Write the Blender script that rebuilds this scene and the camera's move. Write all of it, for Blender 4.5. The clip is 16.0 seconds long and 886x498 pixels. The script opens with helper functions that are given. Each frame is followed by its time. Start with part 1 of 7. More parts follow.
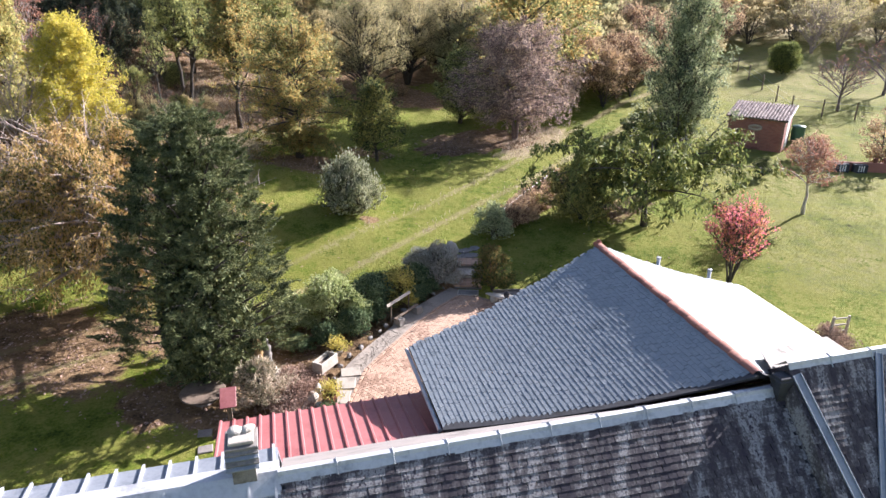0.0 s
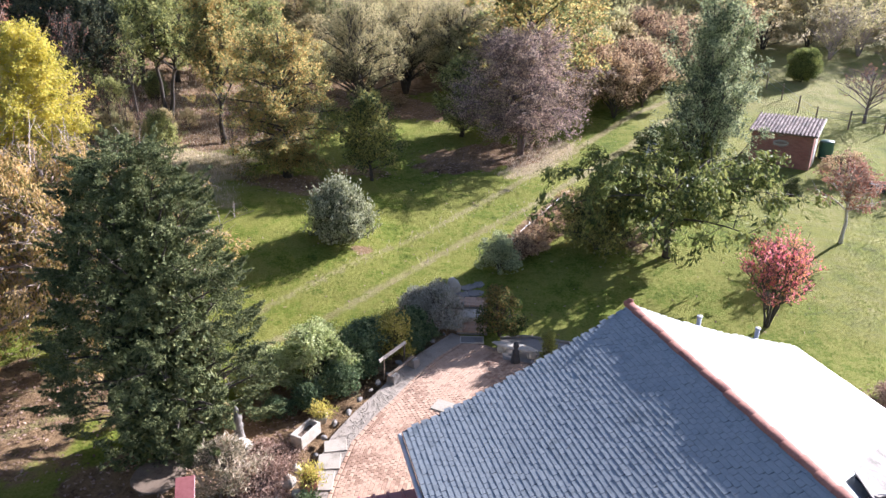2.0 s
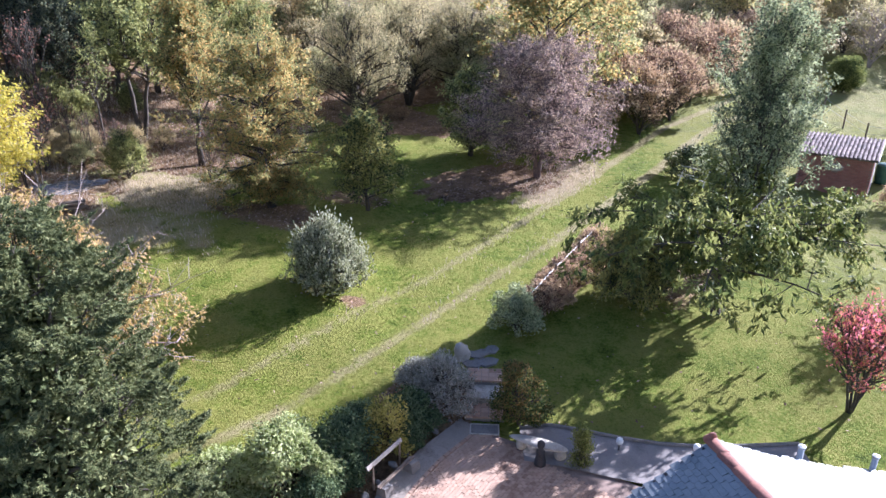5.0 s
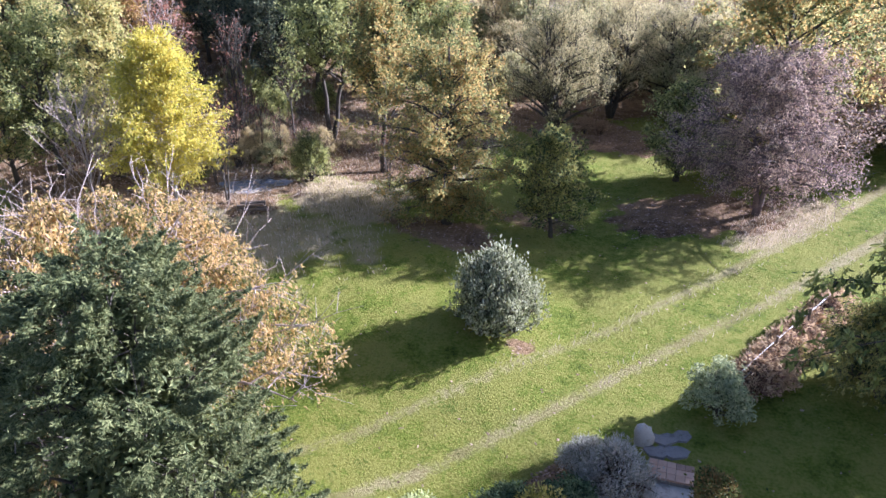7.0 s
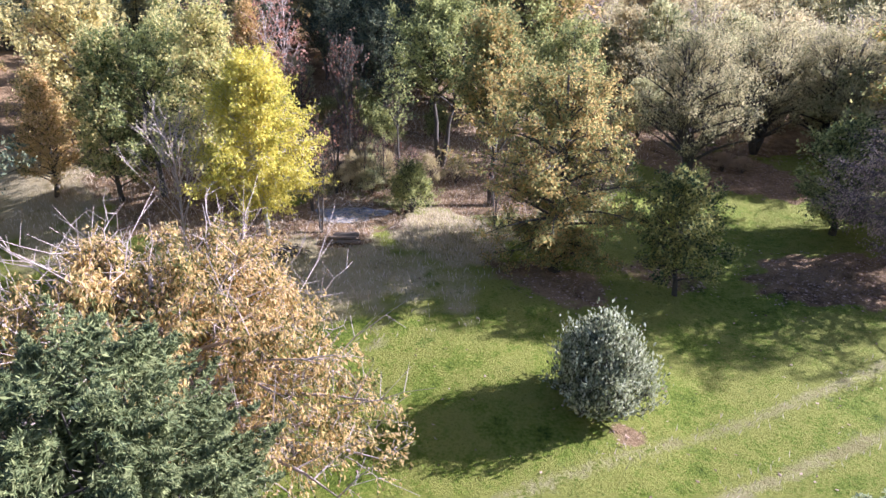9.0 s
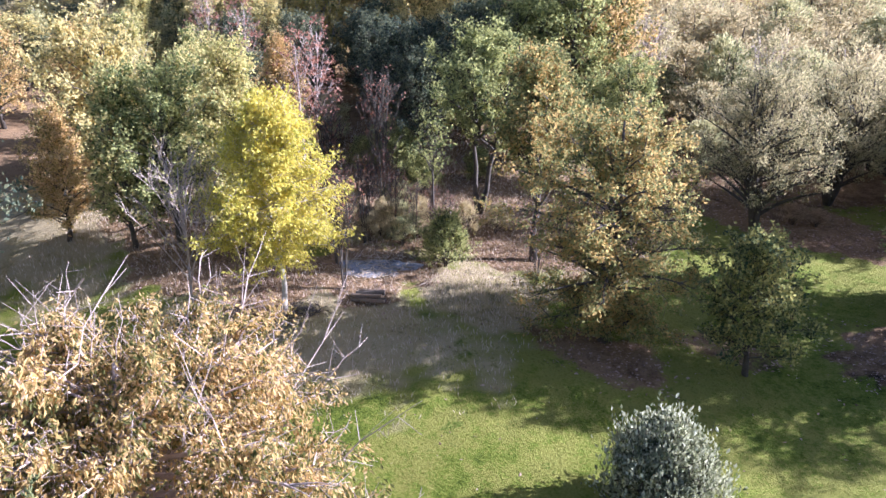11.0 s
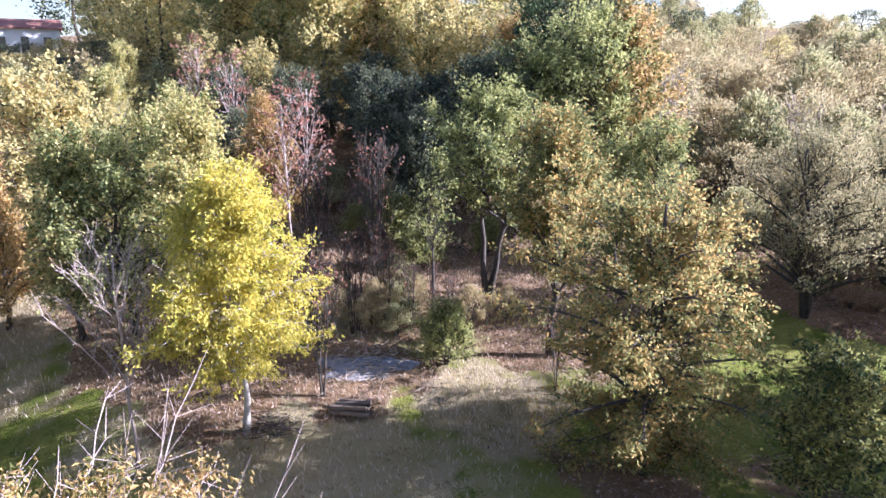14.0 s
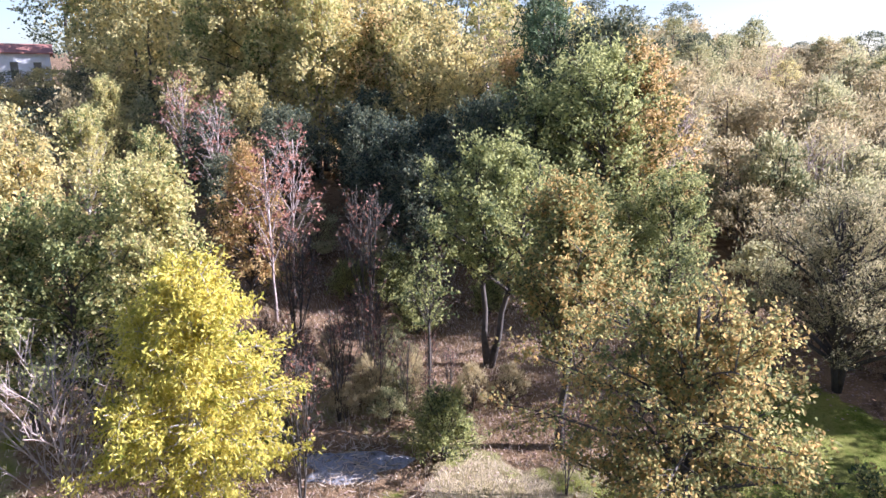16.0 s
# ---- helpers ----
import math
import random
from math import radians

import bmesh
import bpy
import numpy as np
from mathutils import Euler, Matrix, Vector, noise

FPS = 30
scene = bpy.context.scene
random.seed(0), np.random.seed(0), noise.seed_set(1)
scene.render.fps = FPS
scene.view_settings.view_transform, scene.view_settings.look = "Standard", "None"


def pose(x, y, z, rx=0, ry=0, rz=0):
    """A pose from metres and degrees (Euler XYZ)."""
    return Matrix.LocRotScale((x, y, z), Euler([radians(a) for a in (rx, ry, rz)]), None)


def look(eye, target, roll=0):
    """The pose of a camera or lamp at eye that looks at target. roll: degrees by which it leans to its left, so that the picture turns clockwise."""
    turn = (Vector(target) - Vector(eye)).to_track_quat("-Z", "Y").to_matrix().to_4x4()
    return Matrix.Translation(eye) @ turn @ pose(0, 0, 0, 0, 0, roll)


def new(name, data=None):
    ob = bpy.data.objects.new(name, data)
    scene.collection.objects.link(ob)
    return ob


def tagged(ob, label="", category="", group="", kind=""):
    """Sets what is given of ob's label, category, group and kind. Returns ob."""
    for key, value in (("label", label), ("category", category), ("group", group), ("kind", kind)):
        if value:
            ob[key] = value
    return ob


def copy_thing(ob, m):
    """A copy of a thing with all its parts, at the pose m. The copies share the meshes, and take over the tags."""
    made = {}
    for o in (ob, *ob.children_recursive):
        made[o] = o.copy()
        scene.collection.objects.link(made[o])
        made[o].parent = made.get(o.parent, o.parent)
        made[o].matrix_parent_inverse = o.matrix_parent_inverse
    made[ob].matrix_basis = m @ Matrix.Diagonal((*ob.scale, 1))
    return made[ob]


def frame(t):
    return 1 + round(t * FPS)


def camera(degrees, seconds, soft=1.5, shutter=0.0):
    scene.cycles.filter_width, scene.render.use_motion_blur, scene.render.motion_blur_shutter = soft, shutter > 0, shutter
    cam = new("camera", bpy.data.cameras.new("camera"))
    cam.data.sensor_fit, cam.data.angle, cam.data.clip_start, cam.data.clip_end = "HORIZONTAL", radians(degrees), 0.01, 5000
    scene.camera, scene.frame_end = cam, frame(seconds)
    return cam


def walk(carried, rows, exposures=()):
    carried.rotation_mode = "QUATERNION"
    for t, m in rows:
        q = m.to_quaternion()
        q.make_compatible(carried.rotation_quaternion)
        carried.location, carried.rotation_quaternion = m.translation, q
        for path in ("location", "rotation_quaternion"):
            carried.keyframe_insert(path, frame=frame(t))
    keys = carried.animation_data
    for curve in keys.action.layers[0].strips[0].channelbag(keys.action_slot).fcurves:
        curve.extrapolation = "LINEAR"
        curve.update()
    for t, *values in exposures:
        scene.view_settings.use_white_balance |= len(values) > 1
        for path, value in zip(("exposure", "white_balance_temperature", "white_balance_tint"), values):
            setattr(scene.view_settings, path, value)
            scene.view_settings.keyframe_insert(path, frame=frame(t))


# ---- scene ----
cam = camera(65.6, 16.0, soft=1.5)
METRES, EYE, TILT, LEAN, TURN = 26.0, 12.0, -22.6, 0.0, 0.0
ROWS = [
    (0.0, 0.0, 0.0, 0.0, -0.0, 0.0, -0.0),
    (0.5, -0.0004, 0.0302, 0.014, -0.0, 0.01, -0.0),
    (1.0, -0.0005, 0.0628, 0.0283, -0.0, 0.04, -0.02),
    (1.5, -0.0004, 0.0925, 0.0415, -0.0, 0.05, -0.03),
    (2.0, -0.0008, 0.1247, 0.0551, -0.0, 0.06, -0.03),
    (2.5, -0.0008, 0.1546, 0.0672, 0.0, 0.07, -0.03),
    (3.0, -0.0008, 0.1871, 0.0804, 0.0, 0.06, -0.05),
    (4.5, -0.0014, 0.2775, 0.1170, 0.2, 0.05, -0.15),
    (5.5, -0.0023, 0.3379, 0.141, 1.41, 0.04, -0.71),
    (6.0, -0.0051, 0.3706, 0.153, 3.89, 0.05, -1.71),
    (6.5, -0.0072, 0.4004, 0.1639, 9.22, -0.17, -3.77),
    (7.0, -0.0113, 0.4328, 0.1753, 15.77, -0.71, -6.29),
    (7.5, -0.0135, 0.4605, 0.1874, 21.56, -1.53, -8.42),
    (8.0, -0.0181, 0.4898, 0.1997, 23.55, -1.75, -9.24),
    (8.5, -0.0239, 0.5161, 0.2109, 24.61, -1.39, -9.7),
    (9.0, -0.0319, 0.5442, 0.222, 25.69, -0.88, -10.13),
    (9.5, -0.041, 0.5696, 0.232, 26.66, -0.4, -10.51),
    (12.0, -0.1003, 0.691, 0.2831, 30.36, 2.11, -11.89),
    (12.5, -0.113, 0.7137, 0.2918, 30.36, 2.77, -11.92),
    (13.0, -0.1265, 0.738, 0.3017, 30.37, 3.49, -11.94),
    (13.5, -0.1383, 0.7601, 0.311, 30.38, 4.12, -11.97),
    (14.0, -0.1523, 0.7807, 0.3286, 30.36, 4.76, -11.96),
    (14.5, -0.1661, 0.7978, 0.3498, 30.36, 5.33, -11.96),
    (15.0, -0.1809, 0.8162, 0.3732, 30.37, 5.89, -11.95),
    (15.5, -0.1946, 0.8326, 0.3912, 30.34, 5.94, -11.97),
    (16.0, -0.2078, 0.8476, 0.4142, 30.39, 5.82, -11.96),
]
EXPOSURE = 1.82
walk(cam, [(t, pose(0, 0, EYE, TILT, LEAN, TURN) @ pose(METRES * x, METRES * y, METRES * z, 90 + pitch, roll, yaw)) for t, x, y, z, yaw, pitch, roll in ROWS],
     exposures=[(0.0, EXPOSURE - 0.02, 5980, 20), (3.0, EXPOSURE - 0.02, 5580, 22), (6.5, EXPOSURE + 0.1, 5250, 26), (9.0, EXPOSURE + 0.1, 5380, 26), (12.5, EXPOSURE + 0.19, 5220, 29), (16.0, EXPOSURE + 0.02, 5400, 29)])

# ---- light: low autumn sun from ahead and to the right ----
SUN_AZ = (0.788, 0.616)
SUN_EL = 25.6
world = bpy.data.worlds.new("sky")
scene.world = world
world.use_nodes = True
wn = world.node_tree.nodes
sky = wn.new("ShaderNodeTexSky")
sky.sky_type = "NISHITA"
sky.sun_disc = False
sky.sun_elevation = radians(SUN_EL)
sky.sun_rotation = math.atan2(SUN_AZ[0], SUN_AZ[1])
sky.dust_density = 1.2
sky.ozone_density = 0.4
world.node_tree.links.new(sky.outputs[0], wn["Background"].inputs[0])
wn["Background"].inputs[1].default_value = 0.060
sun = new("sun", bpy.data.lights.new("sun", "SUN"))
sun.data.energy, sun.data.angle, sun.data.color = 5.0, radians(0.55), (1.0, 0.95, 0.88)
ce = math.cos(radians(SUN_EL))
sun_way = Vector((SUN_AZ[0] * ce, SUN_AZ[1] * ce, math.sin(radians(SUN_EL))))
sun.matrix_world = look(sun_way * 60, (0, 0, 0))


# ---- materials ----
def nodes_of(name):
    m = bpy.data.materials.new(name)
    m.use_nodes = True
    nt = m.node_tree
    return m, nt, nt.nodes["Principled BSDF"], nt.nodes["Material Output"]


def ramp(nt, colours):
    r = nt.nodes.new("ShaderNodeValToRGB")
    n = len(colours)
    for i, c in enumerate(colours):
        e = r.color_ramp.elements[i] if i < 2 else r.color_ramp.elements.new(0.5)
        e.color = (*c, 1)
    for i, e in enumerate(r.color_ramp.elements):
        e.position = i / (n - 1)
    return r


def noise_tex(nt, scale, detail=4.0, rough=0.6, stretch=None):
    """Noise by the place in the world; stretch: scales along the house's axes and upwards."""
    tc = nt.nodes.new("ShaderNodeNewGeometry")
    n = nt.nodes.new("ShaderNodeTexNoise")
    n.inputs["Scale"].default_value, n.inputs["Detail"].default_value, n.inputs["Roughness"].default_value = scale, detail, rough
    if stretch:
        mp = nt.nodes.new("ShaderNodeMapping")
        mp.inputs["Rotation"].default_value = (0, 0, radians(-14.77))
        mp.inputs["Scale"].default_value = stretch
        nt.links.new(tc.outputs["Position"], mp.inputs["Vector"])
        nt.links.new(mp.outputs[0], n.inputs["Vector"])
    else:
        nt.links.new(tc.outputs["Position"], n.inputs["Vector"])
    return n


def mathn(nt, op, a, b, c=None, clamp=False):
    n = nt.nodes.new("ShaderNodeMath")
    n.operation, n.use_clamp = op, clamp
    for i, v in enumerate((a, b, c)):
        if v is None:
            continue
        if isinstance(v, (int, float)):
            n.inputs[i].default_value = v
        else:
            nt.links.new(v, n.inputs[i])
    return n.outputs[0]


def mixc(nt, f, a, b, mode="MIX"):
    n = nt.nodes.new("ShaderNodeMix")
    n.data_type, n.blend_type = "RGBA", mode
    for i, v in ((0, f), (6, a), (7, b)):
        if isinstance(v, (int, float)):
            n.inputs[i].default_value = v
        elif isinstance(v, tuple):
            n.inputs[i].default_value = (*v, 1)
        else:
            nt.links.new(v, n.inputs[i])
    return n.outputs[2]


def surface(name, colours, scale=3.0, fine=40.0, rough=0.8, metal=0.0, bump=0.3, spec=0.5, island=0.0, piece=0.0, dist=0.02, stretch=None):
    """A surface with variation at two scales; island or piece add a shade for each piece."""
    m, nt, bs, out = nodes_of(name)
    big, small = noise_tex(nt, scale, stretch=stretch), noise_tex(nt, fine, 6.0)
    f = mathn(nt, "MULTIPLY_ADD", small.outputs[0], 0.45, -0.22)
    f = mathn(nt, "ADD", f, big.outputs[0])
    f = mathn(nt, "MULTIPLY_ADD", f, 2.0, -0.5)
    if island:
        g = nt.nodes.new("ShaderNodeNewGeometry")
        f = mathn(nt, "ADD", f, mathn(nt, "MULTIPLY_ADD", g.outputs["Random Per Island"], island * 2, -island))
    if piece:
        o = nt.nodes.new("ShaderNodeObjectInfo")
        f = mathn(nt, "ADD", f, mathn(nt, "MULTIPLY_ADD", o.outputs["Random"], piece * 2, -piece))
    r = ramp(nt, colours)
    nt.links.new(f, r.inputs[0])
    nt.links.new(r.outputs[0], bs.inputs["Base Color"])
    rr = mathn(nt, "MULTIPLY_ADD", small.outputs[0], 0.3, rough - 0.15, clamp=True)
    nt.links.new(rr, bs.inputs["Roughness"])
    bs.inputs["Metallic"].default_value = metal
    bs.inputs["Specular IOR Level"].default_value = spec
    b = nt.nodes.new("ShaderNodeBump")
    b.inputs["Strength"].default_value, b.inputs["Distance"].default_value = bump, dist
    nt.links.new(small.outputs[0], b.inputs["Height"])
    nt.links.new(b.outputs[0], bs.inputs["Normal"])
    return m


def leaf_mat(name, colours, gloss=0.55, trans=0.42, scale=0.5, spec=0.12):
    """Leaves: a shade for each leaf and patches over the crown; light comes through."""
    m, nt, bs, out = nodes_of(name)
    g = nt.nodes.new("ShaderNodeNewGeometry")
    big = noise_tex(nt, scale, 2.0)
    f = mathn(nt, "MULTIPLY_ADD", big.outputs[0], 1.3, -0.55)
    f = mathn(nt, "ADD", f, mathn(nt, "MULTIPLY_ADD", noise_tex(nt, 1.6, 2.0).outputs[0], 0.8, -0.3))
    f = mathn(nt, "ADD", f, mathn(nt, "MULTIPLY_ADD", g.outputs["Random Per Island"], 0.8, -0.15))
    o = nt.nodes.new("ShaderNodeObjectInfo")
    f = mathn(nt, "ADD", f, mathn(nt, "MULTIPLY_ADD", o.outputs["Random"], 0.3, -0.2))
    r = ramp(nt, [(min(0.8, a * 1.1), min(0.8, b * 1.1), min(0.7, c * 1.3)) for a, b, c in colours])
    nt.links.new(f, r.inputs[0])
    nt.links.new(r.outputs[0], bs.inputs["Base Color"])
    bs.inputs["Roughness"].default_value = gloss + 0.12
    bs.inputs["Specular IOR Level"].default_value = spec
    t = nt.nodes.new("ShaderNodeBsdfTranslucent")
    nt.links.new(r.outputs[0], t.inputs[0])
    mx = nt.nodes.new("ShaderNodeMixShader")
    mx.inputs[0].default_value = trans
    nt.links.new(bs.outputs[0], mx.inputs[1])
    nt.links.new(t.outputs[0], mx.inputs[2])
    nt.links.new(mx.outputs[0], out.inputs[0])
    return m


BARK = surface("bark", [(0.019, 0.015, 0.011), (0.043, 0.035, 0.027), (0.081, 0.067, 0.053)], 2, 18, 0.9, bump=0.6)
BARK_PALE = surface("pale_bark", [(0.22, 0.19, 0.15), (0.36, 0.32, 0.26), (0.50, 0.46, 0.40)], 3, 20, 0.8, bump=0.4)
BARK_ROSY = surface("rosy_bark", [(0.16, 0.12, 0.10), (0.27, 0.205, 0.175), (0.41, 0.33, 0.29)], 3, 25, 0.7, bump=0.3)
BARK_PLUM = surface("plum_bark", [(0.05, 0.036, 0.036), (0.10, 0.075, 0.072), (0.17, 0.13, 0.125)], 3, 22, 0.8, bump=0.4)
L_YEW = leaf_mat("yew_leaf", [(0.022, 0.034, 0.014), (0.048, 0.068, 0.025), (0.095, 0.117, 0.039), (0.224, 0.237, 0.084)], 0.45, 0.15, 0.9)
L_OAK = leaf_mat("oak_leaf", [(0.145, 0.17, 0.06), (0.245, 0.265, 0.088), (0.36, 0.345, 0.115), (0.50, 0.32, 0.10)], 0.65, 0.62, 0.3, 0.12)
L_DARKOAK = leaf_mat("dark_oak_leaf", [(0.03, 0.045, 0.03), (0.057, 0.08, 0.046), (0.107, 0.131, 0.069), (0.22, 0.22, 0.104)], 0.5, 0.35, 0.3)
L_ORANGE = leaf_mat("cherry_leaf", [(0.12, 0.125, 0.035), (0.34, 0.27, 0.075), (0.56, 0.40, 0.13), (0.66, 0.47, 0.21)], 0.6, 0.52, 0.5)
L_YELLOW = leaf_mat("acacia_leaf", [(0.242, 0.263, 0.039), (0.426, 0.393, 0.056), (0.581, 0.504, 0.078), (0.697, 0.601, 0.137)], 0.5, 0.5, 0.4)
L_YELGREEN = leaf_mat("ash_leaf", [(0.132, 0.176, 0.055), (0.297, 0.33, 0.099), (0.484, 0.457, 0.154), (0.638, 0.528, 0.198)], 0.5, 0.5, 0.3)
L_PURPLE = leaf_mat("plum_leaf", [(0.156, 0.107, 0.09), (0.277, 0.198, 0.161), (0.433, 0.321, 0.24), (0.596, 0.469, 0.281)], 0.45, 0.45, 0.5)
L_WILLOW = leaf_mat("sallow_leaf", [(0.174, 0.173, 0.081), (0.301, 0.283, 0.126), (0.429, 0.388, 0.172), (0.557, 0.471, 0.227)], 0.45, 0.5, 0.4)
L_SILVER = leaf_mat("oleaster_leaf", [(0.04, 0.053, 0.019), (0.108, 0.131, 0.047), (0.246, 0.263, 0.117), (0.59, 0.585, 0.343)], 0.42, 0.25, 1.5, 0.4)
L_YOUNGOAK = leaf_mat("young_oak_leaf", [(0.05, 0.075, 0.03), (0.12, 0.15, 0.05), (0.26, 0.27, 0.08), (0.48, 0.42, 0.11)], 0.5, 0.45, 0.7)
L_SUMAC = leaf_mat("walnut_leaf", [(0.048, 0.072, 0.022), (0.096, 0.132, 0.034), (0.176, 0.204, 0.051), (0.288, 0.289, 0.076)], 0.45, 0.45, 0.5)
L_EUCA = leaf_mat("eucalyptus_leaf", [(0.09, 0.118, 0.062), (0.19, 0.23, 0.106), (0.336, 0.375, 0.168), (0.493, 0.51, 0.258)], 0.55, 0.4, 0.5)
L_GREENOAK = leaf_mat("green_oak_leaf", [(0.088, 0.114, 0.042), (0.181, 0.211, 0.07), (0.316, 0.331, 0.106), (0.467, 0.457, 0.151)], 0.5, 0.5, 0.4)
L_RISE = leaf_mat("hill_oak_leaf", [(0.206, 0.206, 0.08), (0.375, 0.35, 0.127), (0.558, 0.484, 0.176), (0.69, 0.558, 0.206)], 0.55, 0.55, 0.15)
L_RED = leaf_mat("spindle_leaf", [(0.56, 0.30, 0.10), (0.68, 0.24, 0.15), (0.72, 0.16, 0.20), (0.78, 0.36, 0.30)], 0.45, 0.55, 1.1)
L_RUSSET = leaf_mat("russet_leaf", [(0.145, 0.068, 0.041), (0.246, 0.112, 0.068), (0.34, 0.17, 0.098), (0.391, 0.224, 0.135)], 0.5, 0.4, 0.8)
L_SCRUB = leaf_mat("scrub_leaf", [(0.226, 0.197, 0.084), (0.35, 0.296, 0.133), (0.453, 0.38, 0.176), (0.535, 0.445, 0.221)], 0.6, 0.45, 0.35)
L_SCRUBG = leaf_mat("green_scrub_leaf", [(0.146, 0.168, 0.067), (0.28, 0.291, 0.123), (0.426, 0.409, 0.179), (0.56, 0.504, 0.235)], 0.6, 0.45, 0.35)
L_BRAMBLE = leaf_mat("bramble_leaf", [(0.165, 0.1, 0.065), (0.33, 0.21, 0.12), (0.495, 0.357, 0.19), (0.594, 0.452, 0.23)], 0.6, 0.35, 0.6)
L_VARIEG = leaf_mat("variegated_leaf", [(0.10, 0.14, 0.04), (0.24, 0.30, 0.09), (0.41, 0.46, 0.16), (0.58, 0.60, 0.27)], 0.45, 0.35, 1.2)
L_DEEP = leaf_mat("laurel_leaf", [(0.03, 0.053, 0.025), (0.058, 0.097, 0.04), (0.105, 0.155, 0.06), (0.19, 0.235, 0.095)], 0.48, 0.25, 1.0)
L_GOLD = leaf_mat("gold_leaf", [(0.24, 0.235, 0.05), (0.40, 0.37, 0.075), (0.54, 0.47, 0.10), (0.60, 0.50, 0.14)], 0.5, 0.4, 1.2)
L_GREY = leaf_mat("lavender_leaf", [(0.11, 0.12, 0.075), (0.22, 0.225, 0.15), (0.35, 0.345, 0.24), (0.50, 0.48, 0.36)], 0.6, 0.25, 1.2)
L_FIRE = leaf_mat("firethorn_leaf", [(0.035, 0.06, 0.018), (0.075, 0.105, 0.028), (0.13, 0.15, 0.04), (0.27, 0.165, 0.05)], 0.45, 0.35, 1.2)
L_DRY = leaf_mat("dry_leaf", [(0.13, 0.082, 0.052), (0.22, 0.14, 0.09), (0.33, 0.225, 0.145), (0.45, 0.33, 0.22)], 0.7, 0.2, 0.8)
L_GRASS = leaf_mat("grass_blade", [(0.05, 0.09, 0.011), (0.085, 0.135, 0.016), (0.13, 0.175, 0.024), (0.20, 0.215, 0.045)], 0.5, 0.35, 0.3)
L_STRAW = leaf_mat("dry_grass", [(0.184, 0.172, 0.088), (0.339, 0.286, 0.163), (0.494, 0.415, 0.259), (0.636, 0.529, 0.351)], 0.6, 0.35, 0.5)

SLATE = surface("blue_slate", [(0.123, 0.144, 0.154), (0.17, 0.193, 0.208), (0.222, 0.246, 0.26)], 1.2, 30, 0.5, bump=0.2, spec=0.6, island=0.16, piece=0.16)
SLATE_OLD = surface("weathered_slate", [(0.019, 0.017, 0.026), (0.027, 0.022, 0.033), (0.034, 0.028, 0.037), (0.046, 0.038, 0.043), (0.10, 0.09, 0.09), (0.30, 0.285, 0.275)], 1.0, 22, 0.7, bump=0.3, spec=0.3, island=0.12, piece=0.12, stretch=(3.2, 0.7, 0.7))
ZINC = surface("zinc", [(0.29, 0.297, 0.312), (0.406, 0.413, 0.428), (0.536, 0.544, 0.551)], 1.5, 14, 0.55, metal=0.3, bump=0.12)
LEAD = surface("lead_sheet", [(0.14, 0.16, 0.185), (0.20, 0.22, 0.25), (0.27, 0.29, 0.315)], 1.5, 14, 0.5, metal=0.3, bump=0.15)
TERRA = surface("terracotta", [(0.16, 0.06, 0.045), (0.24, 0.095, 0.07), (0.32, 0.145, 0.105)], 2, 30, 0.8, bump=0.3, island=0.3, piece=0.3)
REDMETAL = surface("red_sheet_metal", [(0.22, 0.065, 0.065), (0.29, 0.09, 0.09), (0.35, 0.13, 0.125)], 0.8, 12, 0.5, bump=0.05)
PLASTER = surface("cream_render", [(0.42, 0.38, 0.31), (0.54, 0.50, 0.42), (0.62, 0.58, 0.50)], 0.8, 30, 0.9, bump=0.3)
CONCRETE = surface("concrete", [(0.13, 0.115, 0.105), (0.185, 0.165, 0.15), (0.25, 0.225, 0.205)], 1.0, 25, 0.9, bump=0.3)
SANDSTONE = surface("pale_stone", [(0.24, 0.21, 0.17), (0.36, 0.32, 0.265), (0.48, 0.44, 0.37)], 2.5, 25, 0.9, bump=0.5, dist=0.03, island=0.15, piece=0.15)
GREYSTONE = surface("grey_stone", [(0.09, 0.082, 0.07), (0.15, 0.138, 0.12), (0.23, 0.21, 0.19)], 3, 22, 0.9, bump=0.6, dist=0.03)
BRICK = surface("red_brick", [(0.25, 0.15, 0.098), (0.35, 0.225, 0.15), (0.44, 0.30, 0.21)], 0.9, 35, 0.85, bump=0.3, island=0.3, piece=0.3)
SHEDBRICK = surface("shed_brick", [(0.17, 0.07, 0.055), (0.25, 0.105, 0.08), (0.33, 0.15, 0.11)], 0.8, 30, 0.9, bump=0.4, island=0.3, piece=0.3)
MORTAR = surface("mortar", [(0.15, 0.10, 0.08), (0.21, 0.15, 0.115), (0.28, 0.205, 0.16)], 2, 30, 0.95, bump=0.4)
GRAVEL = surface("gravel", [(0.207, 0.174, 0.141), (0.266, 0.226, 0.185), (0.326, 0.281, 0.229)], 2, 45, 0.95, bump=0.5, dist=0.012, island=0.12)
WOOD = surface("grey_wood", [(0.20, 0.17, 0.14), (0.33, 0.29, 0.24), (0.46, 0.41, 0.35)], 4, 30, 0.85, bump=0.4)
WOODBROWN = surface("brown_wood", [(0.06, 0.045, 0.03), (0.12, 0.085, 0.06), (0.19, 0.14, 0.10)], 4, 30, 0.85, bump=0.4)
WHITE = surface("white_paint", [(0.66, 0.65, 0.62), (0.76, 0.75, 0.73), (0.82, 0.81, 0.80)], 1.5, 20, 0.6, bump=0.1)
# near-black for dark parts; on roof decks it paints the shade between slates
BLACK = surface("soot_and_gap_shade", [(0.012, 0.012, 0.014), (0.025, 0.025, 0.028), (0.045, 0.045, 0.05)], 3, 25, 0.85, bump=0.3)
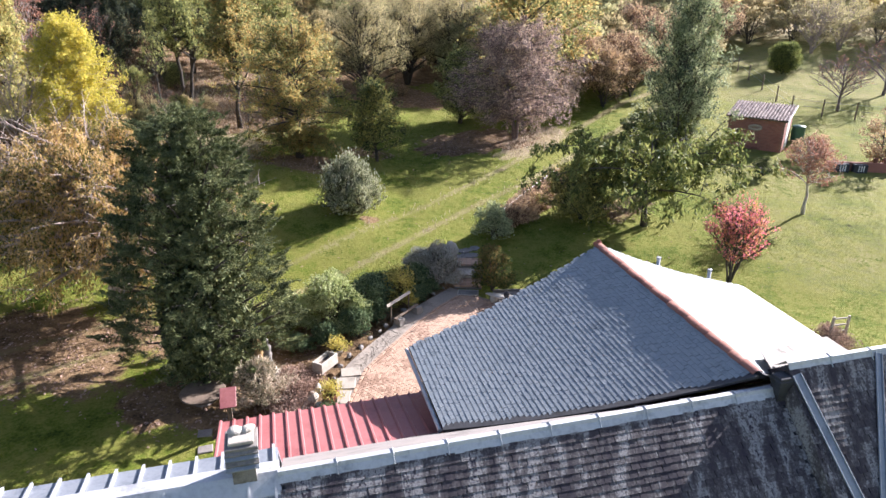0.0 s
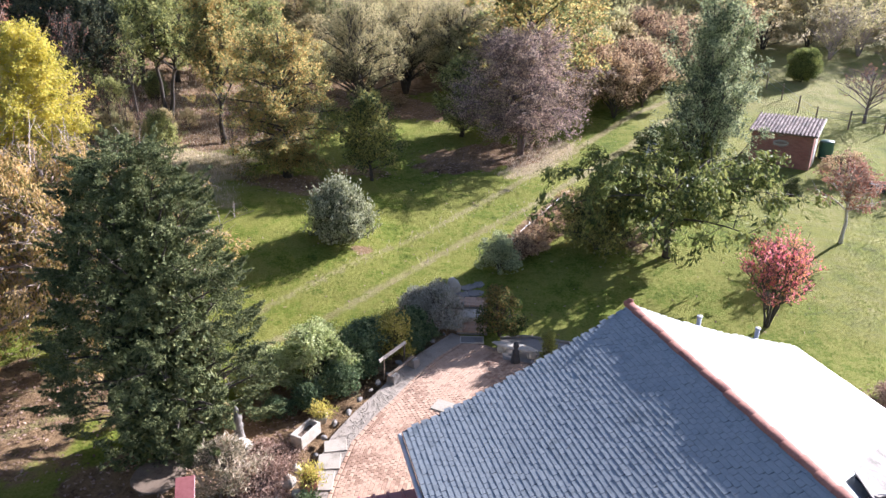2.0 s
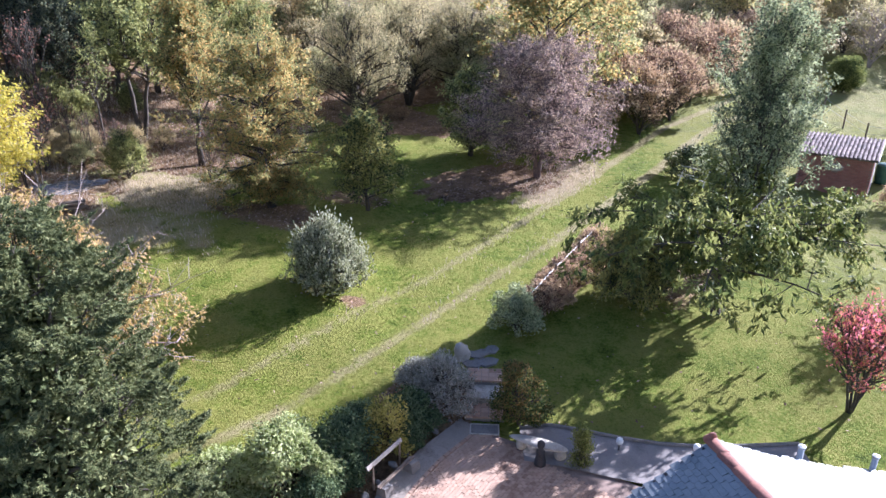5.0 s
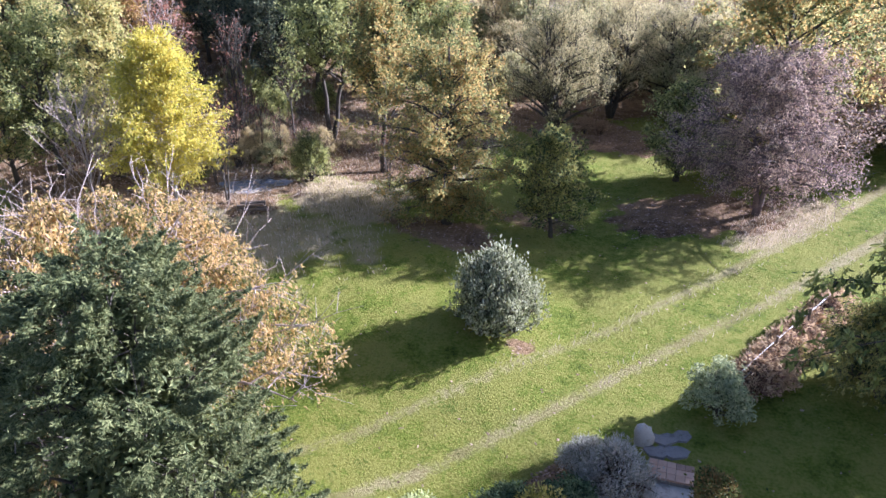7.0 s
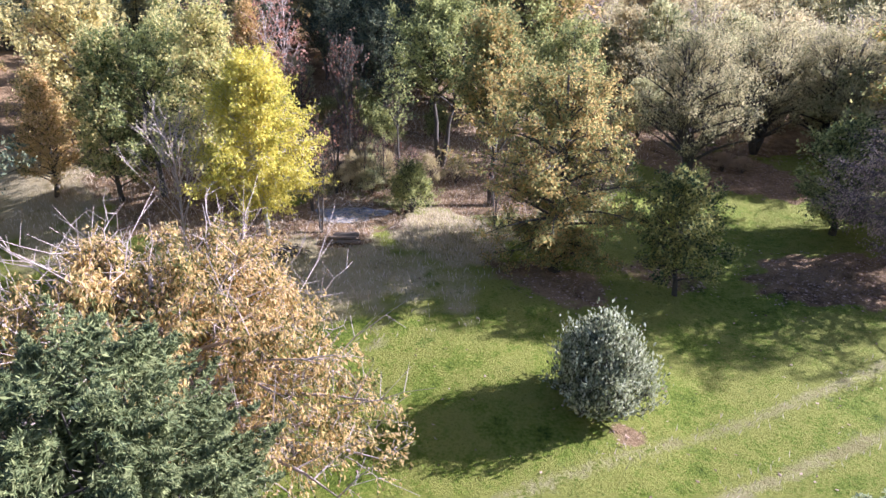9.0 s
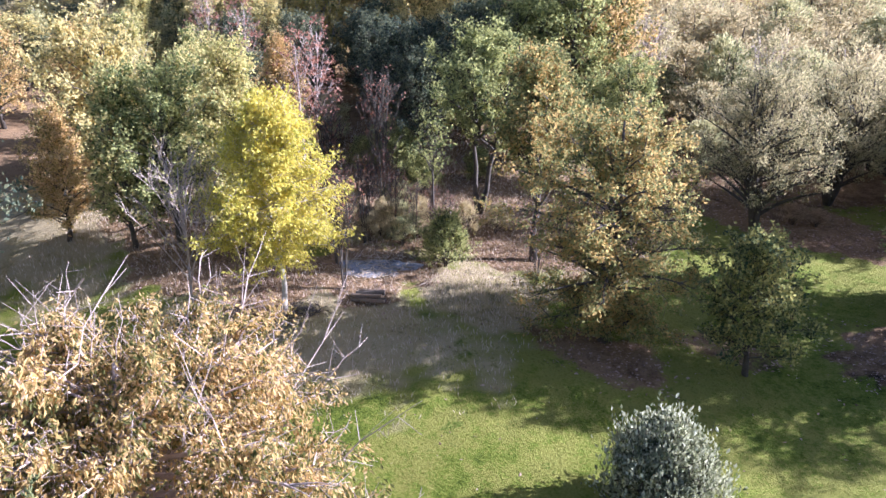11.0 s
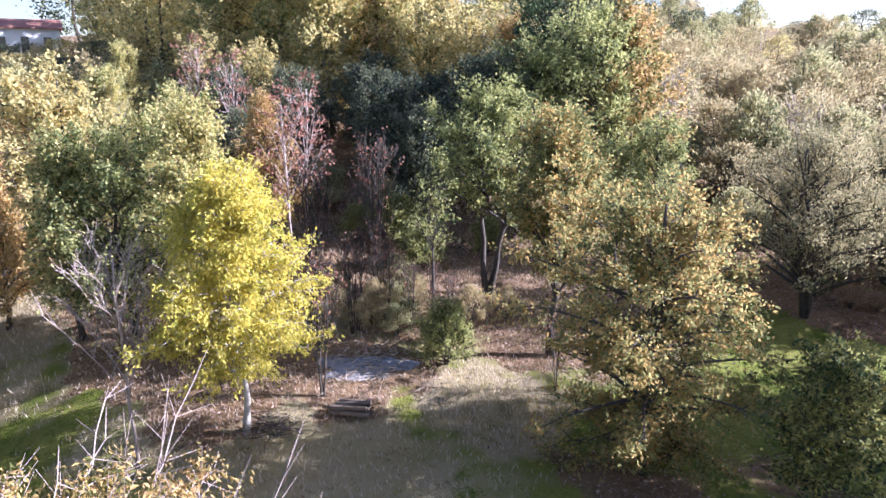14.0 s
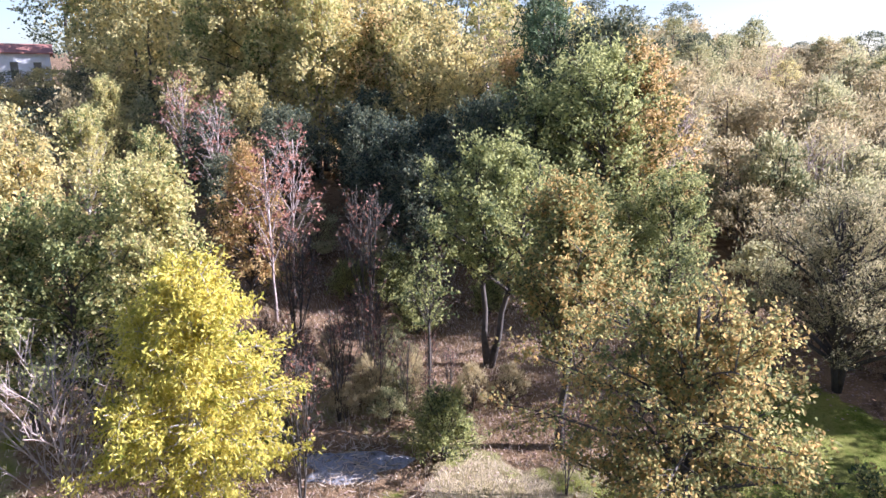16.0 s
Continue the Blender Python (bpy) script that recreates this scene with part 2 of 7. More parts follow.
GREENPL = surface("green_plastic", [(0.015, 0.06, 0.04), (0.02, 0.08, 0.055), (0.03, 0.10, 0.07)], 2, 20, 0.45, bump=0.05)
ASH = surface("grey_ash", [(0.05, 0.047, 0.045), (0.11, 0.11, 0.115), (0.19, 0.19, 0.205), (0.33, 0.33, 0.345)], 3.5, 14, 0.85, bump=0.8, dist=0.05)
PAVE = surface("tan_paving", [(0.21, 0.18, 0.14), (0.29, 0.255, 0.20), (0.37, 0.33, 0.27)], 2.0, 25, 0.9, bump=0.4)
SOIL = surface("soil", [(0.045, 0.032, 0.024), (0.085, 0.06, 0.045), (0.15, 0.105, 0.075)], 3, 25, 0.95, bump=0.8, dist=0.04)
GLASS = surface("dark_glass", [(0.02, 0.025, 0.03), (0.03, 0.035, 0.04)], 1, 5, 0.15, bump=0.0, spec=0.8)


def ground_mat():
    """Grass, straw, leaf litter, worn tracks, mixed by the zones of the sheet and broken up by noise."""
    m, nt, bs, out = nodes_of("ground")
    at = nt.nodes.new("ShaderNodeAttribute")
    at.attribute_name = "zone"
    sp = nt.nodes.new("ShaderNodeSeparateColor")
    nt.links.new(at.outputs["Color"], sp.inputs[0])
    n1, n2, n3, n4 = noise_tex(nt, 0.35, 4), noise_tex(nt, 2.2, 5), noise_tex(nt, 11, 6), noise_tex(nt, 38, 4)
    f = mathn(nt, "ADD", mathn(nt, "MULTIPLY", n1.outputs[0], 0.55), mathn(nt, "MULTIPLY", n2.outputs[0], 0.45))
    f = mathn(nt, "ADD", f, mathn(nt, "MULTIPLY_ADD", n3.outputs[0], 0.45, -0.225))
    f = mathn(nt, "MULTIPLY_ADD", f, 2.4, -0.7)
    grass = ramp(nt, [(0.034, 0.062, 0.008), (0.078, 0.120, 0.014), (0.135, 0.172, 0.022), (0.24, 0.235, 0.055)])
    straw = ramp(nt, [(0.12, 0.11, 0.04), (0.23, 0.19, 0.085), (0.33, 0.27, 0.14), (0.40, 0.33, 0.20)])
    litter = ramp(nt, [(0.034, 0.025, 0.016), (0.082, 0.055, 0.032), (0.17, 0.11, 0.06), (0.30, 0.20, 0.11)])
    worn = ramp(nt, [(0.115, 0.12, 0.034), (0.175, 0.16, 0.055), (0.24, 0.205, 0.085), (0.32, 0.28, 0.15)])
    for r in (grass, straw, litter, worn):
        nt.links.new(f, r.inputs[0])
    brk = mathn(nt, "ADD", mathn(nt, "MULTIPLY", n2.outputs[0], 0.6), mathn(nt, "MULTIPLY", n3.outputs[0], 0.5))

    def edge(ch, gain=5.0):
        v = mathn(nt, "SUBTRACT", mathn(nt, "MULTIPLY", sp.outputs[ch], 1.3), brk)
        return mathn(nt, "MULTIPLY_ADD", v, gain, 0.35, clamp=True)
    c = mixc(nt, edge(2, 2.4), grass.outputs[0], straw.outputs[0])
    c = mixc(nt, edge(0), c, litter.outputs[0])
    c = mixc(nt, edge(1), c, worn.outputs[0])
    nt.links.new(c, bs.inputs["Base Color"])
    bs.inputs["Roughness"].default_value = 0.95
    bs.inputs["Specular IOR Level"].default_value = 0.115
    b = nt.nodes.new("ShaderNodeBump")
    b.inputs["Strength"].default_value, b.inputs["Distance"].default_value = 1.0, 0.07
    nt.links.new(mathn(nt, "ADD", n3.outputs[0], n4.outputs[0]), b.inputs["Height"])
    nt.links.new(b.outputs[0], bs.inputs["Normal"])
    return m


GROUND = ground_mat()


# ---- mesh helpers ----
class Geo:
    """Vertices and faces gathered into one mesh."""

    def __init__(self):
        self.v, self.f, self.n = [], [], 0

    def add(self, v, f):
        v = np.asarray(v, float).reshape(-1, 3)
        f = np.asarray(f, int)
        self.v.append(v)
        self.f.append(f + self.n)
        self.n += len(v)
        return self

    def mesh(self, name, mat, smooth=False):
        me = bpy.data.meshes.new(name)
        v = np.concatenate(self.v)
        me.vertices.add(len(v))
        me.vertices.foreach_set("co", v.ravel())
        sizes = np.concatenate([np.full(len(f), f.shape[1]) for f in self.f])
        loops = np.concatenate([f.ravel() for f in self.f])
        me.loops.add(len(loops))
        me.loops.foreach_set("vertex_index", loops)
        me.polygons.add(len(sizes))
        me.polygons.foreach_set("loop_start", np.concatenate(([0], np.cumsum(sizes)[:-1])))
        me.polygons.foreach_set("loop_total", sizes)
        me.polygons.foreach_set("use_smooth", np.full(len(sizes), bool(smooth)))
        me.update(calc_edges=True)
        me.validate()
        me.materials.append(mat)
        return me


def tube(g, path, radii, sides=6, cap=True):
    """A round tube along a path, tapered by its radii."""
    p = np.asarray(path, float)
    r = np.broadcast_to(np.asarray(radii, float), (len(p),))
    d = np.gradient(p, axis=0)
    d /= np.linalg.norm(d, axis=1)[:, None] + 1e-9
    ref = np.array([0, 0, 1.0]) if abs(d[:, 2]).mean() < 0.8 else np.array([1.0, 0, 0])
    a = np.cross(d, ref)
    a /= np.linalg.norm(a, axis=1)[:, None] + 1e-9
    b = np.cross(d, a)
    an = np.linspace(0, 2 * np.pi, sides, endpoint=False)
    ring = p[:, None] + r[:, None, None] * (np.cos(an)[None, :, None] * a[:, None] + np.sin(an)[None, :, None] * b[:, None])
    k = len(p)
    i, j = np.meshgrid(np.arange(k - 1), np.arange(sides), indexing="ij")
    j2 = (j + 1) % sides
    g.add(ring, np.stack([i * sides + j, i * sides + j2, (i + 1) * sides + j2, (i + 1) * sides + j], -1).reshape(-1, 4))
    if cap:
        g.f.append(np.array([np.arange(sides)[::-1] + g.n - k * sides, np.arange(sides) + g.n - sides]))
    return g


def box(g, lo, hi, m=None, bevel=0.0):
    """A box, with its upper edges chamfered."""
    (x0, y0, z0), (x1, y1, z1) = lo, hi
    c = bevel
    if c:
        v = [(x0, y0, z0), (x1, y0, z0), (x1, y1, z0), (x0, y1, z0), (x0, y0, z1 - c), (x1, y0, z1 - c), (x1, y1, z1 - c), (x0, y1, z1 - c),
             (x0 + c, y0 + c, z1), (x1 - c, y0 + c, z1), (x1 - c, y1 - c, z1), (x0 + c, y1 - c, z1)]
        f = [(3, 2, 1, 0), (0, 1, 5, 4), (1, 2, 6, 5), (2, 3, 7, 6), (3, 0, 4, 7), (4, 5, 9, 8), (5, 6, 10, 9), (6, 7, 11, 10), (7, 4, 8, 11), (8, 9, 10, 11)]
    else:
        v = [(x0, y0, z0), (x1, y0, z0), (x1, y1, z0), (x0, y1, z0), (x0, y0, z1), (x1, y0, z1), (x1, y1, z1), (x0, y1, z1)]
        f = [(3, 2, 1, 0), (0, 1, 5, 4), (1, 2, 6, 5), (2, 3, 7, 6), (3, 0, 4, 7), (4, 5, 6, 7)]
    v = np.array(v, float)
    if m is not None:
        mm = np.array(m)
        v = v @ mm[:3, :3].T + mm[:3, 3]
    return g.add(v, f)


def prism(g, low, high):
    """A solid between two polygons with as many corners (the lower one counter-clockwise from above)."""
    n = len(low)
    g.add(list(low) + list(high), [(i, (i + 1) % n, n + (i + 1) % n, n + i) for i in range(n)])
    g.f.append(np.array([np.arange(n)[::-1] + g.n - 2 * n]))
    g.f.append(np.array([np.arange(n) + g.n - n]))
    return g


def lathe(g, profile, sides=16, at=(0, 0, 0)):
    """A turned form from (radius, height) pairs."""
    return tube(g, [(at[0], at[1], at[2] + z) for r, z in profile], [max(r, 0.002) for r, z in profile], sides)


def blob(g, at, size, seed, n=9, rough=0.18):
    """A rounded, uneven stone."""
    rs = np.random.RandomState(seed)
    th = np.linspace(0.12, np.pi - 0.12, n)
    ph = np.linspace(0, 2 * np.pi, n + 3, endpoint=False)
    T, P = np.meshgrid(th, ph, indexing="ij")
    d = np.stack([np.sin(T) * np.cos(P), np.sin(T) * np.sin(P), np.cos(T)], -1)
    k = rs.randn(4, 3) * 2.0
    w = 1 + rough * sum(np.sin(d @ k[i] + i) for i in range(4)) / 2
    v = d * w[..., None] * np.array(size) + np.array(at)
    c = n + 3
    i, j = np.meshgrid(np.arange(n - 1), np.arange(c), indexing="ij")
    j2 = (j + 1) % c
    g.add(v, np.stack([i * c + j, (i + 1) * c + j, (i + 1) * c + j2, i * c + j2], -1).reshape(-1, 4))
    g.f.append(np.array([np.arange(c) + g.n - n * c, (np.arange(c)[::-1] + g.n - c)]))
    return g


def part(name, g, material, parent, label="", smooth=False):
    ob = new(name, g.mesh(name, material, smooth))
    ob.parent = parent
    return tagged(ob, label)


def thing(name, label, category, at=(0, 0, 0), turn=0.0, group="", kind=""):
    ob = new(name)
    ob.empty_display_size = 0.2
    ob.matrix_basis = pose(*at, 0, 0, turn)
    return tagged(ob, label, category, group, kind)


def solid(name, g, material, label, category, at=(0, 0, 0), turn=0.0, group="", kind="", smooth=False):
    ob = new(name, g.mesh(name, material, smooth))
    ob.matrix_basis = pose(*at, 0, 0, turn)
    return tagged(ob, label, category, group, kind)


# ---- the lie of the land ----
def smooth(a, b, v):
    t = np.clip((np.asarray(v, float) - a) / (b - a), 0, 1)
    return t * t * (3 - 2 * t)


def gz(x, y):
    """Height of the ground: level by the house, rising gently behind and to the west."""
    x, y = np.asarray(x, float), np.asarray(y, float)
    d = np.clip(y - 27, 0, 33)
    z = -0.3 + 0.4 * smooth(23.5, 29, y) + 0.2 * smooth(27, 33, y) + 0.03 * d + 0.0012 * d * d + 0.105 * np.clip(y - 60, 0, 160)
    z = z + 0.125 * np.clip(-x - 2, 0, 70) * smooth(25, 36, y)
    return z + 0.04 * np.sin(x * 0.7 + y * 0.3) * np.sin(y * 0.5 - x * 0.2)


def g1(x, y):
    return float(gz(x, y))


# ---- ground: one sheet to the horizon ----
def line_dist(x, y, pts):
    best = np.full(np.shape(x), 1e9)
    for (x0, y0), (x1, y1) in zip(pts[:-1], pts[1:]):
        dx, dy = x1 - x0, y1 - y0
        t = np.clip(((x - x0) * dx + (y - y0) * dy) / (dx * dx + dy * dy), 0, 1)
        best = np.minimum(best, np.hypot(x - x0 - t * dx, y - y0 - t * dy))
    return best


TRACK_A = [(-16, 19.5), (-7.33, 26.2), (-0.8, 33.3), (6.5, 43.2), (14.1, 53.9), (20.5, 60), (34, 74)]
TRACK_B = [(-15, 17.5), (-5.1, 25.4), (-1.8, 29.0), (4.6, 36.9), (10.9, 45.2), (16.5, 53), (24, 60.5)]


def zones(x, y):
    """Shares of leaf litter, worn track and straw at a place."""
    w1 = np.sin(x * 1.3 + 2 * np.sin(y * 0.7)) * 0.3 + np.sin(y * 1.9 + x * 0.4) * 0.2 + np.sin(x * 3.1 + y * 2.3 + np.sin(y * 1.7)) * 0.3 + np.sin(x * 5.3 - y * 4.7 + np.sin(x * 2.1)) * 0.25

    def spot(cx, cy, rx, ry, turn=0.0):
        c, s = math.cos(turn), math.sin(turn)
        dx, dy = x - cx, y - cy
        return 1 - smooth(0.55, 1.25, np.hypot((dx * c + dy * s) / rx, (-dx * s + dy * c) / ry) + 0.3 * w1)
    wood = smooth(0, 5, (y - 41.5) - 0.35 * (x + 8) + w1 * 2) * smooth(-6, -11, x) + smooth(0, 6, y - 55.5 - 0.25 * x + w1 * 2) * smooth(22, 12, x)
    litter = 0.72 * np.clip(wood, 0, 1)
    for s, k in ((spot(2.4, 44.4, 4.6, 2.6, 0.4), 0.95), (spot(-14, 20.5, 6.0, 3.6), 0.62), (spot(-23.5, 35.5, 7.0, 3.4, -0.2), 0.8), (spot(-8, 38.0, 3.0, 1.6), 0.6),
                 (spot(-4.5, 41, 2.2, 1.2), 0.5), (spot(-18.5, 48, 6.0, 4.0), 0.95), (spot(-4.0, 54.5, 5.5, 3.2), 0.9), (spot(9, 33, 2.6, 1.4, 0.8), 0.5), (spot(4.7, 33.0, 0.6, 3.4, -0.65), 0.9),
                 (spot(-4.8, 17.9, 1.5, 1.6), 0.9), (spot(-7.6, 17.6, 2.4, 2.0), 0.72), (spot(-3.6, 31.3, 0.8, 0.5), 0.6), (spot(-13.6, 44.0, 2.2, 3.0), 0.9), (spot(-17.6, 37.6, 3.4, 3.0, 0.6), 0.62)):
        litter = np.maximum(litter, s * k)
    bed = line_dist(x, y, [(-5.3, 16.6), (-5.2, 20.0), (-3.6, 21.9), (-1.9, 24.3), (-0.5, 26.0)])
    bed = np.minimum(bed, 0.35 + line_dist(x, y, [(-3.6, 16.3), (-3.6, 19.6), (-2.6, 21.4), (-1.3, 23.4), (-0.3, 24.6)]))
    litter = np.maximum(litter, (1 - smooth(1.15, 1.6, bed)) * 0.98)
    da, db = line_dist(x, y, TRACK_A), line_dist(x, y, TRACK_B)
    far = 0.50 + 0.13 * smooth(34, 46, y)
    track = np.maximum((1 - smooth(0.05, 0.75, da)) * (far - 0.05), (1 - smooth(0.05, 0.8, db)) * (far - 0.02))
    straw = np.maximum.reduce([spot(-13.0, 39.0, 3.0, 2.6) * 0.95, spot(-17.0, 34.0, 7.5, 4.2, 0.2) * 0.62, spot(-12.6, 35.6, 4.0, 2.0, 0.4) * 0.4, spot(6.0, 44.3, 4.2, 1.5, 0.9) * 0.9, 0.55 * smooth(0, 5, y - 40 - 0.4 * (x + 8)) * smooth(-6, -10, x),
                               (1 - smooth(0.3, 1.3, np.minimum(da, db))) * 0.28, spot(-36, 34, 14, 7) * 0.75, smooth(40, 56, y) * 0.42 * smooth(14, 24, x), smooth(70, 85, y) * 0.9,
                               0.36 * smooth(6, 16, x) * smooth(21, 26, y)])
    return np.stack([np.clip(litter, 0, 1), np.clip(track, 0, 1), np.clip(straw, 0, 1)], -1)


def axis(lo, a, b, hi, step):
    left, right, s, p = [], [], step, a
    while p > lo:
        s *= 1.22
        p -= s
        left.append(p)
    s, p = step, b
    while p < hi:
        s *= 1.22
        p += s
        right.append(p)
    return np.array(left[::-1] + list(np.arange(a, b + step / 2, step)) + right)


gx, gy = axis(-1500, -26, 29, 1500, 0.27), axis(-900, 11, 60, 2200, 0.27)
X, Y = np.meshgrid(gx, gy, indexing="xy")
Z = gz(X, Y)
rg = np.random.RandomState(3)
inner = (smooth(0, 3, X + 25) * smooth(0, 3, 28 - X) * smooth(0, 3, Y - 12) * smooth(0, 3, 59 - Y))
Z = Z + rg.randn(*Z.shape) * 0.012 * inner
# the terrace lies a little lower than the bed behind it, so the sheet dips under its paving
dip = smooth(0, 0.6, 24.3 - Y - 0.25 * np.abs(X)) * smooth(-4.2, -3.4, X) * smooth(9.5, 8.5, X)
Z = Z - 0.12 * dip
gg = Geo()
nx, ny = len(gx), len(gy)
i, j = np.meshgrid(np.arange(ny - 1), np.arange(nx - 1), indexing="ij")
gg.add(np.stack([X, Y, Z], -1), np.stack([i * nx + j, i * nx + j + 1, (i + 1) * nx + j + 1, (i + 1) * nx + j], -1).reshape(-1, 4))
gm = gg.mesh("ground", GROUND, True)
col = gm.color_attributes.new("zone", "FLOAT_COLOR", "POINT")
zz = zones(X, Y).reshape(-1, 3)
col.data.foreach_set("color", np.concatenate([zz, np.ones((len(zz), 1))], 1).ravel())
tagged(new("ground", gm), "mown lawn with worn wheel tracks, rising into leaf-strewn woodland", "ground", kind="structure")


# ---- plants ----
def rand_dirs(rs, n):
    d = rs.randn(n, 3)
    return d / (np.linalg.norm(d, axis=1)[:, None] + 1e-9)


def leaves(g, P, D, size, aspect, rs, fold=0.15, face=None):
    """A folded leaf at each place P, along D. face: the way its upper side is turned, for leaves that lie flat."""
    n = len(P)
    s = size * (0.6 + 0.8 * rs.rand(n))[:, None]
    D = D / (np.linalg.norm(D, axis=1)[:, None] + 1e-9)
    ref = rand_dirs(rs, n) if face is None else np.asarray(face) + 0.45 * rs.randn(n, 3)
    W = np.cross(D, ref)
    W /= np.linalg.norm(W, axis=1)[:, None] + 1e-9
    N = np.cross(D, W)
    b, t = P - D * s * 0.5, P + D * s * 0.5
    l, r = P + W * s * aspect * 0.5 + N * s * fold, P - W * s * aspect * 0.5 + N * s * fold
    g.add(np.stack([b, r, t, l], 1), np.arange(4 * n).reshape(n, 4))
    return g


ENV = {
    "oval": lambda f: np.sin(np.pi * np.clip(f * 0.92 + 0.06, 0, 1)) ** 0.62,
    "round": lambda f: np.sqrt(np.clip(1 - (2 * f - 1) ** 2, 0, 1)),
    "dome": lambda f: np.sqrt(np.clip(1 - f ** 2.2, 0, 1)),
    "cone": lambda f: np.clip(1.02 - f, 0, 1) ** 0.75 * (0.72 + 0.28 * smooth(0, 0.16, f)),
    "egg": lambda f: np.clip(1 - f, 0, 1) ** 0.5 * (0.55 + 0.45 * smooth(0, 0.3, f)),
    "plume": lambda f: np.clip(1 - f, 0, 1) ** 0.38 * (0.5 + 0.5 * smooth(0, 0.4, f)),
    "tall": lambda f: np.sin(np.pi * np.clip(f * 0.86 + 0.1, 0, 1)) ** 0.5,
    "umbrella": lambda f: 0.5 + 0.5 * smooth(0, 0.6, f) - 0.35 * smooth(0.8, 1, f),
    "column": lambda f: np.clip(1 - f, 0, 1) ** 0.4 * (0.84 + 0.16 * smooth(0, 0.3, f)),
    "bell": lambda f: (0.78 + 0.22 * smooth(0, 0.22, f)) * np.clip(1 - f ** 1.7, 0, 1) ** 0.62,
    "fan": lambda f: (0.62 + 0.38 * smooth(0, 0.3, f)) * np.clip(1 - f ** 2.4, 0, 1) ** 0.5,
    "vase": lambda f: (0.3 + 0.7 * smooth(0, 0.65, f)) * np.sqrt(np.clip(1 - (np.clip(f - 0.55, 0, 1) / 0.46) ** 2, 0, 1)),
}


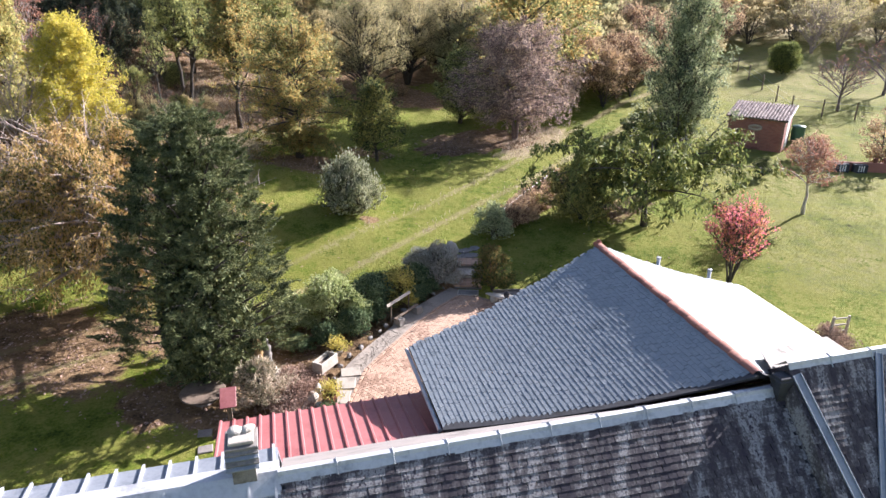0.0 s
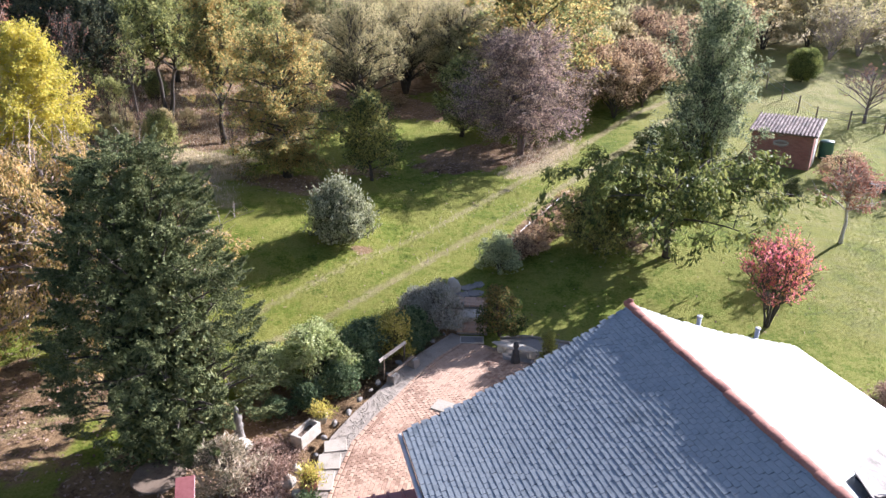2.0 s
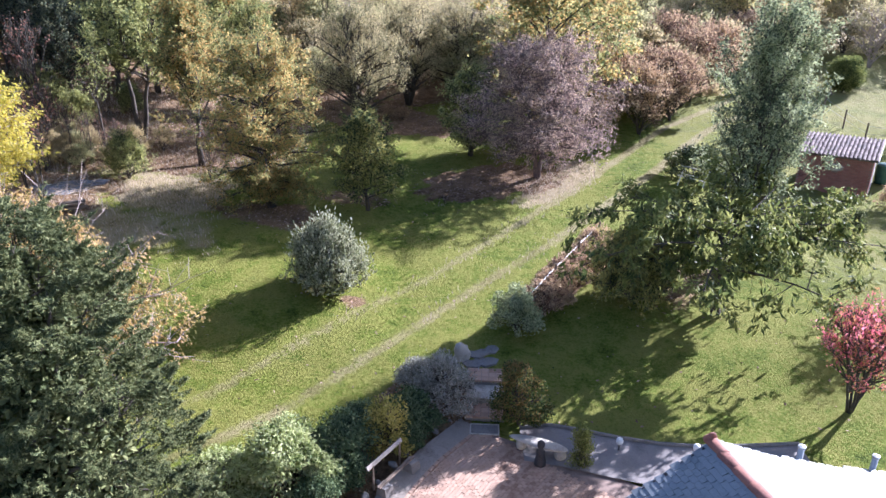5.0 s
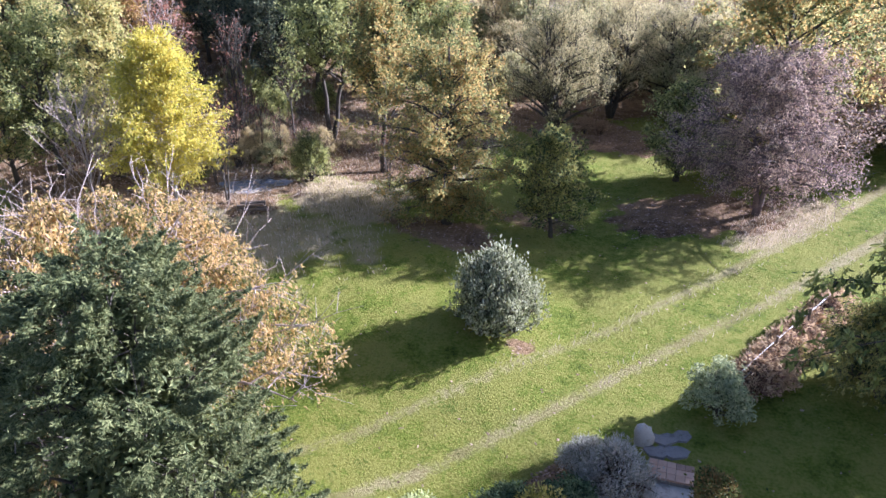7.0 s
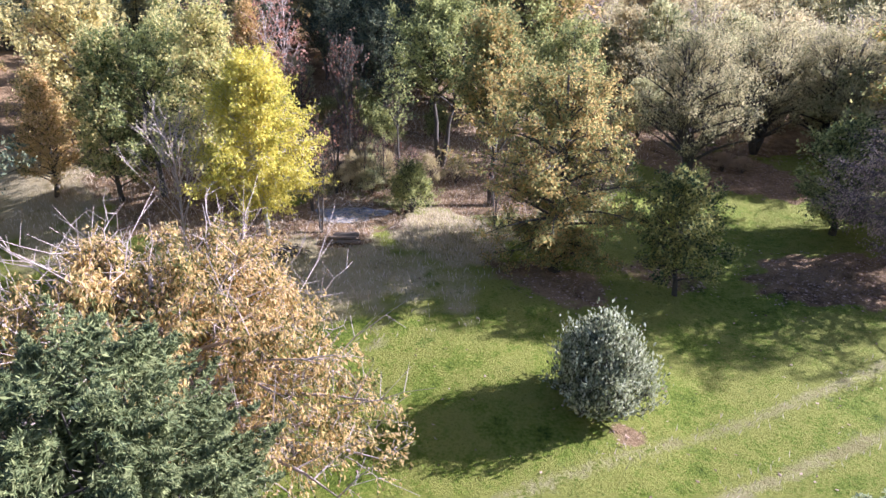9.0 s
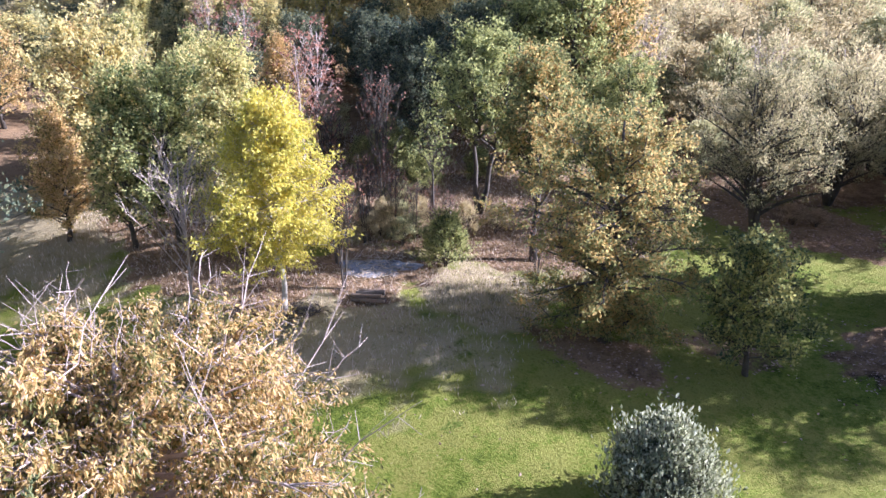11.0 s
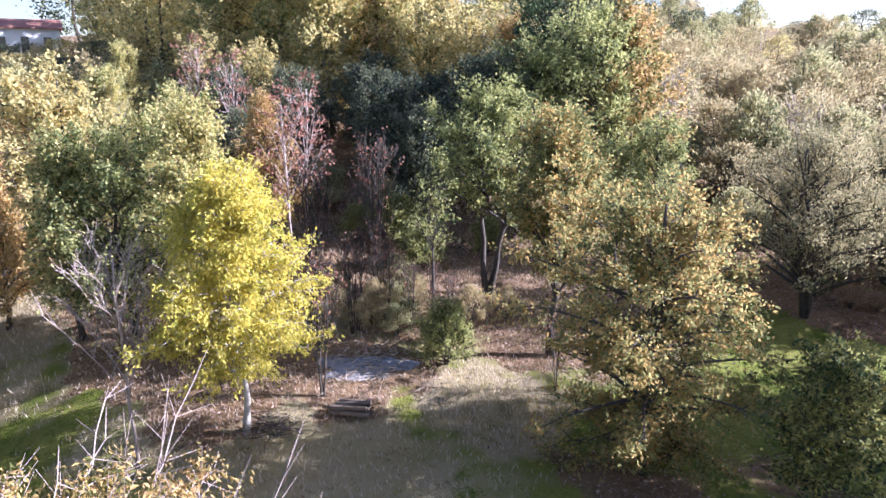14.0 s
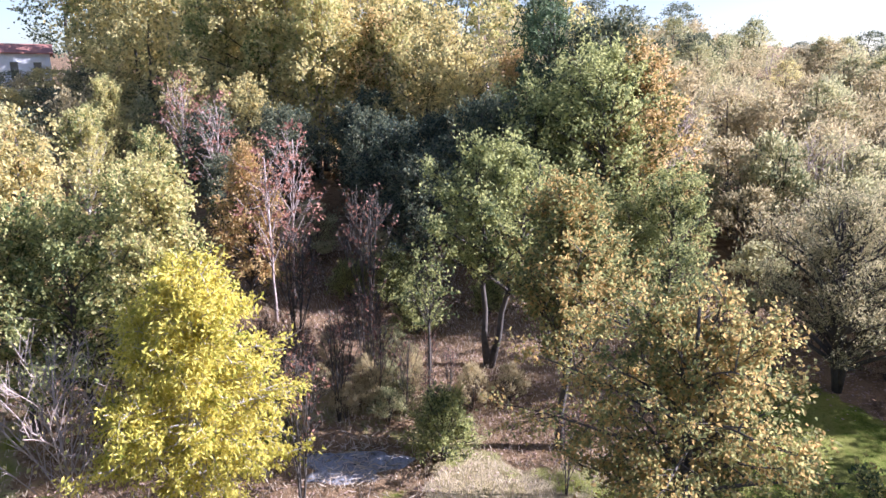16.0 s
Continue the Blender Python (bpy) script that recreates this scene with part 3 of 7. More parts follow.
def build_tree(seed, h, R, lo=0.25, env="oval", limbs=26, twigs=7, n=9000, size=0.13, aspect=0.6, trunk=0.16, spread=0.32, rise=0.18, hang=0.2, stems=1,
               gap=0.35, bare=0.0, sprays=False, skirt=0.0, inner=0.55, wig=0.14, flat=False, clumpy=0.78, clumps=0, shoots=0, fine=True, bough=0.0, pad=1.0, fill=0, limb_wood=True, ragged=0.16,
               sub=0, reach=0.30, lift=0.25, tuft=0.07, loose=0.25):
    """Wood and leaves of a tree or bush whose foot is at the origin.
    lo: where the crown begins, as a share of the height; rise: how far limbs climb; hang: how the leaves hang; gap: how much of the crown is open;
    bare: share of twigs that reach past the leaves; sprays: leaves lie in flat fans; inner: how deep leaves sit in the crown; sub: side branches to a limb, whose twigs then carry the leaves (reach: their length, lift: how they climb,
    tuft: how far leaves stand off a twig, loose: how uneven the limbs' lengths are)."""
    rs = np.random.RandomState(seed)
    wood, crown, anchors, ways = Geo(), Geo(), [], []
    e = ENV[env]
    lob = rs.rand(5) * 6.28
    ph = rs.rand(6, 3) * 6.28
    kk = rs.randn(6, 3) * (5.0 / (h + R))

    def lobes(az, f):
        return 1 + wig * (np.sin(2 * az + lob[0] + 3 * f) + 0.8 * np.sin(3 * az + lob[1] - 5 * f) + 0.7 * np.sin(5 * az + lob[2] + 9 * f))
    paths, side_pts = [], []
    for s in range(stems):
        a = 6.28 * s / stems + rs.rand()
        off = 0.0 if stems == 1 else 0.35 * R
        k = 8
        zz_ = np.linspace(0, 0.93 * h, k)
        bend = np.cumsum(rs.randn(k, 2) * 0.018 * h, axis=0) * (0.8 if trunk > 0.06 else 0.3)
        bend -= bend[0]
        px = bend[:, 0] + np.cos(a) * off * (zz_ / h) ** 0.8
        py = bend[:, 1] + np.sin(a) * off * (zz_ / h) ** 0.8
        p = np.stack([px, py, zz_], -1)
        rr = trunk / (stems ** 0.5) * (1 - 0.9 * zz_ / zz_[-1]) + 0.012
        rr[0] *= 1.35
        p[0, 2] = -0.25
        tube(wood, p, rr, 7)
        paths.append(p)
    for i in range(limbs):
        p = paths[i % stems]
        f = (i + rs.rand()) / limbs
        f0 = f * 0.82
        z0 = h * (lo + (1 - lo) * f0 * 0.9)
        if lo < 0.12:
            z0 = max(z0, 0.05 * h)
        z0 = min(z0, p[-1, 2])
        st = np.array([np.interp(z0, p[:, 2], p[:, 0]), np.interp(z0, p[:, 2], p[:, 1]), z0])
        az = 2.4 * i + rs.randn() * 0.25
        f1 = np.clip(f + rise * (1 - f) * (0.5 + rs.rand()) - skirt * 0.2 * rs.rand(), 0.02, 0.98)
        rad = R * float(e(f1)) * float(lobes(az, f1)) * ((0.82 + 0.22 * rs.rand()) if not sub else 1.0 - loose + 1.3 * loose * rs.rand())
        en = np.array([math.cos(az) * rad, math.sin(az) * rad, h * (lo + (1 - lo) * f1)])
        t = np.linspace(0, 1, 6)[:, None]
        mid = (st + en) / 2 + np.array([0, 0, 0.12 * rad * (1 if rise >= 0 else -0.5)]) + rs.randn(3) * 0.05 * rad
        q = (1 - t) ** 2 * st + 2 * t * (1 - t) * mid + t * t * en
        ln = np.linalg.norm(en - st)
        r0 = min(0.42 * trunk * (1.1 - 0.7 * f), 0.05 * ln + 0.01)
        if limb_wood:
            tube(wood, q, np.linspace(r0, 0.008, 6), 5, False)
        for w in range(sub):
            # a side branch with its own twigs
            tt = 0.22 + 0.78 * (w + rs.rand()) / sub
            b0 = (1 - tt) ** 2 * st + 2 * tt * (1 - tt) * mid + tt * tt * en
            d = (en - st) / (ln + 1e-6) * (0.35 + 0.5 * tt) + rand_dirs(rs, 1)[0] * np.array([0.85, 0.85, 0.6]) + np.array([0, 0, lift])
            d /= np.linalg.norm(d) + 1e-6
            L = min(R, ln + 0.3) * reach * (0.55 + 0.8 * rs.rand()) * (1.2 - 0.55 * tt) + 0.12
            bend = np.array([0, 0, -0.22 * hang * L])
            b1 = b0 + d * L + bend
            tube(wood, [b0, b0 + d * L * 0.55 + bend * 0.2, b1], [min(r0 * 0.6, 0.02) + 0.004, 0.010, 0.005], 3, False)
            side_pts.append((b0, b1, d))
        for w in range(twigs if not sub else 0):
            tt = 0.35 + 0.65 * (w + rs.rand()) / twigs
            b0 = (1 - tt) ** 2 * st + 2 * tt * (1 - tt) * mid + tt * tt * en
            d = (en - st) / (ln + 1e-6) * 0.6 + rand_dirs(rs, 1)[0] * 0.9 + np.array([0, 0, 0.25 if not hang else 0.25 - 0.4 * hang])
            L = ln * (0.16 + 0.2 * rs.rand()) * (1.25 if rs.rand() < bare else 1.0)
            b1 = b0 + d * L
            if fine and (w % 2 == 0 or bare):
                tube(wood, [b0, (b0 + b1) / 2 + rs.randn(3) * 0.05 * L, b1], [0.013 + 0.004 * h / 8, 0.008, 0.004], 3, False)
            m = 4
            for c in np.linspace(0.2, 1.0, m):
                anchors.append(b0 + (b1 - b0) * c)
                ways.append(d)
    if sub:
        S0, S1, SD = (np.array([q[k] for q in side_pts]) for k in range(3))
        m = len(S0) * twigs
        k = np.repeat(np.arange(len(S0)), twigs)
        c = 0.2 + 0.85 * rs.rand(m)[:, None]
        T0 = S0[k] + (S1 - S0)[k] * np.minimum(c, 1.0)
        TD = SD[k] * 0.55 + rand_dirs(rs, m) * 0.8 + np.array([0, 0, lift * 0.6 - 0.35 * hang])
        TL = np.linalg.norm(S1 - S0, axis=1)[k][:, None] * (0.25 + 0.35 * rs.rand(m, 1)) + 0.08
        T1 = T0 + TD * TL
        if fine:
            for a_, b_ in zip(T0[:: (1 if bare else 3)], T1[:: (1 if bare else 3)]):
                tube(wood, [a_, b_], [0.007, 0.004], 3, False)
        anchors, ways = list(T0), list(TD)
    A, Wd = np.array(anchors), np.array(ways)
    for i in range(shoots):
        b0 = A[rs.randint(len(A))]
        if b0[2] < h * (lo + 0.45 * (1 - lo)):
            continue
        d = np.array([b0[0] / R * 0.9 + rs.randn() * 0.5, b0[1] / R * 0.9 + rs.randn() * 0.5, 0.35 + 0.5 * rs.rand()])
        L = 1.0 + 1.6 * rs.rand()
        t = np.linspace(0, 1, 5)[:, None]
        q = b0 + d * L * t + np.concatenate([np.zeros((1, 3)), rs.randn(4, 3) * 0.06])
        tube(wood, q, np.linspace(0.017, 0.005, 5), 4, False)
        for c in range(5):
            b1 = q[1 + c % 3]
            tube(wood, [b1, b1 + (rand_dirs(rs, 1)[0] * 0.8 + d * 0.5) * L * 0.35], [0.009, 0.004], 3, False)
    if n and sub:
        full = rs.rand(m) < 1 - bare
        keep = np.flatnonzero(full) if full.any() else np.arange(m)
        wt = 0.3 + rs.rand(len(keep)) ** 2
        k = keep[rs.choice(len(keep), n, p=wt / wt.sum())]
        u = rs.rand(n, 1) ** 0.8
        P = T0[k] + (T1 - T0)[k] * u * 1.1 + rs.randn(n, 3) * tuft + np.array([0, 0, -0.3 * size * hang])
        P[:, 2] = np.maximum(P[:, 2], 0.04 + size * 0.3)
        D = TD[k] * 0.6 + rs.randn(n, 3) * 0.5 + np.array([0, 0, -1.2 * hang])
        leaves(crown, P, D, size, aspect, rs, face=(0, 0, 1.0) if flat else None)
    elif n:
        # leaves sit about the twigs, and as many again in clumps over the shell of the crown
        m1 = int(n * (1 - clumpy))
        k = rs.randint(0, len(A), m1)
        P1 = A[k] + rs.randn(m1, 3) * spread * np.array([1, 1, 0.75])
        D1 = Wd[k] * 0.5
        m2 = n - m1
        nc = clumps or max(40, int(5.5 * h * R * (1 - gap)))
        az, f = rs.rand(nc) * 6.283, 0.08 + 0.92 * rs.rand(nc) ** (0.85 if env != "egg" else 1.15)
        rr = e(f) * lobes(az, f) * (inner + (1.04 - inner) * rs.rand(nc) ** 0.5) * (1 + ragged * rs.rand(nc) ** 4)
        C = np.stack([np.cos(az) * rr * R, np.sin(az) * rr * R, h * (lo + (1 - lo) * f) * (1 + 0.3 * ragged * rs.rand(nc) ** 4)], -1)
        if limb_wood and not bough:
            # each clump hangs on the twig nearest to it
            near = A[np.array([np.argmin(((A - c) ** 2).sum(1)) for c in C])]
            off = C - near
            far_ = np.linalg.norm(off, axis=1)[:, None] + 1e-6
            C = near + off * np.minimum(1, (0.12 + 0.05 * R) / far_)
        rcf = 0.6 + 0.8 * rs.rand(nc)
        wt = (0.4 + rs.rand(nc) ** 1.5) * rcf ** 2
        k = rs.choice(nc, m2, p=wt / wt.sum())
        rad_ = C * np.array([1, 1, 0.0])
        rad_ = rad_ / (np.linalg.norm(rad_, axis=1)[:, None] + 1e-6)
        q = rand_dirs(rs, m2)
        if bough:
            # pointed boughs that reach outwards and taper
            way = rad_ * 0.75 + rs.randn(nc, 3) * 0.22 + np.array([0, 0, 0.5])
            ln_ = bough * (0.5 + 0.9 * rs.rand(nc))
            u = rs.rand(m2)
            P2 = C[k] + way[k] * (ln_[k] * u)[:, None] + q * (0.34 * bough * (1.05 - u))[:, None] * np.array([1, 1, 0.7])
            P2[:, 2] -= 0.12 * bough * u * u
            D2 = way[k] * 0.9 + q * 0.4
        else:
            # leaves lie over the upper side of each clump, so that gaps between clumps stay dark
            q[:, 2] = np.where(q[:, 2] < 0, q[:, 2] * 0.45, q[:, 2])
            rc = pad * (0.115 * R + 0.18) * rcf
            u = rs.rand(m2) ** 0.38
            P2 = C[k] + q * (rc[k] * u)[:, None] * np.array([1, 1, 0.9])
            D2 = q * 0.6 + rad_[k] * 0.5
        D2 = D2 / (np.linalg.norm(D2, axis=1)[:, None] + 1e-6)
        P, D = np.concatenate([P1, P2]), np.concatenate([D1, D2])
        P[:, 2] = np.maximum(P[:, 2], 0.04 + size * 0.3)
        D = D * 0.7 + rs.randn(len(P), 3) * 0.55 + np.array([0, 0, -1.4 * hang])
        if sprays:
            # each spray: a fan of three narrow leaflets
            for da in (-0.5, 0.0, 0.5):
                side = np.cross(D, [0, 0, 1.0])
                leaves(crown, P + side * da * size * 0.3, D + side * da * 0.9, size * (1.0 if da == 0 else 0.8), aspect, rs, 0.06, (0, 0, 1.0))
        else:
            leaves(crown, P, D, size, aspect, rs, face=(0, 0, 1.0) if flat else None)
    if fill:
        # older foliage deeper in, which closes the crown
        az, f = rs.rand(fill) * 6.283, rs.rand(fill)
        rr = R * e(f) * ((0.12 + 0.5 * rs.rand(fill) ** 0.6) if sprays else (0.3 + 0.48 * rs.rand(fill) ** 0.6))
        leaves(crown, np.stack([np.cos(az) * rr, np.sin(az) * rr, h * (lo + (1 - lo) * f * 0.94) + 0.1], -1), rand_dirs(rs, fill), size * 1.5, 0.6, rs)
    return wood, crown


def plant(name, label, category, at, leaf, bark=None, group="", turn=0.0, crown_name="crown", **kw):
    bark = bark or BARK
    wood, crown = build_tree(**kw)
    ob = thing(name, label, category, (at[0], at[1], g1(*at)), turn, group)
    part("trunk", wood, bark, ob, smooth=True)
    if kw.get("n", 1):
        part(crown_name, crown, leaf, ob)
    return ob


def again(ob, at, turn, scale, label=""):
    """Another of a plant, turned and of another size."""
    m = Matrix.LocRotScale((at[0], at[1], g1(*at) - 0.05), Euler((0, 0, turn)), Vector((scale[0], scale[0], scale[1])))
    c = copy_thing(ob, m)
    if label:
        c["label"] = label
    return c


# the large single trees
plant("yew_tree", "big dense dark green yew with drooping sprays on the lawn", "tree", (-7.4, 19.1), L_YEW, seed=11, h=8.3, R=2.62, lo=0.02, env="column", limbs=110, twigs=8, n=80500, size=0.115,
      aspect=0.2, trunk=0.3, spread=0.16, rise=0.12, hang=0.12, gap=0.1, sprays=True, inner=0.82, wig=0.06, clumps=640, bough=0.62, clumpy=0.97, ragged=0.12, fill=26000)
plant("cherry_tree", "broad old cherry with thinning orange-yellow autumn leaves and bare twig tips", "tree", (-12.7, 24.1), L_ORANGE, BARK_ROSY, seed=5, h=6.9, R=5.7, lo=0.17, env="dome", limbs=100, twigs=9, n=80000,
      size=0.125, aspect=0.4, trunk=0.32, rise=0.15, hang=0.75, bare=0.22, wig=0.1, shoots=150, sub=8, reach=0.25, lift=0.2, tuft=0.09, loose=0.28)
plant("oak_tree", "spreading oak turning olive, yellow and brown beside the lawn", "tree", (-8.3, 38.85), L_OAK, seed=21, h=7.9, R=3.05, lo=0.07, env="fan", limbs=70, twigs=9, n=44000, size=0.1, aspect=0.65,
      trunk=0.19, rise=0.02, hang=0.15, wig=0.2, sub=7, reach=0.3, lift=0.1, tuft=0.07, loose=0.46, skirt=0.5)
plant("young_oak", "small young oak with green and yellowing leaves", "tree", (-3.9, 39.7), L_YOUNGOAK, seed=22, h=4.6, R=1.65, lo=0.12, env="oval", limbs=36, twigs=7, n=12000, size=0.115, aspect=0.62, trunk=0.08, rise=0.1, hang=0.1, wig=0.2,
      sub=6, reach=0.34, tuft=0.08, loose=0.4)
plant("purple_plum_tree", "purple-leaved plum tree with thin dusky mauve foliage", "tree", (4.75, 45.0), L_PURPLE, BARK_PLUM, seed=31, h=7.8, R=4.1, lo=0.14, env="fan", limbs=100, twigs=10, n=50000, size=0.088, aspect=0.5, trunk=0.17,
      rise=0.08, wig=0.12, stems=2, hang=0.6, sub=9, reach=0.26, lift=0.2, tuft=0.08, loose=0.4, bare=0.12, skirt=0.6)
plant("evergreen_oak", "low dark evergreen tree behind the purple plum tree", "tree", (1.2, 48.6), L_GREENOAK, seed=32, h=5.0, R=1.5, lo=0.04, env="oval", limbs=40, twigs=7, n=12000, size=0.14, trunk=0.13, wig=0.18, rise=0.1, sub=6, reach=0.34, tuft=0.1)
plant("oleaster_bush", "large rounded silvery green bush with glossy leaves on the lawn", "bush", (-4.55, 32.0), L_SILVER, seed=41, h=2.3, R=1.55, lo=0.0, env="bell", limbs=90, twigs=8, n=17000, size=0.12, fill=2500, aspect=0.45,
      trunk=0.1, rise=0.15, hang=-0.5, stems=4, inner=0.7, wig=0.06, sub=6, reach=0.27, lift=0.85, tuft=0.06, loose=0.3)
plant("walnut_tree", "low spreading tree with long drooping green leaves on bent trunk", "tree", (9.65, 30.9), L_SUMAC, seed=51, h=4.3, R=4.8, lo=0.34, env="umbrella", limbs=24, twigs=7, n=11500, size=0.25, aspect=0.36, flat=True,
      trunk=0.15, rise=0.3, hang=0.45, wig=0.24, sub=7, reach=0.25, lift=0.05, tuft=0.1, loose=0.45)
plant("weeping_shrub", "rounded weeping shrub with fine dark olive foliage", "shrub", (6.7, 31.6), L_YOUNGOAK, seed=52, h=2.9, R=1.8, lo=0.0, env="dome", limbs=50, twigs=7, n=15000, size=0.12, aspect=0.35, trunk=0.08, hang=0.6, stems=3, sub=6, reach=0.3, tuft=0.07, fill=800)
plant("eucalyptus_tree", "tall slender grey-green eucalyptus with airy crown", "tree", (12.2, 35.1), L_EUCA, BARK, seed=53, h=10.2, R=2.0, lo=0.05, env="tall", limbs=70, twigs=8, n=36000, size=0.125, aspect=0.4, trunk=0.15,
      rise=0.35, hang=0.35, wig=0.2, sub=7, reach=0.36, lift=0.35, tuft=0.09, loose=0.4)
plant("spindle_bush", "bright crimson and orange autumn bush with thin stems", "bush", (11.75, 25.6), L_RED, BARK, seed=54, h=3.05, R=1.6, lo=0.16, env="vase", limbs=34, twigs=7, n=4300, size=0.09, aspect=0.5, trunk=0.07, rise=0.5,
      hang=0.0, stems=5, sub=6, reach=0.32, lift=0.8, tuft=0.05, loose=0.5, bare=0.25)
plant("russet_tree", "small slender tree with sparse russet leaves on the lawn", "tree", (17.85, 32.2), L_RUSSET, BARK_PALE, seed=55, h=3.5, R=1.15, lo=0.4, env="oval", limbs=26, twigs=6, n=2600, size=0.1, trunk=0.075, rise=0.4, hang=0.2, sub=5, reach=0.4, tuft=0.05, loose=0.35)
plant("acacia_tree", "bright yellow false acacia with slim pale trunk", "tree", (-17.84, 33.64), L_YELLOW, BARK_PALE, seed=61, h=7.5, R=2.05, lo=0.3, env="bell", limbs=72, twigs=9, n=40000, size=0.12, aspect=0.42, trunk=0.085,
      rise=0.02, hang=0.4, wig=0.13, sub=8, reach=0.3, lift=0.15, tuft=0.075, loose=0.3, skirt=0.4)
plant("bare_birch", "leafless pale young tree with fine upswept twigs", "tree", (-19.6, 31.45), L_YELGREEN, BARK_ROSY, seed=62, h=6.2, R=1.75, lo=0.28, env="vase", limbs=22, twigs=4, n=160, size=0.12, trunk=0.042, rise=0.55, hang=0.0, sub=5, reach=0.3, lift=0.6, bare=0.6)
plant("sallow_tree", "many-stemmed grey-green sallow with fine misty twigs", "tree", (-5.7, 52.5), L_WILLOW, seed=71, h=7.4, R=3.0, lo=0.1, env="oval", limbs=70, twigs=9, n=26000, size=0.12, aspect=0.32, trunk=0.24, rise=0.2, hang=0.05,
      stems=6, group="sallow trees", wig=0.12, sub=7, reach=0.28, lift=0.6, tuft=0.1, loose=0.25)
again(bpy.data.objects["sallow_tree"], (-3.0, 58.6), 2.0, (1.0, 0.95))
again(bpy.data.objects["sallow_tree"], (0.6, 60.6), 4.0, (1.1, 0.9))
plant("double_trunk_tree", "tall oak with paired dark trunks in the wood", "tree", (-16.85, 45.7), L_GREENOAK, seed=63, h=8.2, R=2.3, lo=0.34, env="oval", limbs=44, twigs=8, n=20000, size=0.13, trunk=0.17, stems=2, wig=0.2, rise=0.3, sub=6, reach=0.34, tuft=0.09, loose=0.35)
plant("thin_sapling", "thin young tree with few leaves", "tree", (-17.25, 42.3), L_GREENOAK, seed=64, h=5.2, R=0.8, lo=0.45, env="oval", limbs=18, twigs=5, n=700, size=0.14, trunk=0.05, rise=0.4, sub=4, reach=0.5, group="saplings")
plant("holly_bush", "loose green bush at the wood's edge", "bush", (-15.3, 40.1), L_GREENOAK, seed=65, h=1.9, R=0.95, lo=0.0, env="dome", limbs=36, twigs=6, n=6000, size=0.12, aspect=0.4, trunk=0.05, stems=3, hang=0.0, sub=5, reach=0.4, lift=0.6, tuft=0.06, group="holly bushes")
for x_, y_, s_ in ((-20.4, 46.2, 0.9), (-22.6, 47.6, 1.1), (-19.0, 49.6, 0.8), (-24.5, 46.8, 0.8)):
    again(bpy.data.objects["holly_bush"], (x_, y_), x_, (s_, s_))
plant("slender_oak", "slim dark-trunked oak with thin yellowing leaves", "tree", (-12.7, 42.8), L_OAK, BARK, seed=66, h=8.1, R=2.0, lo=0.26, env="oval", limbs=44, twigs=8, n=21000, size=0.12, trunk=0.13, rise=0.4, wig=0.2, sub=6, reach=0.36, tuft=0.09, loose=0.38)
plant("tall_oak", "tall olive and yellow oak behind the purple plum tree", "tree", (6.2, 50.8), L_OAK, seed=33, h=13.0, R=4.0, lo=0.1, env="oval", limbs=44, twigs=8, n=20000, size=0.18, trunk=0.22, spread=0.35, wig=0.2, fill=5000)


# ---- woods and scrub behind the garden ----
rw = np.random.RandomState(77)
protos = {}


def proto(key, *a, **kw):
    protos[key] = plant(*a, **kw)


G_W, G_S = "trees of the wood", "scrub on the slope"
proto("ash", "ash_tree", "slender ash with yellow-green thinning leaves", "tree", (-22.5, 36.2), L_YELGREEN, BARK, G_W, seed=101, h=8.0, R=1.7, lo=0.08, env="bell", limbs=44, twigs=7, n=12000, size=0.14, trunk=0.1, rise=0.12, hang=0.15, sub=5, reach=0.4, tuft=0.09, loose=0.4)
proto("dark", "dark_oak", "tall dark green oak of the wood", "tree", (-18.6, 61.0), L_DARKOAK, BARK, G_W, seed=102, h=12.0, R=3.6, lo=0.22, env="oval", limbs=54, twigs=7, n=10000, size=0.23, trunk=0.22, rise=0.3, hang=0.1, sub=5, reach=0.32, tuft=0.16, loose=0.35, fine=False)
proto("olive", "hillside_oak", "full oak with olive and golden leaves", "tree", (-33, 66), L_RISE, BARK, G_W, seed=103, h=12.0, R=3.8, lo=0.06, env="oval", limbs=50, twigs=6, n=9000, size=0.27, trunk=0.22, fine=False, rise=0.12, sub=5, reach=0.34, tuft=0.18, loose=0.35)
proto("gold", "golden_tree", "tree in full golden-brown autumn leaf", "tree", (-15.0, 57.2), L_ORANGE, BARK, G_W, seed=104, h=11.0, R=3.0, lo=0.1, env="bell", limbs=50, twigs=7, n=12000, size=0.2, trunk=0.17, rise=0.12, hang=0.2, fine=False, sub=5, reach=0.36, tuft=0.14, loose=0.35)
proto("yg", "poplar_tree", "tall poplar with yellow-green autumn leaves", "tree", (-38, 60), L_YELGREEN, BARK_PALE, G_W, seed=105, h=13.0, R=2.6, lo=0.06, env="tall", limbs=50, twigs=6, n=9000, size=0.25, trunk=0.18, rise=0.5, fine=False, sub=5, reach=0.36, tuft=0.16, loose=0.4)
proto("green", "green_oak", "fresh grey-green oak of the wood", "tree", (-16.5, 54.8), L_GREENOAK, BARK, G_W, seed=113, h=11.0, R=3.0, lo=0.16, env="oval", limbs=50, twigs=7, n=13000, size=0.18, trunk=0.18, wig=0.2, rise=0.12, fine=False, sub=5, reach=0.36, tuft=0.14, loose=0.38)
proto("pine", "pine_tree", "tall dark blue-green pine", "tree", (-24.5, 66.0), L_DEEP, BARK, G_W, seed=106, h=14.0, R=2.7, lo=0.2, env="egg", limbs=44, twigs=7, n=9500, size=0.3, aspect=0.25, trunk=0.2, spread=0.35, hang=-0.1, gap=0.35)
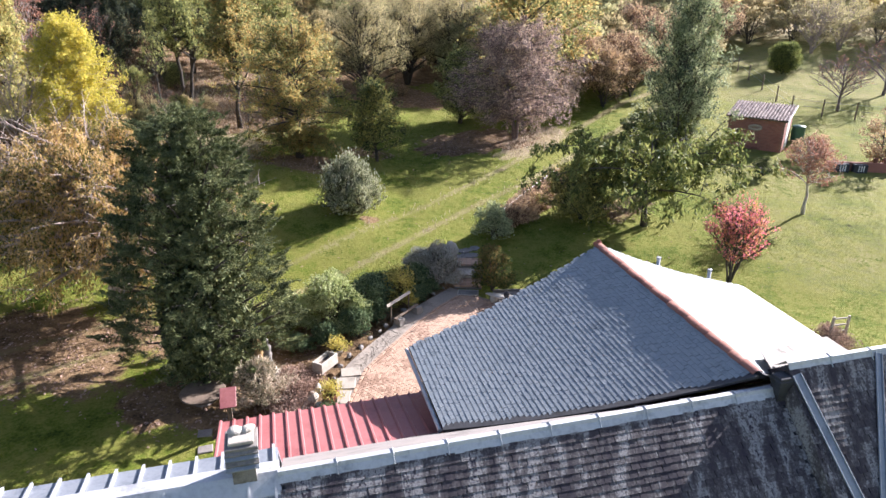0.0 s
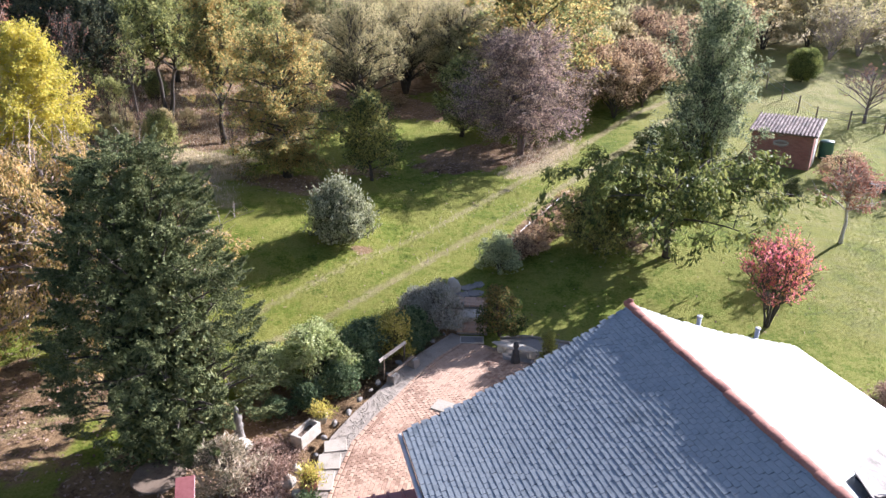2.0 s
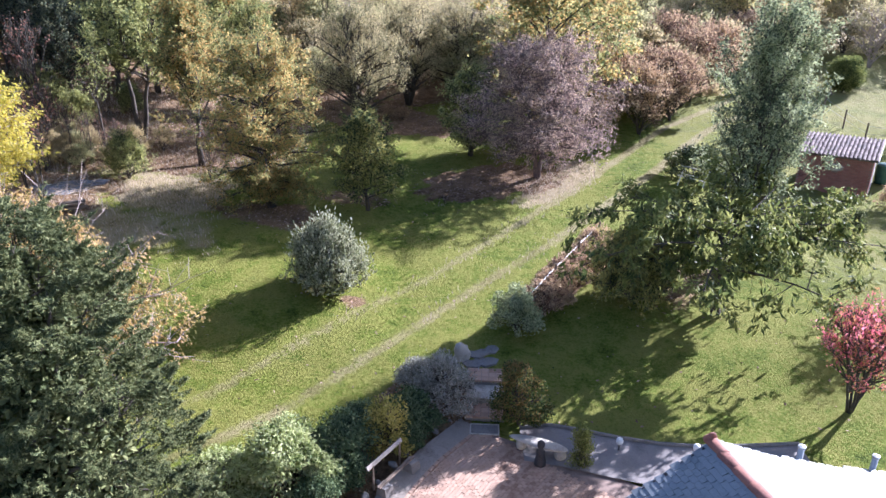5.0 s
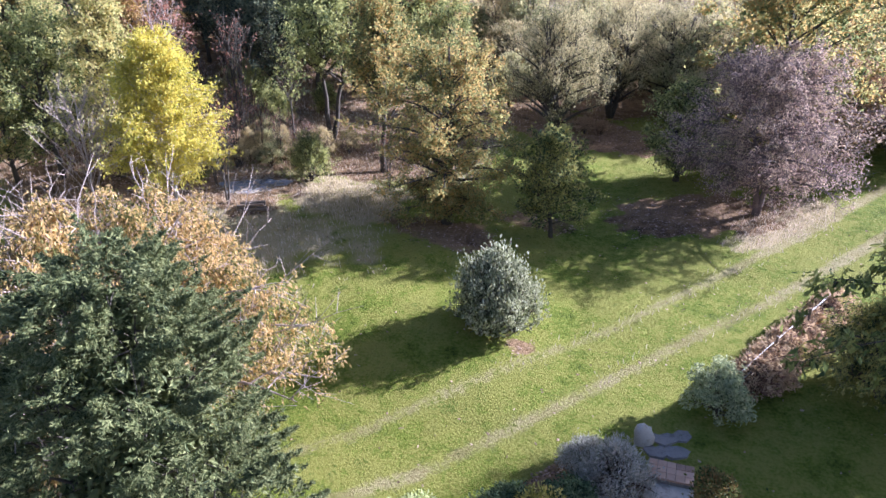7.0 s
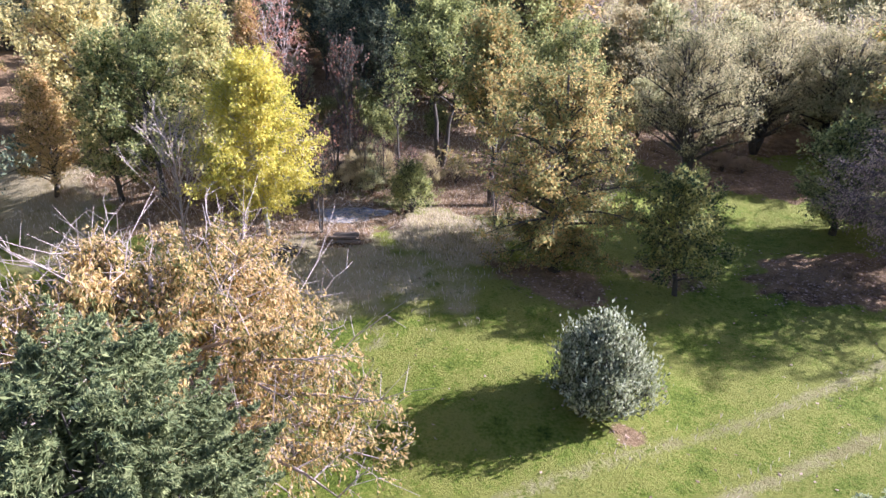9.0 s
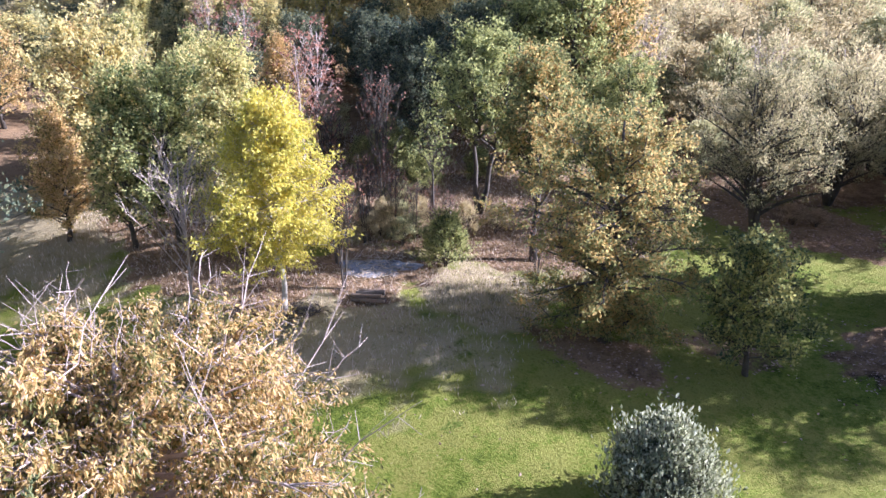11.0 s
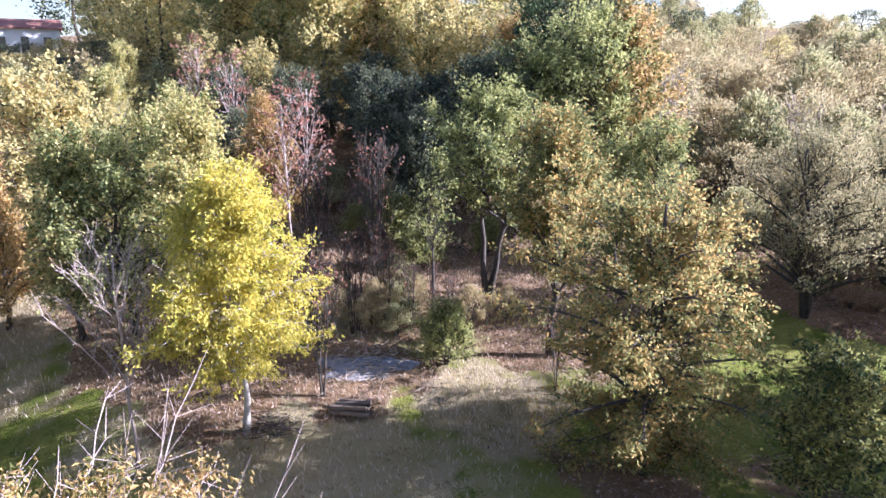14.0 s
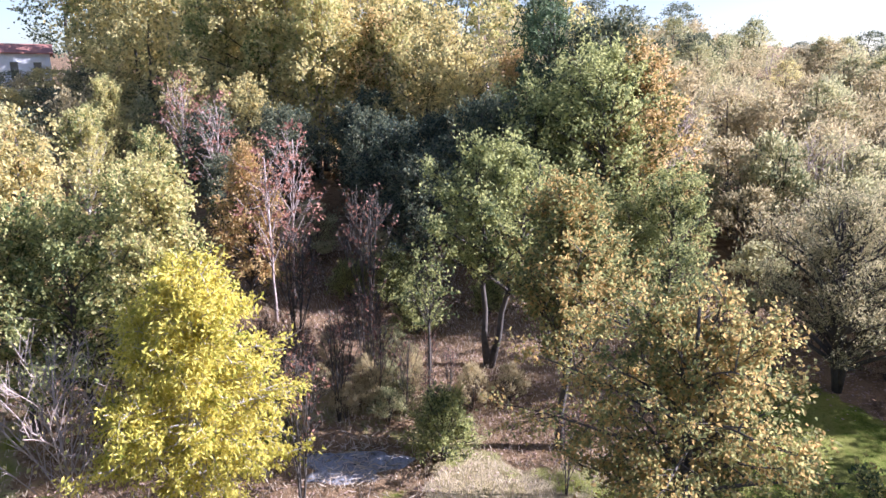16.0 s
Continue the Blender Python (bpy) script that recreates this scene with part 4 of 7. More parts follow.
proto("bare", "bare_sapling", "leafless thin sapling with upright twigs", "tree", (-17.2, 36.1), L_RUSSET, BARK, "saplings", seed=107, h=4.4, R=0.9, lo=0.15, env="vase", limbs=20, twigs=4, n=260, size=0.1, trunk=0.04, rise=0.6, stems=3, sub=4, reach=0.35, lift=0.5, bare=0.4)
proto("pink", "rosy_sapling", "thin young tree with rosy brown leaves", "tree", (-25.8, 44.8), L_RUSSET, BARK_ROSY, "saplings", seed=108, h=7.6, R=1.2, lo=0.3, env="tall", limbs=24, twigs=6, n=520, size=0.16, trunk=0.06, spread=0.25, rise=0.4)
proto("tan", "tan_scrub", "dense buff-brown scrub bush", "bush", (-11, 64), L_SCRUB, BARK, G_S, crown_name="foliage", seed=109, h=3.6, R=2.6, lo=0.0, env="dome", limbs=24, twigs=5, n=3600, size=0.22, aspect=0.4, trunk=0.08, spread=0.3, stems=5, hang=-0.3, gap=0.2, rise=0.4, fine=False)
proto("mix", "green_scrub", "dense olive-green scrub bush", "bush", (-4, 68), L_SCRUBG, BARK, G_S, crown_name="foliage", seed=110, h=4.2, R=2.6, lo=0.0, env="egg", limbs=24, twigs=5, n=3600, size=0.22, aspect=0.4, trunk=0.08, spread=0.3, stems=5, hang=-0.3, gap=0.2, rise=0.4, fine=False)
proto("grey", "grey_scrub", "twiggy grey-brown sallow scrub", "bush", (4, 66), L_WILLOW, BARK_ROSY, G_S, crown_name="foliage", seed=111, h=4.4, R=2.7, lo=0.05, env="vase", limbs=40, twigs=7, n=3200, size=0.18, aspect=0.3, trunk=0.1, spread=0.3, stems=6, hang=-0.3, gap=0.25, rise=0.5)
proto("bram", "bramble_thicket", "russet bramble thicket beside the track", "bush", (15.0, 55.6), L_BRAMBLE, BARK, "thicket along the track", crown_name="foliage", seed=112, h=4.2, R=2.5, lo=0.0, env="dome", limbs=50, twigs=7, n=7000, size=0.16, aspect=0.45, trunk=0.07, stems=6,
      hang=0.1, rise=0.4, sub=5, reach=0.3, lift=0.6, tuft=0.12)

FAR = dict(limbs=14, twigs=4, fine=False, limb_wood=False, trunk=0.2, spread=0.55)
proto("f_olive", "far_oak", "distant oak with olive and golden leaves", "tree", (-33, 88), L_RISE, BARK, G_W, seed=121, h=12.0, R=3.8, lo=0.06, env="oval", n=3200, size=0.34, gap=0.25, wig=0.2, **FAR)
proto("f_yg", "far_poplar", "distant poplar with yellow-green leaves", "tree", (-38, 84), L_YELGREEN, BARK_PALE, G_W, seed=122, h=13.0, R=2.8, lo=0.05, env="tall", n=3200, size=0.33, gap=0.25, wig=0.2, **FAR)
proto("f_dark", "far_dark_oak", "distant rounded dark oak on the skyline", "tree", (-45, 90), L_DARKOAK, BARK, G_W, seed=123, h=12.0, R=4.4, lo=0.1, env="oval", n=3200, size=0.34, gap=0.25, wig=0.2, **FAR)
proto("f_tan", "far_tan_scrub", "distant buff-brown scrub bush", "bush", (2, 84), L_SCRUB, BARK, G_S, crown_name="foliage", seed=124, h=3.8, R=2.9, lo=0.0, env="dome", n=2300, size=0.25, aspect=0.4, gap=0.2, stems=3, hang=-0.3, wig=0.2, **FAR)
proto("f_mix", "far_green_scrub", "distant olive-green scrub bush", "bush", (8, 88), L_SCRUBG, BARK, G_S, crown_name="foliage", seed=125, h=4.6, R=2.8, lo=0.0, env="egg", n=2300, size=0.25, aspect=0.4, gap=0.2, stems=3, hang=-0.3, wig=0.2, **FAR)
proto("f_grey", "far_grey_scrub", "distant twiggy grey scrub bush", "bush", (14, 92), L_WILLOW, BARK_ROSY, G_S, crown_name="foliage", seed=126, h=4.4, R=3.0, lo=0.0, env="dome", n=2300, size=0.25, aspect=0.3, gap=0.2, stems=3, hang=-0.3, wig=0.2, **FAR)


def put(key, x, y, s=1.0, sz=None, label=""):
    return again(protos[key], (x, y), rw.rand() * 6.28, (s, sz or s), label)


# trees that stand singly in view
for k, x, y, s in [("green", -24.6, 35.0, 0.6), ("ash", -25.9, 33.9, 0.86), ("ash", -27.4, 38.2, 0.85), ("olive", -30.8, 36.4, 0.68), ("gold", -29.0, 33.0, 0.5), ("ash", -29.5, 40.5, 0.8), ("gold", -33.5, 37.5, 0.62), ("ash", -36.0, 40.0, 0.75), ("dark", -31.5, 46.5, 0.42), ("yg", -40.0, 44.5, 0.5),
                   ("gold", -43.5, 38.5, 0.6), ("dark", -36.0, 49.5, 0.55), ("ash", -46.5, 50.0, 0.85), ("bare", -18.9, 39.6, 0.85), ("bare", -18.3, 40.9, 0.7), ("bare", -19.6, 41.8, 0.8), ("bare", -17.6, 41.4, 0.6), ("bare", -18.6, 37.4, 0.9), 
                   ("bare", -11.7, 40.9, 0.6), ("pink", -25.3, 43.2, 0.95), ("pink", -40.0, 50.5, 1.0), ("gold", -27.0, 43.5, 0.6), ("bare", -21.6, 44.6, 1.3), ("bare", -22.2, 41.2, 1.2), ("dark", -22.0, 49.0, 0.55), ("mix", -24.0, 48.6, 0.6), ("mix", -28.6, 49.0, 0.7)]:
    put(k, x, y, s * (0.96 + 0.08 * rw.rand()))
# the dark stand behind the clearing
for x, y, s in [(-21.0, 52.6, 0.72), (-24.6, 50.6, 0.6), (-27.6, 52.6, 0.58), (-22.6, 56.0, 0.66), (-26.4, 56.4, 0.55), (-30.4, 54.8, 0.55), (-32.0, 58.5, 0.58), (-34.4, 54.0, 0.5)]:
    put("dark", x, y, s)
for k, x, y, s in [("green", -19.2, 54.2, 0.85), ("green", -13.8, 52.6, 0.5), ("green", -18.0, 58.5, 0.95), ("green", -12.4, 53.2, 0.62), ("yg", -20.5, 64.5, 0.9), ("pine", -21.6, 60.6, 0.9), ("gold", -25, 63, 0.85), ("olive", -29.5, 61.0, 0.85), ("yg", -33.5, 62.0, 0.8), ("olive", -26.5, 60.0, 0.82), ("mix", -9.4, 57.0, 0.8),
                   ("tan", -8.6, 61.5, 0.9)]:
    put(k, x, y, s)
# the wooded rise behind
for n_, k in enumerate(["yg", "olive", "yg", "gold", "olive", "yg", "olive", "green"] * 9):
    r = n_ // 18
    x = -24 - 3.6 * (n_ % 18) + 1.5 * (r % 2) + rw.randn() * 0.9
    y = 64 + 9.0 * r + 0.10 * (x + 18) + rw.randn() * 1.6
    if (x < -50 and y < 66) or x > -4.5 - 0.713 * (y - 24.5) or (x + 5.4) / (y - 24.5) < -1.62:
        continue
    if r:
        k = "f_" + {"gold": "yg", "green": "olive"}.get(k, k)
    put(k, x, y, 0.8 + 0.45 * rw.rand(), (0.95 + 0.3 * rw.rand()) * (0.9 if k == "gold" else 1.0))
# scrub slope
for n_ in range(230):
    y = 59 + 96 * rw.rand() ** 1.15
    x = -10 + (y - 60) * 0.1 + (rw.rand() - 0.35) * (34 + (y - 60) * 1.0)
    if line_dist(np.array(x), np.array(y), TRACK_A) < 3.5 or (x > 20 and y < 74 + 0.3 * x) or (x < -7 and y < 63):
        continue
    k = ("tan", "mix", "grey", "tan", "mix", "tan", "ash")[rw.randint(7)]
    s = 0.75 + 0.6 * rw.rand() + (y - 60) * 0.004
    if y > 76:
        k = "f_" + {"ash": "mix"}.get(k, k)
    put(k, x, y, s * (0.55 if k == "ash" else 1), s * (0.9 + 0.3 * rw.rand()) * (0.6 if k == "ash" else 1))
# skyline
for n_ in range(58):
    x = -110 + 4.4 * n_ + rw.randn() * 2
    y = 158 + 24 * rw.rand() + 0.06 * x
    k = ("f_olive", "f_dark", "f_dark", "f_mix", "f_olive")[rw.randint(5)]
    s = (0.62 + 0.4 * rw.rand()) * (1.7 if k == "f_mix" else 1.0)
    low = 0.55 if -40 < x < 60 else 0.85
    put(k, x, y, s * 1.1, s * low * (1.45 if rw.rand() < 0.2 else 1.0))
# far scrub that closes the slope below the skyline
for n_ in range(64):
    x, y = -62 + 2.2 * n_ + rw.randn() * 2, 118 + 38 * rw.rand()
    k = ("f_tan", "f_mix", "f_olive", "f_mix", "f_tan", "f_grey", "f_dark")[rw.randint(7)]
    q = 0.5 + 0.25 * rw.rand() if k in ("f_olive", "f_dark") else 1.2 + 0.5 * rw.rand()
    put(k, x, y, q, q * 0.85)
# the belt right of the track and past the far lawn
for k, x, y, s in [("bram", 12.2, 52.6, 1.0), ("bram", 13.8, 55.2, 1.1), ("tan", 15.8, 57.8, 1.15), ("bram", 17.8, 60.2, 1.15), ("bram", 20.0, 62.8, 1.15), ("tan", 22.4, 65.6, 1.2), ("bram", 24.8, 68.4, 1.1), ("bram", 10.4, 54.8, 1.2), ("mix", 12.0, 58.0, 1.15),
                   ("bram", 9.0, 52.0, 0.75), ("tan", 14.2, 61.0, 1.3), ("bram", 17.0, 64.0, 1.25), ("mix", 20.0, 67.5, 1.2), ("bram", 27, 71, 1.2), ("tan", 21.5, 71.5, 1.3), ("olive", 8.0, 64.0, 0.75), ("olive", 6.5, 60.5, 0.72), ("gold", 12.0, 68.0, 0.7), ("olive", 26.0, 74.0, 0.85), ("olive", 33.0, 80.0, 0.9), ("olive", 48.0, 84.0, 0.95), ("gold", 41.0, 86.0, 0.9),
                   ("grey", 36.5, 70.5, 1.2), ("grey", 40.0, 72.0, 1.1), ("olive", 57.0, 80.0, 0.9), ("tan", 45, 74, 1.1), ("mix", 52, 72, 1.1), ("olive", 64, 76, 0.9), ("f_dark", 70, 88, 0.9), ("f_olive", 60, 92, 1.0), ("f_yg", 36, 94, 0.9), ("f_yg", 22, 86, 0.8),
                   ("dark", 78, 78, 0.9), ("f_olive", 85, 90, 1.0)]:
    put(k, x, y, s)
# trees past the near lawn's west side
for k, x, y, s in [("dark", -29.0, 28.0, 0.75), ("olive", -27.5, 21.0, 0.8), ("olive", -22.5, 16.5, 0.8), ("dark", -37.0, 32.0, 0.8), ("olive", -35, 22, 0.9)]:
    put(k, x, y, s)
plant("dark_yew_shrub", "low dark clipped shrub beside the track", "shrub", (13.4, 44.9), L_YEW, seed=120, h=1.7, R=1.6, lo=0.0, env="dome", limbs=30, twigs=5, n=4500, size=0.15, trunk=0.06, spread=0.14, stems=3, hang=-0.2)
for k, x, y, s in [("f_olive", -64, 64, 1.0), ("f_dark", -108, 84, 1.5), ("f_olive", -50, 62, 0.9), ("f_olive", -47, 60, 0.8), ("f_yg", -42, 60, 0.8), ("f_olive", -38, 60, 0.85), ("f_olive", -56, 60, 0.9), 
                   ("f_dark", -62, 40, 0.8), ("f_olive", -70, 44, 1.0), ("f_dark", -52, 34, 0.8), ("f_olive", -60, 30, 0.9), ("f_dark", -48, 26, 0.9), ("f_olive", -44, 18, 0.9), ("ash", -33.0, 43.5, 0.8), ("ash", -43.5, 47.0, 0.7), ("pink", -33.5, 47.5, 1.0),
                   ("dark", -33.0, 51.5, 0.55), ("olive", -38.5, 54.0, 0.6), ("olive", -43, 53.5, 0.6)]:
    put(k, x, y, s)
# low dry brush along the ditch and under the trees
for n_ in range(26):
    x, y = -19.4 + 0.9 * rw.randn() + 0.16 * (n_ - 12), 39.2 + 0.17 * n_ + rw.randn() * 1.1
    if n_ % 3:
        put("tan", x, y, 0.2 + 0.12 * rw.rand(), 0.24 + 0.2 * rw.rand(), "low tangle of dry buff stems in the clearing")
    else:
        put("bare", x, y, 0.5, 0.35 + 0.3 * rw.rand(), "low bare stems in the clearing")
for x, y, q in ((-18.2, 41.6, 0.42), (-18.9, 42.6, 0.46), (-19.8, 43.4, 0.45), (-17.7, 40.6, 0.34), (-4.2, 54.6, 0.3), (-3.2, 55.0, 0.26)):
    put("mix" if y < 50 else "bram", x, y, q, q * 0.8, "low mound of brush at the wood's edge")
# bushes before the white house on the rise
for r_, (bx, by, hi) in enumerate([(-78.0, 58.0, 3.4), (-70.0, 54.0, 4.0), (-61.0, 49.0, 4.6), (-52.0, 44.5, 5.2)]):
    for k in range(9):
        kk_ = ("f_mix", "f_dark", "f_tan", "f_olive")[(k + r_) % 4]
        put(kk_, bx + 0.9 * k + rw.randn() * 0.5, by + 1.75 * k + rw.randn() * 0.5, 0.12 * hi + 0.1, hi * (0.8 + 0.25 * rw.rand()) / {"f_mix": 4.6, "f_dark": 12.0, "f_tan": 3.8, "f_olive": 12.0}[kk_])
# trees that close the far end of the right-hand lawn
for k, x, y, s in [("olive", 29.0, 79.0, 0.8), ("yg", 38.0, 80.0, 0.6), ("grey", 27.0, 76.0, 1.2), ("f_olive", 33.0, 90.0, 1.0), ("tan", 32.0, 75.0, 1.3), ("mix", 42.0, 78.0, 1.4), ("f_dark", 45.0, 92.0, 0.9), ("f_yg", 27.0, 96.0, 0.9), ("tan", 37.0, 76.0, 1.2), ("olive", 53.0, 79.0, 0.8)]:
    put(k, x, y, s)


# ---- the house and its slate roofs ----
HOUSE = pose(6.45, 11.5, 0, 0, 0, 14.77)
GROUND_Z = -0.3


def frame_thing(name, label, category, m=HOUSE, kind=""):
    ob = new(name)
    ob.matrix_basis = m
    return tagged(ob, label, category, kind=kind)


def slate_mesh(name, w, l, t, mat):
    g = Geo()
    rs = np.random.RandomState(9)
    c = 0.005
    v = [(-w / 2, 0, 0), (w / 2, 0, 0), (w / 2, -l + c, 0), (w / 2 - c, -l, 0), (-w / 2 + c, -l, 0), (-w / 2, -l + c, 0)]
    prism(g, [(x, y, 0) for x, y, z in v[::-1]], [(x, y, t) for x, y, z in v[::-1]])
    return g.mesh(name, mat)


def lay_slates(roof, place, rows, across, w, expo, mat, pick, inside, seed):
    """Courses of slates: place(s, d) gives the point and the slope's axes at s along and d down; pick says which are parts of their own."""
    rs = np.random.RandomState(seed)
    me = slate_mesh("slate", w - 0.007, expo * 1.5, 0.02, mat)
    vb = np.array([v.co for v in me.vertices])
    fb = [tuple(p.vertices) for p in me.polygons]
    rest, count = Geo(), 0
    quads, hexes = [f for f in fb if len(f) == 4], [f for f in fb if len(f) == 6]
    for r in range(rows):
        d = expo * r
        for c in range(across):
            s = w * (c + 0.5 * (r % 2)) + rs.randn() * 0.004
            if not inside(s, d + expo):
                continue
            o, ax, dn, up = place(s, d)
            lift = 0.02 + rs.rand() * 0.003
            tip = 0.115 + rs.randn() * 0.012
            y = -(dn * math.cos(tip) + up * math.sin(tip) * 0.7)
            y = y / np.linalg.norm(y)
            x = ax + dn * rs.randn() * 0.006
            x = x / np.linalg.norm(x)
            z = np.cross(x, y)
            o = o + up * lift
            if pick(s, d) and count < 300:
                m = Matrix(((x[0], y[0], z[0], o[0]), (x[1], y[1], z[1], o[1]), (x[2], y[2], z[2], o[2]), (0, 0, 0, 1)))
                ob = new("slate", me)
                ob.parent, ob.matrix_basis = roof, m
                count += 1
            else:
                v = vb @ np.stack([x, y, z]) + o
                rest.add(v, quads)
                rest.f.append(np.array(hexes) + rest.n - len(vb))
    ob = part("slates", rest, mat, roof)
    tagged(ob, "weathered courses of overlapping slates", kind="stuff")


house = frame_thing("house", "old house with weathered dark slate roof and zinc ridge", "house")
TAN_S, TAN_N, RIDGE = 0.90, 0.70, 4.18
wg = Geo()
for lo, hi in (((-22, -2.7, GROUND_Z), (6, -2.4, 1.85)), ((-22, 2.75, GROUND_Z), (6, 3.05, 1.95)), ((-22, -2.4, GROUND_Z), (-21.7, 2.75, 1.9)), ((5.7, -2.4, GROUND_Z), (6, 2.75, 1.9))):
    box(wg, lo, hi)
for a in (-21.85, 5.85):
    prism(wg, [(a - 0.15, -2.4, 1.85), (a + 0.15, -2.4, 1.85), (a + 0.15, 2.75, 1.85), (a - 0.15, 2.75, 1.85)], [(a - 0.15, -0.05, 4.02), (a + 0.15, -0.05, 4.02), (a + 0.15, 0.05, 4.02), (a - 0.15, 0.05, 4.02)])
part("wall", wg, PLASTER, house, "cream rendered walls")


def slab(g, pts, t):
    low = [(x, y, z - t) for x, y, z in pts]
    return prism(g, low, pts)


# deck coloured black so that the gaps between slates look shaded
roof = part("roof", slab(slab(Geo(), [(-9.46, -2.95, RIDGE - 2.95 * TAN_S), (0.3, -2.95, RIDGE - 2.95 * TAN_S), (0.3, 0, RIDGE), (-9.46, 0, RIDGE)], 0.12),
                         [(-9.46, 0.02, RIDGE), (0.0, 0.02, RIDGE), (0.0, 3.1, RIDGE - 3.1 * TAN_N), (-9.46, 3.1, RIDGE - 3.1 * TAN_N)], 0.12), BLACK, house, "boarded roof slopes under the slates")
cs, sn = 1 / math.hypot(1, TAN_S), TAN_S / math.hypot(1, TAN_S)
DN, UPV = np.array([0, -cs, -sn]), np.array([0, -sn, cs])
lay_slates(roof, lambda s, d: (np.array([-9.4, 0, RIDGE]) + np.array([s, 0, 0]) + DN * d, np.array([1.0, 0, 0]), DN, UPV), 29, 58, 0.166, 0.132, SLATE_OLD,
           lambda s, d: 4.6 < s < 9.3 and 0.2 < d < 1.6, lambda s, d: s < 9.65 and d < 3.85, 1)
# beige cement slope behind the ridge
part("north_slope", slab(Geo(), [(-9.46, 0.1, RIDGE - 0.05), (0.0, 0.1, RIDGE - 0.05), (-0.1, 0.35, RIDGE - 0.2), (-5.9, 3.05, RIDGE - 3.05 * TAN_N + 0.02), (-9.46, 3.05, RIDGE - 3.05 * TAN_N + 0.02)], 0.03), CONCRETE, house, "weathered cement sheet slope")
part("north_slope", slab(Geo(), [(-22.2, 0.83, RIDGE - 0.13), (-9.48, 0.83, RIDGE - 0.13), (-9.48, 2.98, 1.92), (-22.2, 2.98, 1.92)], 0.08), LEAD, house, "dull grey sheet zinc slope")
# zinc ridge capping in lengths
for k in range(10):
    a0 = -9.5 + 0.965 * k
    g = Geo()
    o = 0.004 * (k % 2)
    prof = [(-0.17, -0.135 + o), (-0.08, -0.03 + o), (-0.05, 0.035 + o), (0.05, 0.035 + o), (0.10, -0.02 + o), (0.30, -0.17 + o)]
    n_ = len(prof)
    vv = [(a, b, RIDGE + 0.05 + z) for a in (a0, a0 + 0.985) for b, z in prof]
    g.add(vv, [(i, i + 1, n_ + i + 1, n_ + i) for i in range(n_ - 1)])
    g.add([(x, y, z - 0.02) for x, y, z in vv], [(n_ + i, n_ + i + 1, i + 1, i) for i in range(n_ - 1)])
    tube(g, [(a0 + 0.97, b, RIDGE + 0.062 + z) for b, z in prof], 0.014, 5)
    part("ridge_cap", g, ZINC, house, "pale zinc ridge capping")
# zinc-covered west end, with standing seams
zr = part("zinc_roof", slab(slab(Geo(), [(-22.2, -2.95, RIDGE - 2.95 * TAN_S), (-9.48, -2.95, RIDGE - 2.95 * TAN_S), (-9.48, 0, RIDGE + 0.02), (-22.2, 0, RIDGE + 0.02)], 0.1),
                            [(-22.2, 0.0, RIDGE + 0.02), (-9.48, 0.0, RIDGE + 0.02), (-9.48, 0.85, RIDGE - 0.10), (-22.2, 0.85, RIDGE - 0.10)], 0.1), LEAD, house, "dull grey sheet zinc roof")
for k in range(30):
    a = -9.55 - 0.43 * k
    part("seam", box(Geo(), (-0.018, -3.9, 0), (0.018, 0, 0.045), pose(a, 0, RIDGE + 0.02, math.degrees(math.atan(TAN_S)))), ZINC, zr)
    part("seam", box(Geo(), (-0.02, 0, 0), (0.02, 0.9, 0.05), pose(a, 0, RIDGE + 0.02, -8)), ZINC, zr)
g = Geo()
slab(g, [(-22.2, -0.26, RIDGE - 0.19), (-9.46, -0.26, RIDGE - 0.19), (-9.46, 0.0, RIDGE + 0.085), (-22.2, 0.0, RIDGE + 0.085)], 0.02)
slab(g, [(-22.2, 0.0, RIDGE + 0.085), (-9.46, 0.0, RIDGE + 0.085), (-9.46, 0.30, RIDGE + 0.05), (-22.2, 0.30, RIDGE + 0.05)], 0.02)
part("flashing", g, ZINC, house, "folded zinc flashing")
# chimney with slab cap
ch = part("chimney", box(Geo(), (-10.2, -0.08, 3.7), (-9.83, 0.32, 4.72), bevel=0.01), GREYSTONE, house, "rendered chimney with stone slab cap")
for k, (w, z, b0) in enumerate(((0.50, 4.72, -0.02), (0.44, 4.79, 0.02), (0.52, 4.86, 0.0), (0.40, 4.93, 0.06))):
    part("cap_slab", box(Geo(), (-10.01 - w / 2, 0.12 - w / 2, z), (-10.01 + w / 2, 0.12 + w / 2, z + 0.055), bevel=0.012), GREYSTONE if k % 2 == 0 else SANDSTONE, ch)
for k in range(4):
    part("louvre", box(Geo(), (-0.26, -0.06, 0), (0.26, 0.06, 0.035), pose(-10.01, -0.12 - 0.03 * k, 4.83 - 0.075 * k, 35), 0.006), LEAD if k % 2 else GREYSTONE, ch, "tilted grey slate louvre")
g = blob(blob(Geo(), (-10.1, 0.22, 5.0), (0.13, 0.11, 0.06), 3), (-9.92, 0.25, 5.0), (0.12, 0.1, 0.06), 4)
part("cap_stone", g, SANDSTONE, ch, "mossy pale cap stones")
# soot-black stack where the roofs meet
st = part("black_stack", box(Geo(), (0.04, -0.22, 3.7), (0.28, 0.02, 4.35), bevel=0.01), BLACK, house, "soot-black brick stack")
for k, (w, z) in enumerate(((0.26, 4.33), (0.30, 4.39), (0.33, 4.45), (0.28, 4.51))):
    part("stack_course", box(Geo(), (0.16 - w / 2, -0.11 - w / 2, z), (0.16 + w / 2, -0.11 + w / 2, z + 0.062), bevel=0.012), BLACK, st)
